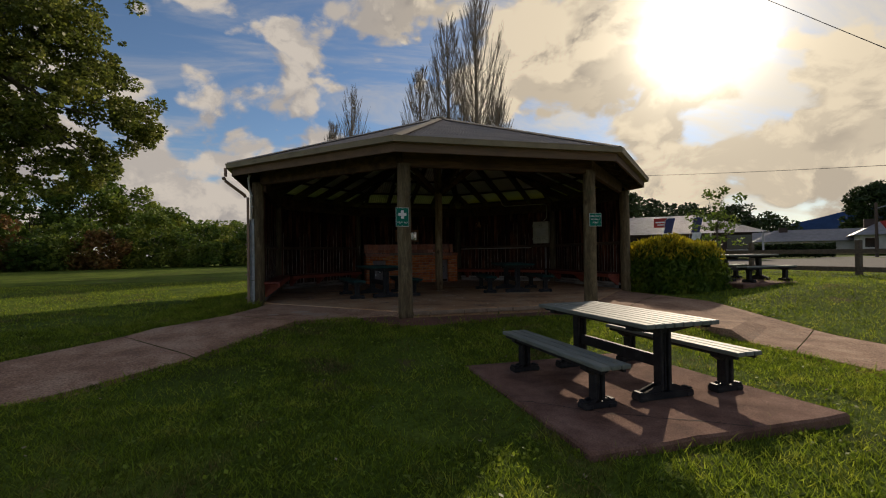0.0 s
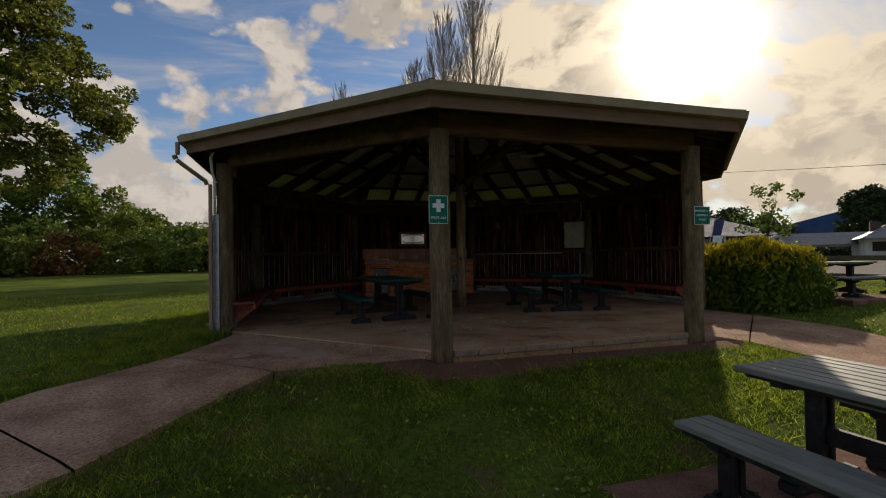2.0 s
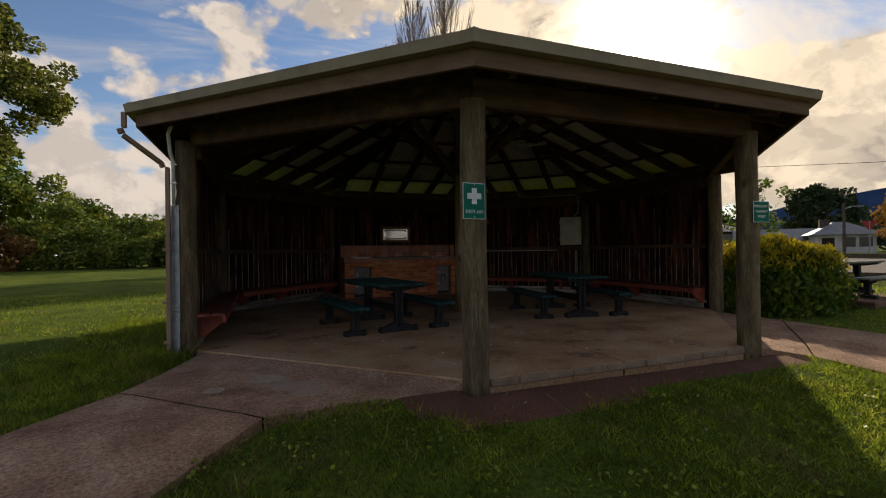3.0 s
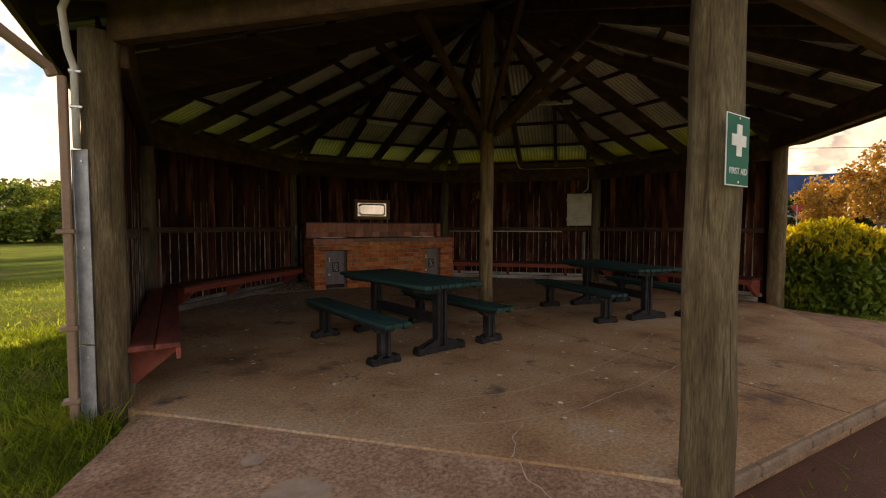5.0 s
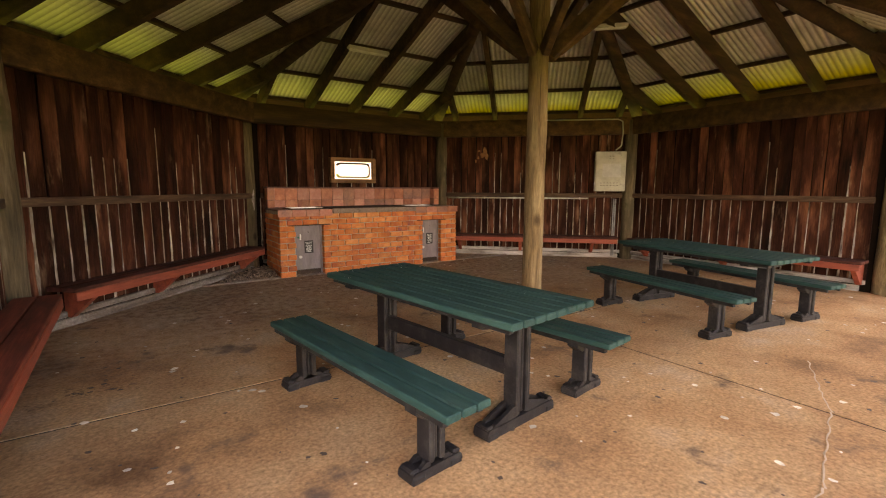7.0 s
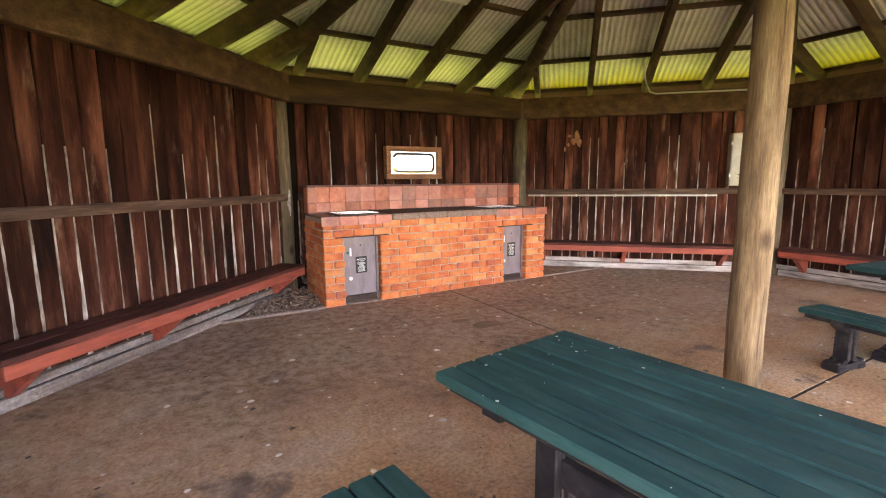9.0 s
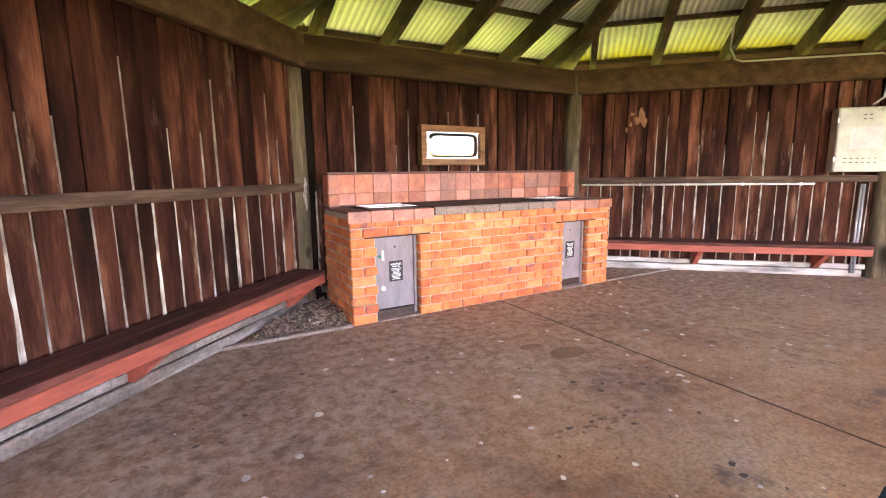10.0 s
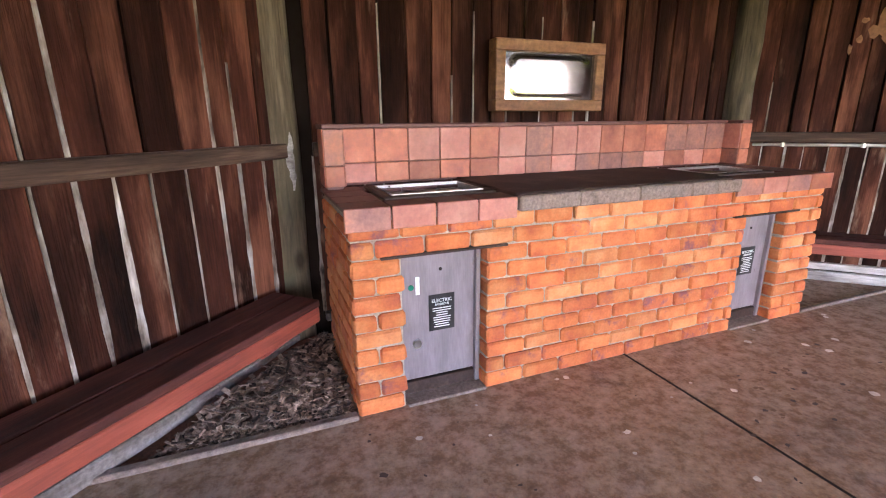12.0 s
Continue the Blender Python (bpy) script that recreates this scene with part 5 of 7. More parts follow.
# ---- meter box, pipes, conduits ----
def build_services():
    m = side(0)
    bx = SIDE / 2 - 0.385
    root = empty("meter_box", m @ T(bx, 0.0, 1.33), "cream metal electrical box with scratched door on the board wall", "electrical box")
    b = Build()
    b.box(T(0, -0.09, 0.38), 0.56, 0.17, 0.76, 0.008)
    part("body", b, M_METERBOX, root)
    b = Build()
    b.box(T(0, -0.18, 0.38), 0.54, 0.012, 0.74, 0.004)
    door = part("door", b, M_METERBOX, root)
    b = Build()
    b.box(T(0.02, -0.188, 0.40), 0.34, 0.004, 0.26, 0.002)
    part("worn_label", b, M_PVC, door, "faded rectangular label")
    b = Build()
    b.box(Matrix(), 0.03, 0.005, 0.008)
    slot = b.mesh("vent_slot", M_JOINT)
    for x0, z0, n in ((-0.17, 0.11, 6), (-0.02, 0.62, 2)):
        for i in range(n):
            for j in range(2):
                part("vent_slot", slot, None, door, m=T(x0 + 0.06 * i, -0.1875, z0 + 0.05 * j))
    for z in (0.15, 0.61):
        b = Build()
        b.box(T(-0.285, -0.17, z), 0.02, 0.05, 0.05, 0.004)
        part("hinge", b, M_STEEL, door)
    # conduit along the ring beam and down to the box
    b = Build()
    pts = [(-0.10, -0.55, 3.05), (0.0, -0.13, 2.88), (0.07, -0.105, 2.74), (0.15, -0.105, 2.71), (0.8, -0.105, 2.705), (1.60, -0.105, 2.70), (1.68, -0.105, 2.66), (1.70, -0.10, 2.45), (1.68, -0.09, 2.2), (1.58, -0.09, 2.12)]
    b.tube([m @ Vector(p) for p in pts], 0.013, 8)
    thing("conduit", b, M_PVC, "grey electrical conduit along the ring beam to the box", "conduit", smooth=True)
    # pipe under the mid rail
    b = Build()
    b.tube([m @ Vector((x, -0.045, 1.185)) for x in (-1.72, 1.1)], 0.014, 8)
    root = thing("water_pipe", b, M_PVC, "thin white pipe clipped under the wall rail", "pipe", smooth=True)
    for x in (-1.5, -0.95, -0.35, 0.3, 0.95):
        b = Build()
        b.box(m @ T(x, -0.045, 1.185), 0.022, 0.04, 0.04, 0.004)
        part("clip", b, M_STEEL, root)
    b = Build()
    for dx in (0, 0.035):
        b.tube([m @ Vector((SIDE / 2 - 0.24 - dx, -0.03, z)) for z in (0.05, 1.18)], 0.014, 8)
    thing("service_pipe", b, M_GALV, "pair of upright galvanised pipes beside the post", "pipe", smooth=True)
    # downpipe and conduit at the left front corner
    x, y = CORNERS[4][0] - 0.09, CORNERS[4][1] + 0.03
    b = Build()
    pts = [(x - 0.62, y - 0.30, 3.60), (x - 0.62, y - 0.30, 3.42), (x - 0.60, y - 0.28, 3.36), (x - 0.24, y - 0.09, 3.08), (x - 0.22, y - 0.08, 3.02), (x - 0.22, y - 0.08, 0.60)]
    for p, q in zip(pts, pts[1:]):
        beam_between(b, Vector(p) + Vector((0.0001, 0, 0)), Vector(q), 0.07, 0.05, 0.008)
    root = thing("downpipe", b, M_DOWNPIPE, "tan square metal downpipe from the gutter", "downpipe")
    for z in (0.85, 1.35, 2.0):
        bb = Build()
        bb.box(T(x - 0.205, y - 0.085, z), 0.10, 0.08, 0.03, 0.004)
        part("strap", bb, M_DOWNPIPE, root)
    root = empty("post_guard", T(x, y, 0.6), "scuffed galvanised steel guard on the log post", "metal guard")
    for z0, z1, name_ in ((0.0, 0.62, "lower_plate"), (0.63, 1.95, "upper_plate")):
        b = Build()
        b.box(T(-0.118, -0.085, (z0 + z1) / 2) @ RZ(radians(-38)), 0.125, 0.008, z1 - z0, 0.002)
        b.box(T(-0.165, -0.015, (z0 + z1) / 2) @ RZ(radians(8)), 0.008, 0.11, z1 - z0, 0.002)
        plate = part(name_, b, M_GALV, root)
        for z in (z0 + 0.08, z1 - 0.08, (z0 + z1) / 2):
            b = Build()
            b.tube([(-0.105, -0.098, z), (-0.11, -0.106, z)], 0.008, 8)
            part("screw", b, M_STEEL, plate)
    b = Build()
    pts = [(x - 0.10, y - 0.30, 3.52), (x - 0.16, y - 0.24, 3.40), (x - 0.15, y - 0.16, 3.18), (x - 0.125, y - 0.13, 3.08), (x - 0.125, y - 0.125, 2.55)]
    b.tube([Vector(p) for p in pts], 0.022, 10)
    root = thing("conduit", b, M_PVC, "grey bent conduit strapped to the log post", "conduit", smooth=True)
    for z in (2.82, 3.05):
        bb = Build()
        bb.box(T(x - 0.12, y - 0.12, z), 0.07, 0.06, 0.02, 0.004)
        part("strap", bb, M_STEEL, root)
    # guard and conduit at the right front corner
    x, y = CORNERS[7]
    b = Build()
    b.tube([Vector(p) for p in ((x + 0.10, y - 0.11, 3.25), (x + 0.12, y - 0.09, 3.1), (x + 0.125, y - 0.08, 0.72))], 0.018, 8)
    thing("conduit", b, M_PVC, "grey conduit down the log post by the bush", "conduit", smooth=True)
    # fluorescent battens under the roof
    for k, u, r in ((1, -0.49, 2.99), (0, 0.95, 2.2)):
        a = radians(45 + 45 * k)
        out, along = Vector((math.cos(a), math.sin(a), 0)), Vector((-math.sin(a), math.cos(a), 0))
        c = C + out * r - along * u + Vector((0, 0, roof_z(r) - 0.32))
        b = Build()
        mm = Matrix.Translation(c) @ RZ(a - math.pi / 2)
        b.box(mm, 0.66, 0.09, 0.05, 0.01)
        root = thing("light_batten", b, M_PVC, "unlit white fluorescent batten light under the rafters", "light fitting")
        b = Build()
        b.box(mm @ T(0, 0, -0.035), 0.62, 0.06, 0.03, 0.01)
        part("diffuser", b, M_WHITE, root)


build_services()


# pale gouged patch on the rear right wall
def build_gouge():
    m = side(0)
    b = Build()
    rnd = random.Random(6)
    for cx, cz, w, h in ((-0.97, 2.12, 0.055, 0.13), (-1.02, 2.05, 0.05, 0.07), (-0.93, 2.02, 0.05, 0.09), (-1.10, 2.0, 0.03, 0.04), (-1.15, 1.93, 0.02, 0.05), (-1.09, 2.14, 0.035, 0.03)):
        n = 9
        vs = []
        for k in range(n):
            a = 2 * math.pi * k / n
            vs.append(m @ Vector((cx + w * rnd.uniform(0.5, 1.0) * math.cos(a), 0.033, cz + h * rnd.uniform(0.5, 1.0) * math.sin(a))))
        b.add(vs + [m @ Vector((cx, 0.031, cz))], [(k, (k + 1) % n, n) for k in range(n)])
    thing("gouged_patch", b, M_FRAME, "pale splintered patch on the dark wall boards", "wall damage", kind="stuff")


build_gouge()


# ---- signs ----
def build_sign(m, w, h, label):
    root = empty("sign", m, label, "sign", "signs on the posts")
    b = Build()
    b.box(Matrix(), w, 0.004, h, 0.001)
    part("border", b, M_WHITE, root)
    b = Build()
    b.box(T(0, -0.003, 0), w - 0.012, 0.003, h - 0.012, 0.001)
    plate = part("plate", b, M_SIGN, root, "green enamel plate")
    for z in (-h / 2 + 0.018, h / 2 - 0.018):
        b = Build()
        b.tube([(0, -0.003, z), (0, -0.008, z)], 0.006, 8)
        part("screw", b, M_STEEL, root)
    return root


up = Matrix.Rotation(math.pi / 2, 4, "X")
x, y = CORNERS[5]
sign = build_sign(T(x - 0.047, y - 0.140, 2.395) @ RZ(radians(5)), 0.235, 0.33, "green and white first aid sign screwed to the log post")
b = Build()
b.box(T(0, -0.006, 0.045), 0.145, 0.003, 0.052)
b.box(T(0, -0.0065, 0.045), 0.052, 0.003, 0.145)
part("cross", b, M_WHITE, sign)
words(sign, "FIRST AID", 0.043, T(0, -0.0065, -0.098) @ up, M_WHITE)
x, y = CORNERS[6]
sign = build_sign(T(x + 0.03, y - 0.152, 2.37) @ RZ(radians(-4)), 0.255, 0.255, "small green emergency assembly point sign on the log post")
for i, s in enumerate(("EMERGENCY", "ASSEMBLY", "POINT")):
    words(sign, s, 0.043, T(0, -0.0065, 0.065 - 0.062 * i) @ up, M_WHITE)


# ---- floor marks ----
def flat_ribbon(b, pts, w, z, seed=0):
    rnd = random.Random(seed)
    n = len(b.v)
    for i, p in enumerate(pts):
        p = Vector(p)
        d = (Vector(pts[min(i + 1, len(pts) - 1)]) - Vector(pts[max(i - 1, 0)])).normalized()
        s = Vector((-d.y, d.x))
        ww = w * rnd.uniform(0.5, 1.3)
        b.v += [(*(p + s * ww / 2), z), (*(p - s * ww / 2), z)]
    for i in range(len(pts) - 1):
        q = n + 2 * i
        b.f.append((q, q + 1, q + 3, q + 2))
        b.mi.append(0)


def wavy(p, q, n, amp, seed):
    rnd = random.Random(seed)
    p, q = Vector(p), Vector(q)
    d = q - p
    s = Vector((-d.y, d.x)).normalized()
    off, out = 0.0, []
    for i in range(n + 1):
        off = off * 0.85 + rnd.uniform(-amp, amp)
        out.append(p + d * i / n + s * off)
    return out


def build_marks():
    b = Build()
    rnd = random.Random(12)
    for i in range(300):
        while True:
            x, y = rnd.uniform(CX - 4.6, CX + 4.6), rnd.uniform(CY - 4.6, CY + 4.6)
            if side_distance(x, y) < -0.35 and not (BQ_X0 - 0.1 < x < BQ_X1 + 0.1 and y > BQ_Y - 0.05):
                break
        r, n = rnd.choice((0.010, 0.014, 0.019, 0.027)), 7
        vs = [(x + r * rnd.uniform(0.6, 1.2) * math.cos(2 * math.pi * k / n), y + r * rnd.uniform(0.6, 1.2) * math.sin(2 * math.pi * k / n), FLOOR + 0.004) for k in range(n)]
        b.add(vs + [(x, y, FLOOR + 0.007)], [(k, (k + 1) % n, n) for k in range(n)])
    thing("floor_spots", b, M_GUM, "scattered pale chewing-gum spots on the concrete floor", "floor spots", kind="stuff")
    b = Build()
    for i in range(330):
        while True:
            x, y = rnd.uniform(CX - 4.4, CX + 4.4), rnd.uniform(CY - 4.2, CY + 3.4)
            if side_distance(x, y) < -0.4:
                break
        r, n = rnd.choice((0.007, 0.009, 0.012, 0.016, 0.022)), 11
        ex, a0 = rnd.uniform(0.5, 1.0), rnd.uniform(0, 3)
        vs = []
        for k in range(n):
            a = 2 * math.pi * k / n
            px, py = r * rnd.uniform(0.6, 1.2) * math.cos(a), r * ex * rnd.uniform(0.6, 1.2) * math.sin(a)
            vs.append((x + px * math.cos(a0) - py * math.sin(a0), y + px * math.sin(a0) + py * math.cos(a0), FLOOR + 0.003))
        b.add(vs, [tuple(range(n))])
    for x, y, rx, ry in ((2.56, 15.12, 0.16, 0.10), (2.39, 15.36, 0.10, 0.05)):
        n = 22
        vs = [(x + rx * (0.95 + 0.1 * rnd.random()) * math.cos(2 * math.pi * k / n), y + ry * (0.95 + 0.1 * rnd.random()) * math.sin(2 * math.pi * k / n), FLOOR + 0.002) for k in range(n)]
        b.add(vs, [tuple(range(n))], 1)
    # greasy blotches made of many small overlapping marks
    for cx, cy, rx, ry, count in ((-0.69, 13.77, 0.16, 0.10, 26), (-0.8, 13.31, 0.30, 0.16, 60), (2.0, 14.3, 0.35, 0.12, 40), (0.2, 11.0, 0.18, 0.10, 24), (2.75, 14.55, 0.3, 0.2, 34), (1.75, 15.6, 0.4, 0.25, 40), (0.1, 15.3, 0.45, 0.3, 50), (3.6, 15.9, 0.5, 0.3, 50)):
        for _ in range(count):
            x, y = cx + rnd.gauss(0, 0.5) * rx, cy + rnd.gauss(0, 0.5) * ry
            r, n, ex = rnd.uniform(0.005, 0.024), 9, rnd.uniform(0.4, 1.0)
            vs = [(x + r * rnd.uniform(0.6, 1.2) * math.cos(2 * math.pi * k / n), y + r * ex * rnd.uniform(0.6, 1.2) * math.sin(2 * math.pi * k / n), FLOOR + 0.002 + 0.0008 * rnd.random()) for k in range(n)]
            b.add(vs, [tuple(range(n))], rnd.choice((0, 1, 1, 1)))
    thing("floor_stains", b, [M_STAIN, M_STAIN_SOFT], "dark grease spots and stains on the concrete floor", "floor stains", kind="stuff")
    b = Build()
    runs = (((3.95, 10.74), (3.02, 10.33), (2.06, 10.09), (1.28, 10.01), (0.61, 10.13)), ((3.75, 10.09), (2.84, 9.75), (1.96, 9.59), (1.26, 9.52), (0.64, 9.67), (0.05, 9.91)),
            ((0.05, 10.28), (-0.13, 10.13)), ((0.38, 10.57), (0.62, 10.42)), ((0.9, 9.55), (0.55, 9.2), (0.45, 8.75)))
    for i, run in enumerate(runs):
        for p, q in zip(run, run[1:]):
            flat_ribbon(b, wavy(p, q, 16, 0.012, 40 + i), 0.0095, FLOOR + 0.004, i)
    thing("floor_cracks", b, M_CRACK_PALE, "fine wandering pale filled cracks in the floor", "floor cracks", kind="stuff")
    b = Build()
    flat_ribbon(b, wavy((1.53, 4.35), (3.0, 3.24), 30, 0.02, 23), 0.012, PAD_Z + 0.003, 23)
    thing("pad_crack", b, M_JOINT, "jagged dark crack across the concrete pad", "crack", kind="stuff")
    b = Build()
    b.box(T(0.72, 16.58, FLOOR + 0.012), 1.25, 0.05, 0.03, 0.006)
    bb = Build()
    bb.box(T(5.55, 16.59, FLOOR + 0.010), 1.75, 0.035, 0.024, 0.005)
    thing("edging_board", bb, M_TOP_EDGE, "thin weathered timber edging along the rear of the floor", "edging")
    bb = Build()
    for x, y, r in ((-0.58, 9.53, 0.17), (-1.04, 9.30, 0.10), (-0.72, 10.0, 0.07)):
        n = 20
        ring = [(x + r * rnd.uniform(0.88, 1.08) * math.cos(2 * math.pi * k / n), y + r * rnd.uniform(0.88, 1.08) * math.sin(2 * math.pi * k / n)) for k in range(n)]
        bb.add([(px, py, path_z(px, py) + 0.006) for px, py in ring] + [(x, y, path_z(x, y) + 0.009)], [(k, (k + 1) % n, n) for k in range(n)])
    thing("path_patches", bb, M_CRACK, "pale round worn patches on the concrete path", "path patches", kind="stuff")
    thing("edging_board", b, M_TOP_EDGE, "weathered timber edging in front of the bark mulch", "edging")
    # bark heap between bench and barbecue
    b = Build()
    n = 18
    poly = [(-0.15, 16.62), (1.33, 16.62), (1.33, 17.45), (1.05, 17.45), (-0.1, 16.45)]
    for i in range(2600):
        while True:
            x, y = rnd.uniform(-0.3, 1.33), rnd.uniform(16.6, 17.45)
            if side_distance(x, y) < -0.12:
                break
        edge = min(1.0, (y - 16.6) * 4) * min(1.0, (x + 0.3) * 1.5)
        h = 0.085 * edge
        z = FLOOR + rnd.uniform(0, h) + 0.008
        l, w = rnd.uniform(0.02, 0.075), rnd.uniform(0.008, 0.026)
        m = T(x, y, z) @ Euler((rnd.uniform(-0.6, 0.6), rnd.uniform(-0.6, 0.6), rnd.uniform(0, 6.3))).to_matrix().to_4x4()
        b.box(m, l, w, 0.004)
    thing("bark_mulch", b, M_BARK_MULCH, "heap of dry bark and leaf litter beside the barbecue", "bark mulch", kind="stuff")
    b = Build()
    vs = [(-0.2, 16.62, FLOOR + 0.004), (1.33, 16.62, FLOOR + 0.004), (1.33, 17.5, FLOOR + 0.06), (0.75, 17.3, FLOOR + 0.05)]
    b.add(vs, [(0, 1, 2, 3)])
    thing("litter_bed", b, M_DIRT, "dark soil under the bark mulch", "soil", kind="stuff")


build_marks()


# ---- planting and surroundings ----
def leaf_material(name, cols, rough=0.6, island=0.35, translucent=0.25, scale=0.6, dry=None):
    return material(name, cols[1], rough, colours=cols, scale=scale, detail=4, bump=0.0, island=island, translucent=translucent, world=True, spec=0.3,
                    stain=dry, stain_scale=0.8, stain_at=(0.54, 0.66))


M_GRASS = leaf_material("grass_blades", [(0.09, 0.13, 0.012), (0.20, 0.27, 0.022), (0.38, 0.40, 0.05)], 0.6, 0.6, 0.65, 3.2, (0.19, 0.155, 0.06))
M_WEED = leaf_material("weed_leaves", [(0.10, 0.15, 0.012), (0.20, 0.27, 0.025), (0.34, 0.37, 0.05)], 0.5, 0.5, 0.4, 2.0)
M_GUM_LEAF = leaf_material("gum_leaves", [(0.07, 0.095, 0.02), (0.16, 0.19, 0.035), (0.30, 0.30, 0.07)], 0.5, 0.6, 0.45)
M_SHRUB = leaf_material("shrub_leaves", [(0.06, 0.11, 0.018), (0.14, 0.20, 0.03), (0.29, 0.31, 0.05)], 0.55, 0.5, 0.35, 0.25)
M_RED_LEAF = leaf_material("reddish_leaves", [(0.12, 0.075, 0.02), (0.22, 0.11, 0.035), (0.22, 0.19, 0.04)], 0.6, 0.4, 0.2)
M_DARK_LEAF = leaf_material("dark_leaves", [(0.018, 0.034, 0.010), (0.035, 0.06, 0.016), (0.06, 0.09, 0.024)], 0.6, 0.4, 0.15)
M_BUSH_GREEN = leaf_material("bush_inner", [(0.05, 0.10, 0.008), (0.10, 0.16, 0.012), (0.18, 0.21, 0.015)], 0.6, 0.4, 0.25, 2.0)
M_BUSH_GOLD = leaf_material("bush_golden_tips", [(0.18, 0.19, 0.012), (0.38, 0.32, 0.016), (0.55, 0.42, 0.025)], 0.6, 0.35, 0.35, 2.0)
M_AUTUMN = leaf_material("autumn_leaves", [(0.22, 0.12, 0.02), (0.38, 0.21, 0.04), (0.50, 0.30, 0.07)], 0.6, 0.35, 0.3)
M_BARK = material("grey_bark", (0.12, 0.095, 0.075), 0.9, scale=3, stretch=(3, 3, 0.5), grain=0.3, grain_scale=20, bump=0.4)
M_TWIG = material("bare_twig", (0.27, 0.225, 0.18), 0.9, scale=2, bump=0.0, island=0.3)
M_ASPHALT = material("asphalt", (0.07, 0.063, 0.058), 0.9, scale=1.0, grain=0.3, grain_scale=30, bump=0.2, world=True)
M_FENCE = material("weathered_fence_timber", (0.13, 0.10, 0.075), 0.9, scale=3, stretch=(0.6, 3, 3), grain=0.3, grain_scale=20, bump=0.4)
M_PALE_WALL = material("white_weatherboard", (0.62, 0.62, 0.60), 0.8, scale=1.0, grain=0.08, bump=0.05)
M_BRICK_WALL = material("dark_shopfront", (0.10, 0.07, 0.06), 0.8, scale=1.5, grain=0.3, bump=0.1)
M_ROOF_TILE = material("pale_roof_tile", (0.33, 0.29, 0.26), 0.45, scale=2, grain=0.25, grain_scale=14, bump=0.5, bump_dist=0.05)
M_GREY_ROOF = material("grey_iron_roof", (0.22, 0.22, 0.23), 0.5, scale=2, grain=0.1, bump=0.05)
# the blue is distance haze painted into the hill's base colour
M_HILL = material("haze_blue_hill", (0.03, 0.06, 0.14), 1.0, scale=0.004, detail=8, grain=0.2, grain_scale=0.03, bump=0.0, spec=0.0)
M_RED = material("red_panel", (0.42, 0.025, 0.02), 0.5, scale=3, bump=0.0)
M_NAVY = material("navy_panel", (0.03, 0.04, 0.14), 0.5, scale=3, bump=0.0)
M_CAR = material("dark_car_paint", (0.03, 0.035, 0.04), 0.25, scale=3, bump=0.0)
M_GLASS_DARK = material("dark_window_glass", (0.02, 0.022, 0.025), 0.08, scale=3, bump=0.0)
M_WIRE = material("black_wire", (0.02, 0.02, 0.02), 0.6, scale=3, bump=0.0)


def leaves(name, centres, size, mat, seed, up=0.3, length=1.6, droop=0.0):
    """A mesh of one kite-shaped leaf (two triangles) at every centre."""
    rng = np.random.default_rng(seed)
    n = len(centres)
    d = rng.normal(size=(n, 3))
    d[:, 2] = d[:, 2] * 0.6 + up - droop
    d /= np.linalg.norm(d, axis=1)[:, None]
    s = np.cross(d, rng.normal(size=(n, 3)))
    s /= np.linalg.norm(s, axis=1)[:, None]
    sz = size * rng.uniform(0.6, 1.35, n)[:, None]
    c = np.asarray(centres)
    v = np.empty((n, 4, 3))
    v[:, 0] = c - d * sz * length * 0.5
    v[:, 1] = c + s * sz * 0.5
    v[:, 2] = c + d * sz * length * 0.5
    v[:, 3] = c - s * sz * 0.5
    me = bpy.data.meshes.new(name)
    me.vertices.add(n * 4)
    me.vertices.foreach_set("co", v.ravel())
    me.loops.add(n * 4)
    me.loops.foreach_set("vertex_index", np.arange(n * 4))
    me.polygons.add(n)
    me.polygons.foreach_set("loop_start", np.arange(n) * 4)
    me.materials.append(mat)
    me.update(calc_edges=True)
    return me


def blob_points(rng, blobs, per):
    """Points near the skins of many small lumps, thinned from below."""
    out = []
    for (x, y, z, r) in blobs:
        n = int(per * r * r)
        p = rng.normal(size=(n, 3))
        p /= np.linalg.norm(p, axis=1)[:, None]
        p *= (rng.uniform(0.45, 1.08, n) ** 0.6)[:, None] * r
        p[:, 2] *= 0.75
        out.append(p + np.array((x, y, z)))
    return np.concatenate(out)


def crown_blobs(rng, c, radii, n, rmin, rmax, hollow=0.55):
    out = []
    while len(out) < n:
        p = rng.uniform(-1, 1, 3)
        q = np.linalg.norm(p)
        if hollow < q < 1:
            out.append((c[0] + p[0] * radii[0], c[1] + p[1] * radii[1], c[2] + p[2] * radii[2], rng.uniform(rmin, rmax)))
    return out


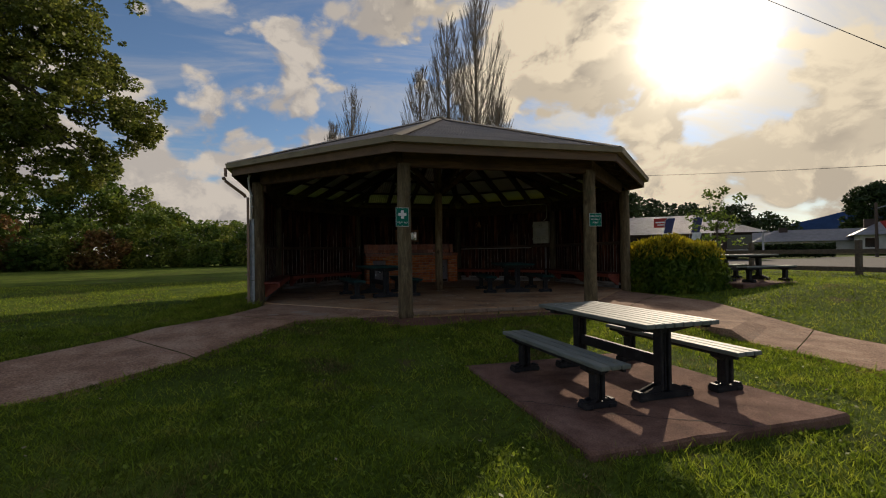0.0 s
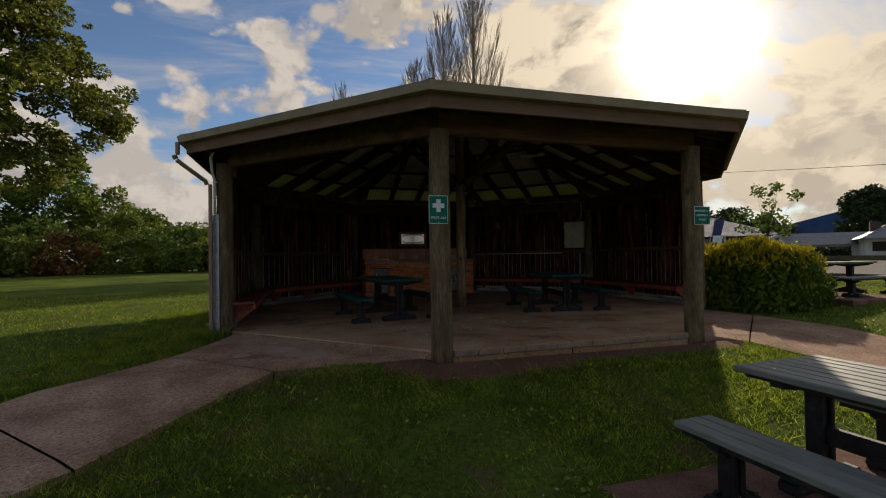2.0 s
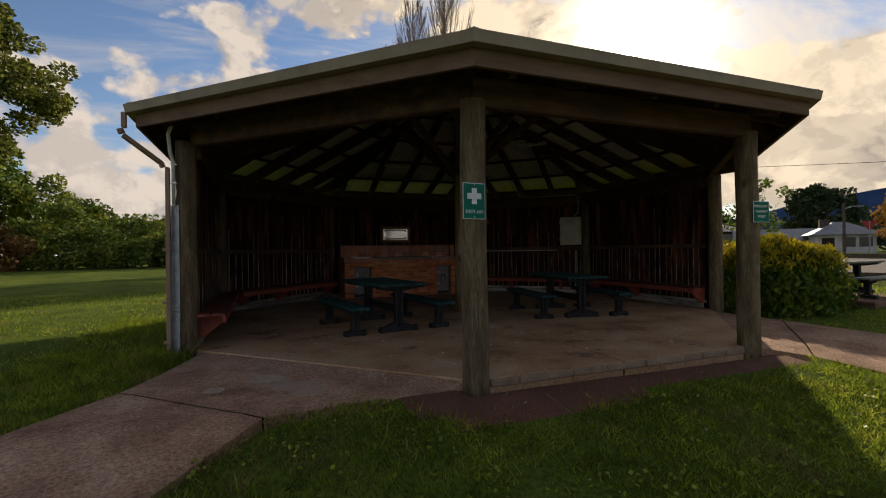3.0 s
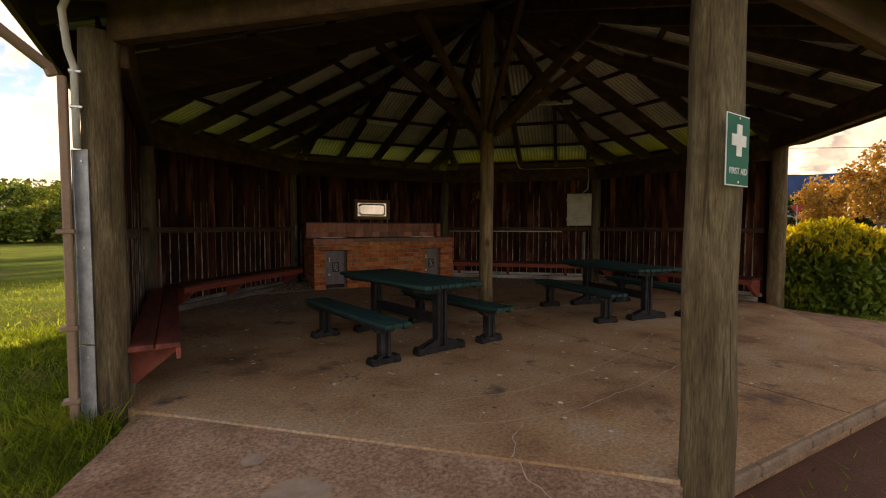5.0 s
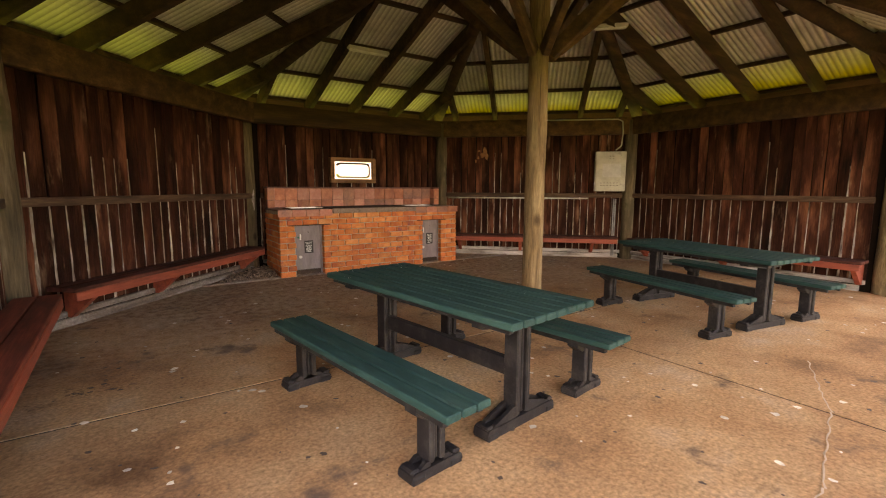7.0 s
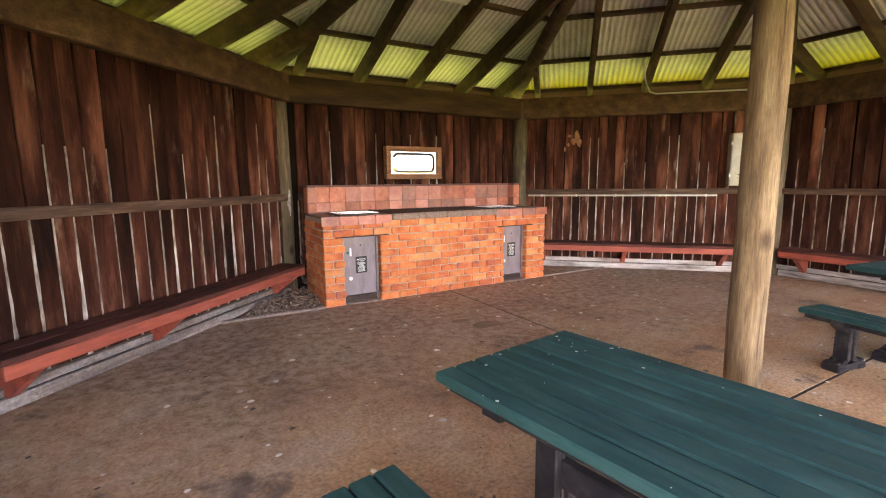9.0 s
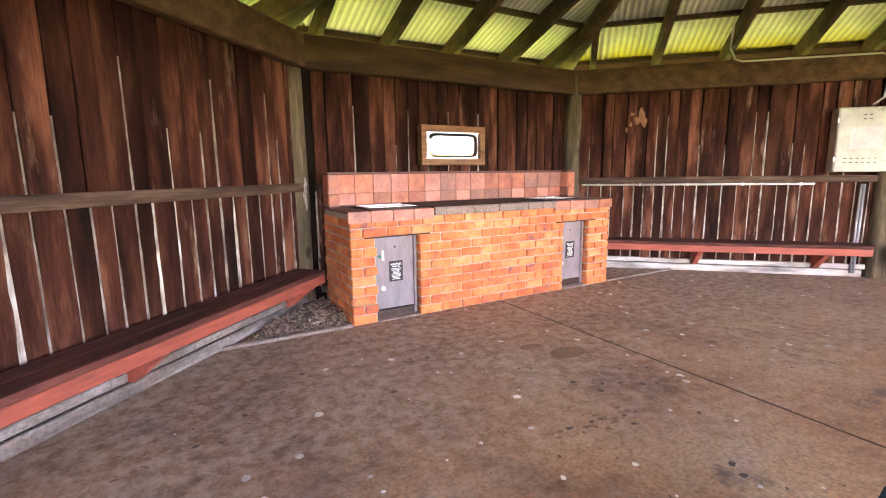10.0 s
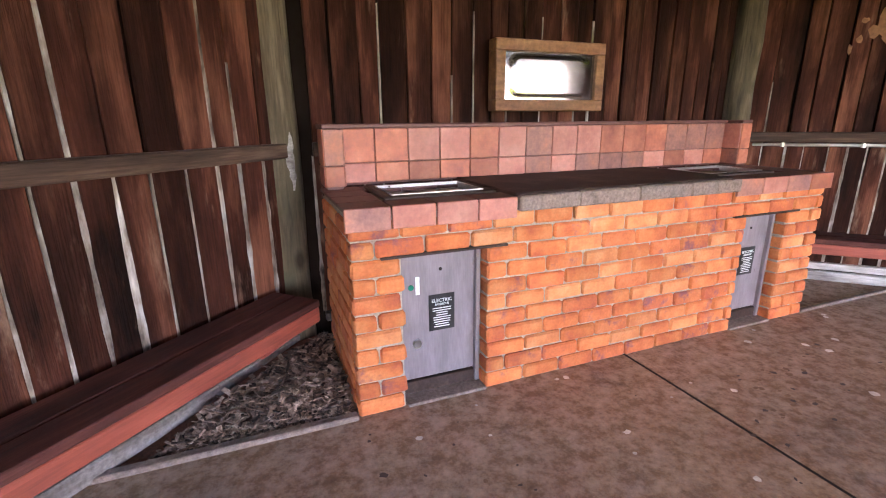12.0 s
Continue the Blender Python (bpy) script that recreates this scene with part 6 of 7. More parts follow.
def tree(name, base, blobs, per, leaf, mat, label, seed, trunk_r=0.3, fork=0.45, category="tree", group="", limbs=14, droop=0.0, up=0.3):
    rng = np.random.default_rng(seed)
    root = empty(name, T(*base), label, category, group)
    inv = T(-base[0], -base[1], -base[2])
    top = max(b_[2] for b_ in blobs)
    cx, cy = np.mean([b_[0] for b_ in blobs]), np.mean([b_[1] for b_ in blobs])
    b = Build()
    fz = base[2] + (top - base[2]) * fork
    mid = Vector((base[0] * 0.5 + cx * 0.5, base[1] * 0.5 + cy * 0.5, fz))
    b.tube([Vector(base) - Vector((0, 0, 0.3)), Vector(base).lerp(mid, 0.5) + Vector((0.1, 0, 0)), mid], [trunk_r * 1.2, trunk_r, trunk_r * 0.75], 10, wobble=0.05, seed=seed)
    pick = sorted(blobs, key=lambda q: -q[3])[:limbs]
    for q in pick:
        e = Vector(q[:3])
        m = mid.lerp(e, 0.5) + Vector((0, 0, -0.08 * (e - mid).length))
        b.tube([mid, m, e], [trunk_r * 0.28, trunk_r * 0.14, trunk_r * 0.04], 5)
    ob = part("trunk", b, M_BARK, root, smooth=True)
    ob.matrix_basis = inv
    ob = part("crown", leaves("crown", blob_points(rng, blobs, per), leaf, mat, seed, up, 1.6, droop), None, root)
    ob.matrix_basis = inv
    return root


def at(az, d, z=None, eye=(-0.21, 0.42)):
    """A place by bearing (degrees right of +y) and distance from the start of the walk."""
    x, y = eye[0] + d * math.sin(radians(az)), eye[1] + d * math.cos(radians(az))
    return (x, y, ground_z(x, y) if z is None else z)


def build_trees():
    rng = np.random.default_rng(5)
    # big spreading tree over the lawn
    bx, by, bz = at(-34, 41)
    blobs = []
    for az, el, n, spread in ((-27, 24, 16, 3.0), (-23.5, 22, 12, 2.2), (-24, 17, 14, 2.4), (-20.2, 14.5, 10, 1.7), (-18.0, 12.9, 6, 1.0), (-26, 12, 14, 2.6), (-23.0, 8.8, 8, 1.6), (-28.5, 8, 10, 2.0), (-30, 17, 22, 3.4), (-28.5, 13, 18, 2.6), (-29.5, 23, 20, 3.0), (-26, 20, 14, 2.4), (-22, 19, 6, 1.4), (-27.5, 28, 12, 2.6)):
        c = at(az, 40, 1.75 + 40 * math.tan(radians(el)))
        for _ in range(int(n * 2.6)):
            blobs.append((c[0] + rng.normal() * spread * 0.62, c[1] + rng.normal() * spread * 0.9, c[2] + rng.normal() * spread * 0.46, rng.uniform(0.3, 0.95)))
    tree("gum_tree", (bx, by, bz), blobs, 300, 0.17, M_GUM_LEAF, "tall spreading gum tree with a gappy dark green crown", 21, 0.5, 0.55, limbs=36, droop=0.5)
    # bank of shrubs behind the lawn
    sh = []
    for az in np.arange(-36, 10, 2.1):
        d = 54 + rng.uniform(-3, 3)
        h = {0: 4.4, 1: 5.2, 2: 3.9}[int(rng.integers(3))]
        if az < -21:
            h -= 0.6
        sh.append((az, d, h))
    for i, (az, d, h) in enumerate(sh):
        x, y, z = at(az, d)
        blobs = crown_blobs(rng, (x, y, z + h * 0.5), (2.4, 2.0, h * 0.5), 26, 0.55, 1.0, 0.5)
        blobs += [(x + rng.uniform(-2, 2), y - 1.5 + rng.uniform(-0.6, 0.6), z + rng.uniform(0.3, 1.2), 0.8) for _ in range(8)]
        red = i in (3, 7, 12)
        tree("shrub", (x, y, z), blobs, 150, 0.20, M_RED_LEAF if red and i != 12 else M_SHRUB, "large reddish-leaved shrub in the bank behind the lawn" if red and i != 12 else "large rounded green shrub in the bank behind the lawn",
             200 + i, 0.12, 0.3, "shrub", "shrubs behind the lawn", 6)
    # taller trees behind the shrubs
    for i, (az, d, top, w) in enumerate(((-27, 72, 10.0, 5), (-22.5, 68, 12.2, 4.6), (-19.5, 70, 9.6, 4.0), (-16.5, 76, 7.6, 4.0), (-13, 80, 6.6, 4.5), (-9, 84, 6.4, 4.5), (-31, 70, 12, 5))):
        x, y, z = at(az, d)
        blobs = crown_blobs(rng, (x, y, z + top * 0.62), (w, w * 0.8, top * 0.42), 60, 0.7, 1.3, 0.5)
        tree("background_tree", (x, y, z), blobs, 90, 0.28, M_SHRUB, "broad dark green tree behind the shrub bank", 300 + i, 0.3, 0.45, "tree", "trees behind the shrubs", 20)
    # far trees on the street side
    for i, (az, d, top, w) in enumerate(((38.2, 75, 8.6, 4), (40.2, 82, 8.2, 4), (42.3, 88, 8.8, 5), (45, 95, 8.0, 4.5), (47.8, 100, 9.2, 3.5), (50.2, 95, 6.4, 4.0), (36.6, 60, 7.6, 2.0), (66.5, 70, 6.0, 3.4), (63.0, 75, 4.5, 3.5), (69.0, 62, 7.5, 3.6))):
        x, y, z = at(az, d)
        blobs = crown_blobs(rng, (x, y, z + top * 0.58), (w, w, top * 0.42), 40, 0.7, 1.4, 0.5)
        tree("street_tree", (x, y, z), blobs, 60, 0.34, M_DARK_LEAF, "dark evergreen tree beyond the street", 400 + i, 0.3, 0.4, "tree", "trees beyond the street", 10)
    x, y, z = 95.4, 58.5, 1.0
    blobs = crown_blobs(rng, (x, y, 7.6), (5.7, 5.7, 5.4), 110, 0.9, 1.7, 0.7)
    tree("round_tree", (x, y, z), blobs, 70, 0.36, M_DARK_LEAF, "dense rounded dark green tree beside the road", 450, 0.35, 0.35)
    for i, (x, y, top, w) in enumerate(((37.5, 18.6, 6.6, 2.3), (39.5, 15.2, 7.6, 2.7), (46, 24.5, 5.6, 1.9))):
        z = 1.0
        blobs = crown_blobs(rng, (x, y, z + top * 0.55), (w, w, top * 0.36), 60, 0.45, 0.8, 0.4)
        tree("autumn_tree", (x, y, z), blobs, 190, 0.15, M_AUTUMN, "golden autumn tree with hanging foliage beside the road", 460 + i, 0.16, 0.35, "tree", "autumn trees", 18, droop=0.8, up=0.0)
    # sapling by the fence
    x, y, z = at(45.6, 21.5)
    blobs = [(x + rng.normal() * 0.42, y + rng.normal() * 0.42, z + rng.uniform(1.0, 3.3), rng.uniform(0.12, 0.26)) for _ in range(46)]
    tree("sapling", (x, y, z), blobs, 460, 0.085, M_SHRUB, "young sparse street tree behind the picnic table", 470, 0.035, 0.5, "tree", "", 40)


def poplar(az, d, top, seed, w, label):
    """A bare upright tree of many steep branches."""
    rnd = random.Random(seed)
    x, y, z = at(az, d)
    h = top - z
    root = empty("bare_poplar", T(x, y, z), label, "tree", "bare poplars")
    b = Build()
    b.tube([(rnd.uniform(-0.1, 0.1), rnd.uniform(-0.1, 0.1), h * t) for t in (0, 0.3, 0.6, 0.85, 1.0)], [0.42, 0.3, 0.17, 0.07, 0.02], 7)
    part("trunk", b, M_TWIG, root)
    tw = Build()
    for i in range(190):
        f = rnd.uniform(0.12, 0.95)
        a = rnd.uniform(0, 2 * math.pi)
        ln = h * (0.30 * (1 - f) + 0.06) * rnd.uniform(0.7, 1.2)
        outw = w * (0.35 + 0.65 * math.sin(math.pi * min(1, f + 0.12))) * rnd.uniform(0.35, 1.0)
        p0 = Vector((0, 0, h * f))
        p2 = Vector((math.cos(a) * outw, math.sin(a) * outw, h * f + ln))
        p1 = p0.lerp(p2, 0.4) + Vector((math.cos(a), math.sin(a), 0)) * outw * 0.28
        if p2.z > h * 1.02:
            continue
        tw.tube([p0, p1, p2], [0.045 * (1 - f) + 0.016, 0.028 * (1 - f) + 0.012, 0.008], 4, caps=False)
        for j in range(11):
            t = rnd.uniform(0.25, 1.0)
            q0 = p1.lerp(p2, t)
            aa = a + rnd.uniform(-1.6, 1.6)
            l2 = ln * rnd.uniform(0.15, 0.35)
            q1 = q0 + Vector((math.cos(aa) * l2 * 0.35, math.sin(aa) * l2 * 0.35, l2))
            tw.tube([q0, q1], [0.014, 0.008], 3, caps=False)
    tagged(part("branch_spray", tw, M_TWIG, root, "fine bare grey branches"), kind="stuff")


def build_bush():
    rng = np.random.default_rng(9)
    cx, cy, z = 9.0, 10.95, ground_z(9.0, 10.95) - 0.03
    root = empty("golden_bush", T(cx, cy, z), "dense golden-green clipped conifer bush beside the pavilion", "bush")
    inv = T(-cx, -cy, -z)

    def shell(n, r0, r1, zlo):
        p = rng.normal(size=(n, 3))
        p[:, 2] = np.abs(p[:, 2])
        p /= np.linalg.norm(p, axis=1)[:, None]
        rr = rng.uniform(r0, r1, n)
        lump = np.array([1 + 0.10 * noise.noise(Vector(q) * 2.3) + 0.05 * noise.noise(Vector(q) * 6.0) for q in p])
        sq = 1.0 / np.maximum(np.abs(p).max(axis=1), 0.75) ** 0.6
        q = p * (rr * lump * sq)[:, None] * np.array((1.25, 1.15, 1.32))
        q += np.array((cx, cy, z + 0.06))
        return q[q[:, 2] > z + zlo]
    ob = part("foliage", leaves("foliage", shell(26000, 0.6, 1.0, 0.02), 0.05, M_BUSH_GREEN, 1, 1.2, 2.6), None, root)
    ob.matrix_basis = inv
    g = shell(15000, 0.93, 1.06, 0.75)
    keep = rng.uniform(size=len(g)) < np.clip((g[:, 2] - z - 0.85) / 0.45, 0, 1)
    ob = part("golden_growth", leaves("golden_growth", g[keep], 0.042, M_BUSH_GOLD, 2, 1.6, 3.0), None, root, "bright golden shoot tips")
    ob.matrix_basis = inv


def build_street():
    # road behind the fence, kerb
    b = Build()
    pts = [(19.0, -40), (34, -40), (36, 10), (52, 22), (120, 60), (118, 70), (60, 45), (30, 30), (22, 26), (19.0, 14)]
    n = len(pts)
    b.add([(x, y, 0.93) for x, y in pts], [tuple(range(n))])
    tagged(new("road", b.mesh("road", M_ASPHALT)), "pale worn asphalt road and parking area", "road", kind="structure")
    # post and rail fence
    f0 = Vector((16.1, 11.0))
    f1 = Vector((15.8, 14.45))
    step = f1 - f0
    root = empty("fence", T(f0.x, f0.y, 0.85), "weathered timber post-and-rail fence along the road", "fence")
    for i in range(-7, 6):
        p = step * i
        b = Build()
        b.box(T(p.x, p.y, 0.52), 0.15, 0.15, 1.25, 0.015)
        part("post", b, M_FENCE, root)
        for z in (0.30, 0.86):
            b = Build()
            beam_between(b, (p.x - 0.05, p.y, z), (p.x + step.x - 0.05, p.y + step.y - 0.01, z), 0.05, 0.15, 0.008)
            part("rail", b, M_FENCE, root)
    # low shop with a hipped tile roof
    sx, sy, sz = at(40.5, 44, 1.1)
    m = T(sx, sy, sz) @ RZ(radians(-40.5))
    root = empty("shop", m, "low shop with pale tiled roof and shaded verandah", "shop")
    b = Build()
    b.box(T(0, 3.2, 1.2), 13.0, 6, 2.4, 0.02)
    part("wall", b, M_BRICK_WALL, root)
    b = Build()
    b.add([(-7.4, -1.4, 2.0), (7.4, -1.4, 2.0), (7.4, 7, 2.3), (-7.4, 7, 2.3), (-3.0, 2.8, 3.75), (3.0, 2.8, 3.75)], [(0, 1, 5, 4), (1, 2, 5), (2, 3, 4, 5), (3, 0, 4), (0, 3, 2, 1)])
    part("roof", b, M_ROOF_TILE, root)
    for x in (-5.5, -2.6, 0.2, 3.0, 5.6):
        b = Build()
        b.box(T(x, 0.17, 1.25), 1.7, 0.05, 1.2, 0.01)
        w = part("window", b, M_GLASS_DARK, root)
        b = Build()
        b.box(T(x, 0.15, 0.61), 1.8, 0.09, 0.08)
        part("sill", b, M_PALE_WALL, w)
    for x in (-7.0, -3.5, 0, 3.5, 7.0):
        b = Build()
        b.box(T(x, -1.2, 1.0), 0.12, 0.12, 2.0, 0.01)
        part("verandah_post", b, M_PALE_WALL, root)
    # hanging red sign and feather banners before the shop
    x, y, z = at(40.3, 40, 1.0)
    root = empty("shop_sign", T(x, y, z) @ RZ(radians(-40)), "red hanging shop sign on a pole", "sign")
    b = Build()
    b.box(T(0, 0, 2.9), 0.95, 0.06, 0.72, 0.01)
    part("panel", b, M_RED, root)
    b = Build()
    b.box(T(0, -0.04, 2.95), 0.7, 0.01, 0.10)
    b.box(T(0, -0.04, 2.75), 0.5, 0.01, 0.07)
    part("print", b, M_WHITE, root)
    b = Build()
    b.tube([(0.5, 0, -0.2), (0.5, 0, 3.2)], 0.04, 8)
    part("pole", b, M_GALV, root)
    for az in (41.0, 43.7):
        x, y, z = at(az, 34, 1.0)
        root = empty("feather_banner", T(x, y, z) @ RZ(radians(-42)) @ Matrix.Scale(1.3, 4), "tall red white and navy feather banner on a pole", "banner", "feather banners")
        b = Build()
        b.tube([(-0.28, 0, 0), (-0.26, 0, 1.2), (-0.1, 0, 2.1), (0.22, 0, 2.35)], 0.015, 6)
        part("pole", b, M_GALV, root)
        for z0, z1, mt in ((0.45, 0.95, M_RED), (0.95, 1.45, M_WHITE), (1.45, 2.2, M_NAVY)):
            b = Build()
            lean0, lean1 = 0.06 * z0, 0.09 * z1
            b.prism([(-0.26 + lean0, z0), (0.1 + lean0, z0), (0.16 + lean1, z1), (-0.24 + lean1, z1)], -0.006, 0.006, Matrix(((1, 0, 0, 0), (0, 0, -1, 0), (0, 1, 0, 0), (0, 0, 0, 1))))
            part("cloth", b, mt, root)
    # long white house with a grey roof
    for az, d, w, h, mt, name_, lab in ((54.5, 72, 13, 1.5, M_PALE_WALL, "house", "low white weatherboard house with a grey iron roof"), (49.2, 85, 9, 1.7, M_PALE_WALL, "house", "pale cottage with a dull grey roof beyond the street"),
                                         (59.2, 68, 5, 2.0, M_PALE_WALL, "house", "small white house beside the round tree")):
        x, y, z = at(az, d, 1.15)
        root = empty(name_, T(x, y, z) @ RZ(radians(-az + 8)), lab, "house", "houses beyond the street")
        b = Build()
        b.box(T(0, 3, h / 2), w, 6, h, 0.02)
        part("wall", b, mt, root)
        b = Build()
        e = w / 2 + 0.6
        b.add([(-e, -0.6, h), (e, -0.6, h), (e, 6.6, h), (-e, 6.6, h), (-e + 2.6, 3, h + 1.5), (e - 2.6, 3, h + 1.5)], [(0, 1, 5, 4), (1, 2, 5), (2, 3, 4, 5), (3, 0, 4), (0, 3, 2, 1)])
        roof = part("roof", b, M_GREY_ROOF, root)
        b = Build()
        b.box(T(-w * 0.28, 2.6, h + 1.3), 0.9, 0.7, 1.0, 0.02)
        part("chimney", b, M_BRICK_WALL, roof)
        for q in (-0.3, 0.05, 0.33):
            b = Build()
            b.box(T(q * w, -0.01, h * 0.58), 1.1, 0.06, h * 0.5, 0.01)
            part("window", b, M_GLASS_DARK, root)
    # clipped hedge in front of the house
    rng = np.random.default_rng(31)
    x, y, z = at(50.3, 52, 1.0)
    root = empty("hedge", T(x, y, z) @ RZ(radians(-50)), "long clipped dark green hedge along the street", "hedge")
    p = rng.uniform(-1, 1, size=(6000, 3)) * np.array((4.6, 0.6, 0.55)) + np.array((0, 0, 0.6))
    part("foliage", leaves("foliage", p, 0.2, M_DARK_LEAF, 5), None, root)
    # street furniture
    x, y, z = at(59.0, 44, 1.0)
    root = empty("give_way_sign", T(x, y, z) @ RZ(radians(-60)), "red and white triangular road sign on a grey pole", "road sign")
    b = Build()
    b.tube([(0, 0, -0.2), (0, 0, 2.6)], 0.035, 8)
    part("pole", b, M_GALV, root)
    b = Build()
    b.prism([(-0.42, 2.6), (0.42, 2.6), (0, 1.88)][::-1], -0.01, 0.01, Matrix(((1, 0, 0, 0), (0, 0, -1, 0), (0, 1, 0, 0), (0, 0, 0, 1))))
    part("plate", b, M_RED, root)
    b = Build()
    b.prism([(-0.24, 2.51), (0.24, 2.51), (0, 2.08)][::-1], -0.02, -0.012, Matrix(((1, 0, 0, 0), (0, 0, -1, 0), (0, 1, 0, 0), (0, 0, 0, 1))))
    part("plate_field", b, M_WHITE, root)
    x, y, z = 52.0, 33.0, 1.0
    root = empty("power_pole", T(x - 6, y - 4, z), "grey timber power pole with a street light arm", "power pole")
    b = Build()
    b.tube([(0, 0, -0.3), (0, 0, 4.6)], [0.13, 0.10], 10)
    part("pole", b, M_BARK, root)
    b = Build()
    b.tube([(0, 0, 4.1), (0.5, -0.4, 4.3), (1.1, -0.9, 4.3)], 0.04, 6)
    part("arm", b, M_GALV, root)
    # parked car on the far road
    x, y, z = 47.0, 24.0, 0.95
    root = empty("car", T(x, y, z) @ RZ(radians(25)), "dark hatchback car on the far road", "car")
    b = Build()
    b.prism([(-2.0, 0.25), (2.0, 0.25), (2.05, 0.62), (1.9, 0.85), (1.0, 0.95), (0.45, 1.42), (-1.2, 1.45), (-1.95, 0.95), (-2.05, 0.6)], -0.85, 0.85, Matrix(((1, 0, 0, 0), (0, 0, -1, 0), (0, 1, 0, 0), (0, 0, 0, 1))))
    part("body", b, M_CAR, root)
    for s in (-1, 1):
        b = Build()
        b.prism([(-1.5, 0.98), (0.85, 0.98), (0.4, 1.36), (-1.1, 1.38)], -0.005, 0.005, T(0, s * 0.856, 0) @ Matrix(((1, 0, 0, 0), (0, 0, -1, 0), (0, 1, 0, 0), (0, 0, 0, 1))))
        part("side_window", b, M_GLASS_DARK, root)
        b = Build()
        b.box(T(2.04, s * 0.6, 0.7), 0.06, 0.3, 0.14, 0.02)
        part("headlight", b, M_WHITE, root)
        for xx in (-1.25, 1.3):
            b = Build()
            b.tube([(xx, s * 0.72, 0.3), (xx, s * 0.9, 0.3)], 0.31, 16)
            w = part("wheel", b, M_BLACK, root)
            b = Build()
            b.tube([(xx, s * 0.9, 0.3), (xx, s * 0.91, 0.3)], 0.19, 12)
            part("rim", b, M_STEEL, w)
    # cables overhead
    for name_, p, q, sag in (("cable", (19.1, 16.3, 12.8), (15.2, 9.7, 7.4), 0.0), ("cable", (25.1, 31.4, 7.7), (25.5, 15.9, 5.6), 0.15)):
        p, q = Vector(p), Vector(q)
        d = q - p
        b = Build()
        pts = []
        for i in range(25):
            t = -1.2 + 3.4 * i / 24
            pts.append(p + d * t + Vector((0, 0, -sag * 4 * t * (1 - t) * 0.3)))
        b.tube(pts, 0.013, 5)
        thing("overhead_cable", b, M_WIRE, "thin black overhead power cable crossing the sky", "cable", group="overhead cables")
    # far hill
    b = Build()
    n = 60
    for i in range(n + 1):
        az = 36 + 60 * i / n
        h = 60 + 110 * smooth_lerp((az - 46) / 20) * (1 - 0.35 * smooth_lerp((az - 74) / 20)) + 10 * noise.noise(Vector((az * 0.25, 0, 0)))
        x, y, _ = at(az, 1900, 0)
        b.v += [(x, y, -20), (x * 0.97, y * 0.97, h * 0.55), (x, y, h)]
    for i in range(n):
        q = 3 * i
        b.f += [(q, q + 3, q + 4, q + 1), (q + 1, q + 4, q + 5, q + 2)]
        b.mi += [0, 0]
    tagged(new("backdrop_hill", b.mesh("backdrop_hill", M_HILL, True)), "forested range on the horizon, with the blue of haze in its colour", "hill", kind="structure")


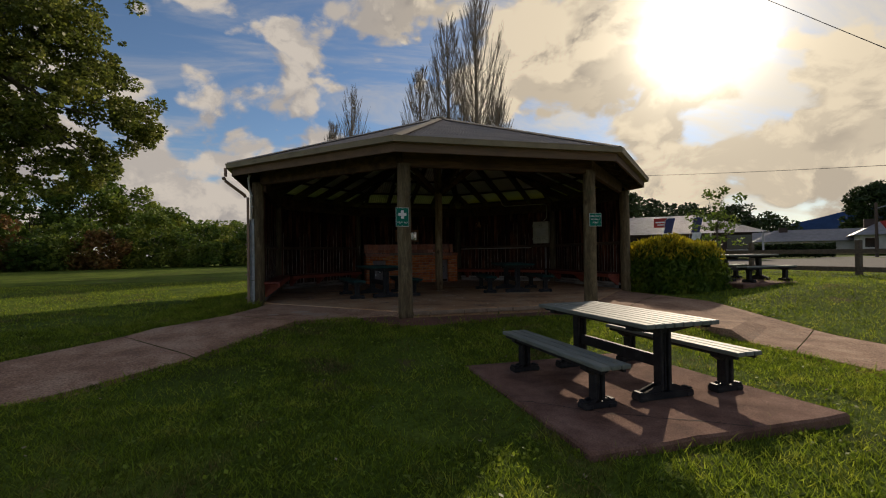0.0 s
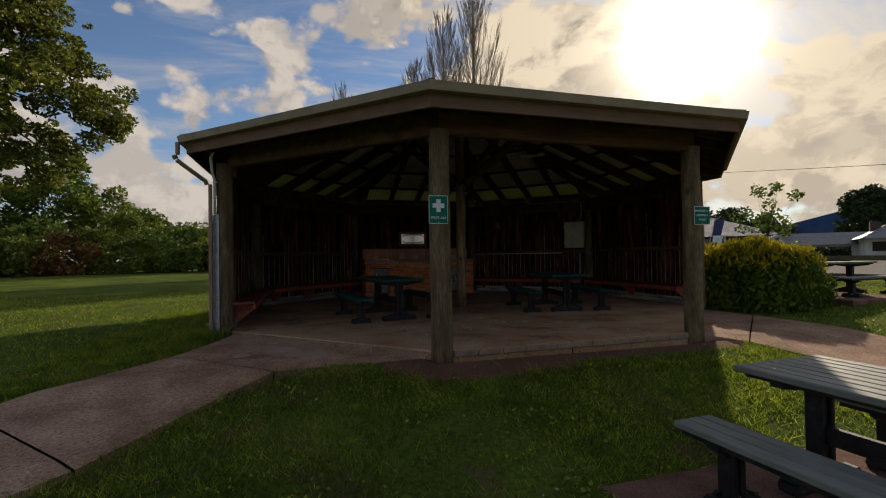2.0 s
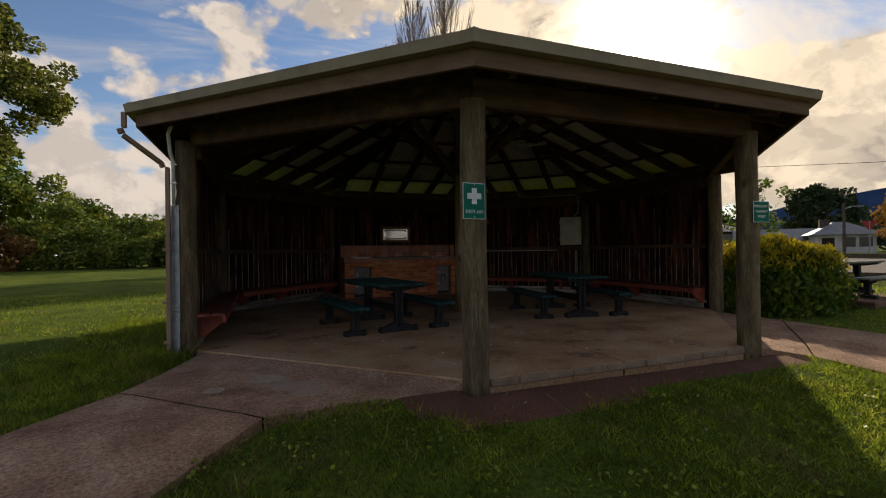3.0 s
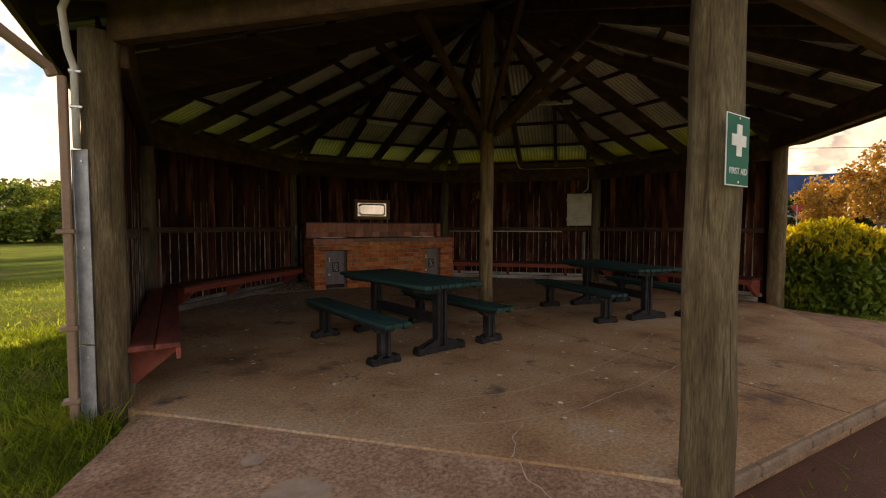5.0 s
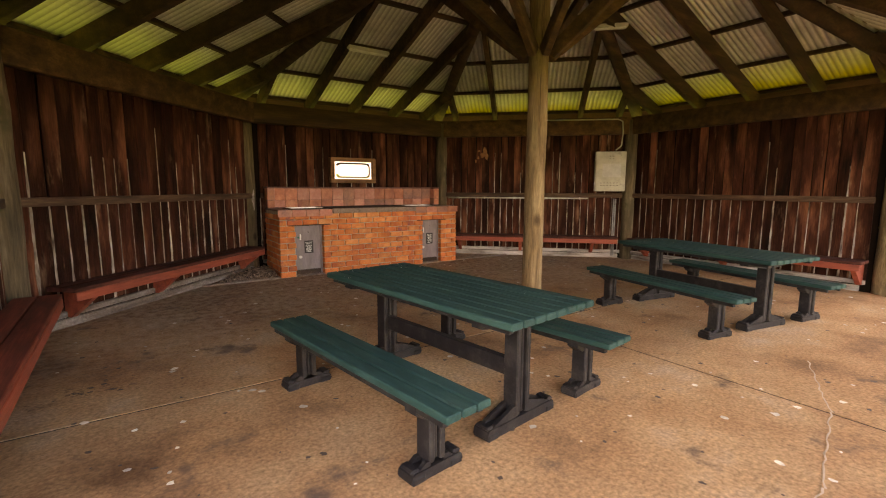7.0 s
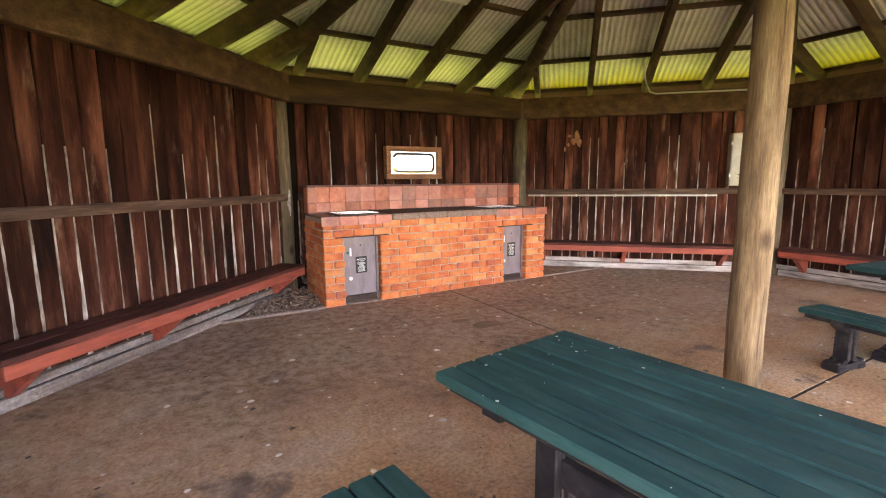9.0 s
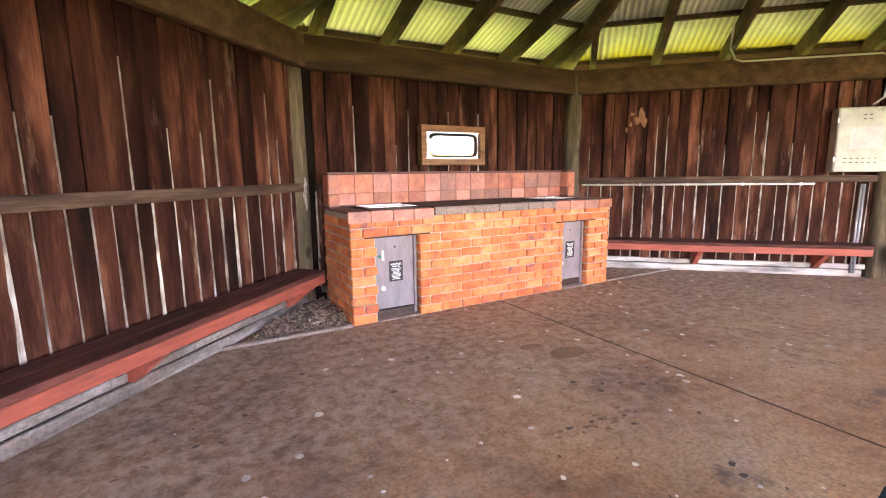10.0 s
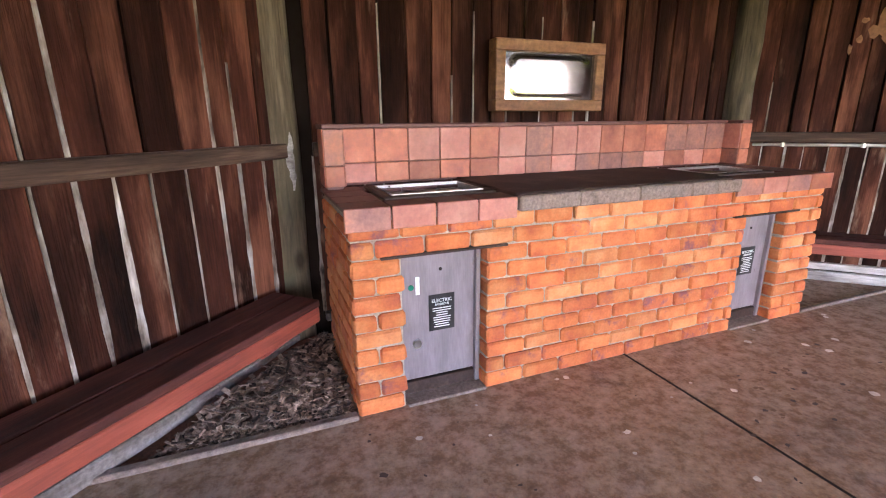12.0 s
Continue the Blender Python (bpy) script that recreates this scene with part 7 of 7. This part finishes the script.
def build_grass():
    """Short lawn blades, thick near the walk and thin further off."""
    rng = np.random.default_rng(17)

    def scatter(n, x0, x1, y0, y1):
        return np.stack([rng.uniform(x0, x1, n), rng.uniform(y0, y1, n)], 1)
    pts = np.concatenate([scatter(150000, -5, 6.2, 2.2, 8.8), scatter(60000, -9, 14, 0.5, 12), scatter(45000, -16, -1.2, 7, 22), scatter(40000, 5.5, 19, 2, 16), scatter(26000, -3.2, -1.2, 8.5, 15)])
    keep, zs, hs = [], [], []
    for i, (x, y) in enumerate(pts):
        if in_strip(LEFT_PATH, x, y) or in_strip(RIGHT_PATH, x, y) or in_poly(PAD, x, y) or side_distance(x, y) < 0.17 or x > 15.5 and y > 40:
            continue
        if in_dirt(x, y) and rng.uniform() > 0.03:
            continue
        bare = noise.noise(Vector((x * 0.6, y * 0.6, 5.0)))
        if bare > 0.28 and rng.uniform() < 0.7:
            continue
        tall = 1.0 + 2.6 * math.exp(-max(0, side_distance(x, y)) * 1.4) * (1 if x < -1.3 else 0.15) + 0.6 * max(0.0, noise.noise(Vector((x * 1.7, y * 1.7, 9.0))))
        keep.append(i)
        zs.append(ground_z(x, y))
        hs.append(tall)
    p = pts[keep]
    n = len(p)
    h = np.array(hs) * rng.uniform(0.018, 0.060, n) * np.where(rng.uniform(size=n) < 0.06, 1.9, 1.0)
    a = rng.uniform(0, 2 * math.pi, n)
    w = rng.uniform(0.006, 0.014, n) * (1 + 0.4 * (np.hypot(p[:, 0], p[:, 1] - 4) > 7))
    lean = rng.normal(0, 0.75, (n, 2)) * h[:, None]
    v = np.empty((n, 3, 3))
    v[:, 0, :2] = p + np.stack([np.cos(a), np.sin(a)], 1) * w[:, None] / 2
    v[:, 1, :2] = p - np.stack([np.cos(a), np.sin(a)], 1) * w[:, None] / 2
    v[:, 2, :2] = p + lean
    z = np.array(zs)
    v[:, 0, 2] = v[:, 1, 2] = z - 0.004
    v[:, 2, 2] = z + h
    me = bpy.data.meshes.new("grass")
    me.vertices.add(n * 3)
    me.vertices.foreach_set("co", v.ravel())
    me.loops.add(n * 3)
    me.loops.foreach_set("vertex_index", np.arange(n * 3))
    me.polygons.add(n)
    me.polygons.foreach_set("loop_start", np.arange(n) * 3)
    me.materials.append(M_GRASS)
    me.update(calc_edges=True)
    tagged(new("grass", me), "short patchy green lawn grass with weeds", "grass", kind="stuff")
    # low broad-leaved weeds in clumps
    spots = []
    for x, y in scatter(5200, -9, 9, 1.6, 9.5):
        if in_strip(LEFT_PATH, x, y) or in_strip(RIGHT_PATH, x, y) or in_poly(PAD, x, y) or side_distance(x, y) < 0.3 or in_dirt(x, y):
            continue
        if noise.noise(Vector((x * 0.8, y * 0.8, 2.0))) > -0.05:
            for _ in range(5):
                spots.append((x + rng.normal() * 0.035, y + rng.normal() * 0.035, ground_z(x, y) + rng.uniform(0.015, 0.045)))
    tagged(new("lawn_weeds", leaves("lawn_weeds", spots, 0.026, M_WEED, 63, 0.15, 1.3)), "low broad-leaved weeds growing through the lawn", "weeds", kind="stuff")
    # pale petals and dry leaves lying on the lawn
    b = Build()
    rnd = random.Random(44)
    for _ in range(160):
        x, y = rnd.uniform(-6, 6), rnd.uniform(2, 9)
        if side_distance(x, y) < 0.3 or in_poly(PAD, x, y):
            continue
        s = rnd.uniform(0.012, 0.03)
        b.box(T(x, y, ground_z(x, y) + 0.03) @ Euler((rnd.uniform(-0.5, 0.5), rnd.uniform(-0.5, 0.5), rnd.uniform(0, 6))).to_matrix().to_4x4(), s, s * 0.6, 0.003)
    thing("fallen_leaves", b, M_CRACK, "small pale fallen leaves scattered on the lawn", "fallen leaves", kind="stuff")


build_trees()
poplar(15.9, 46, 25.0, 71, 3.0, "tall bare grey poplar behind the pavilion roof")
poplar(19.4, 46, 29.0, 72, 3.3, "tall bare grey poplar behind the pavilion roof")
poplar(12.4, 47, 20.5, 73, 2.4, "smaller bare poplar behind the pavilion roof")
poplar(22.0, 47, 17.5, 74, 2.3, "smaller bare poplar behind the pavilion roof")
poplar(4.0, 62, 23.5, 75, 3.0, "distant bare poplar behind the pavilion")
poplar(1.9, 64, 19.5, 76, 2.4, "distant bare poplar behind the pavilion")
build_bush()
build_street()
build_grass()
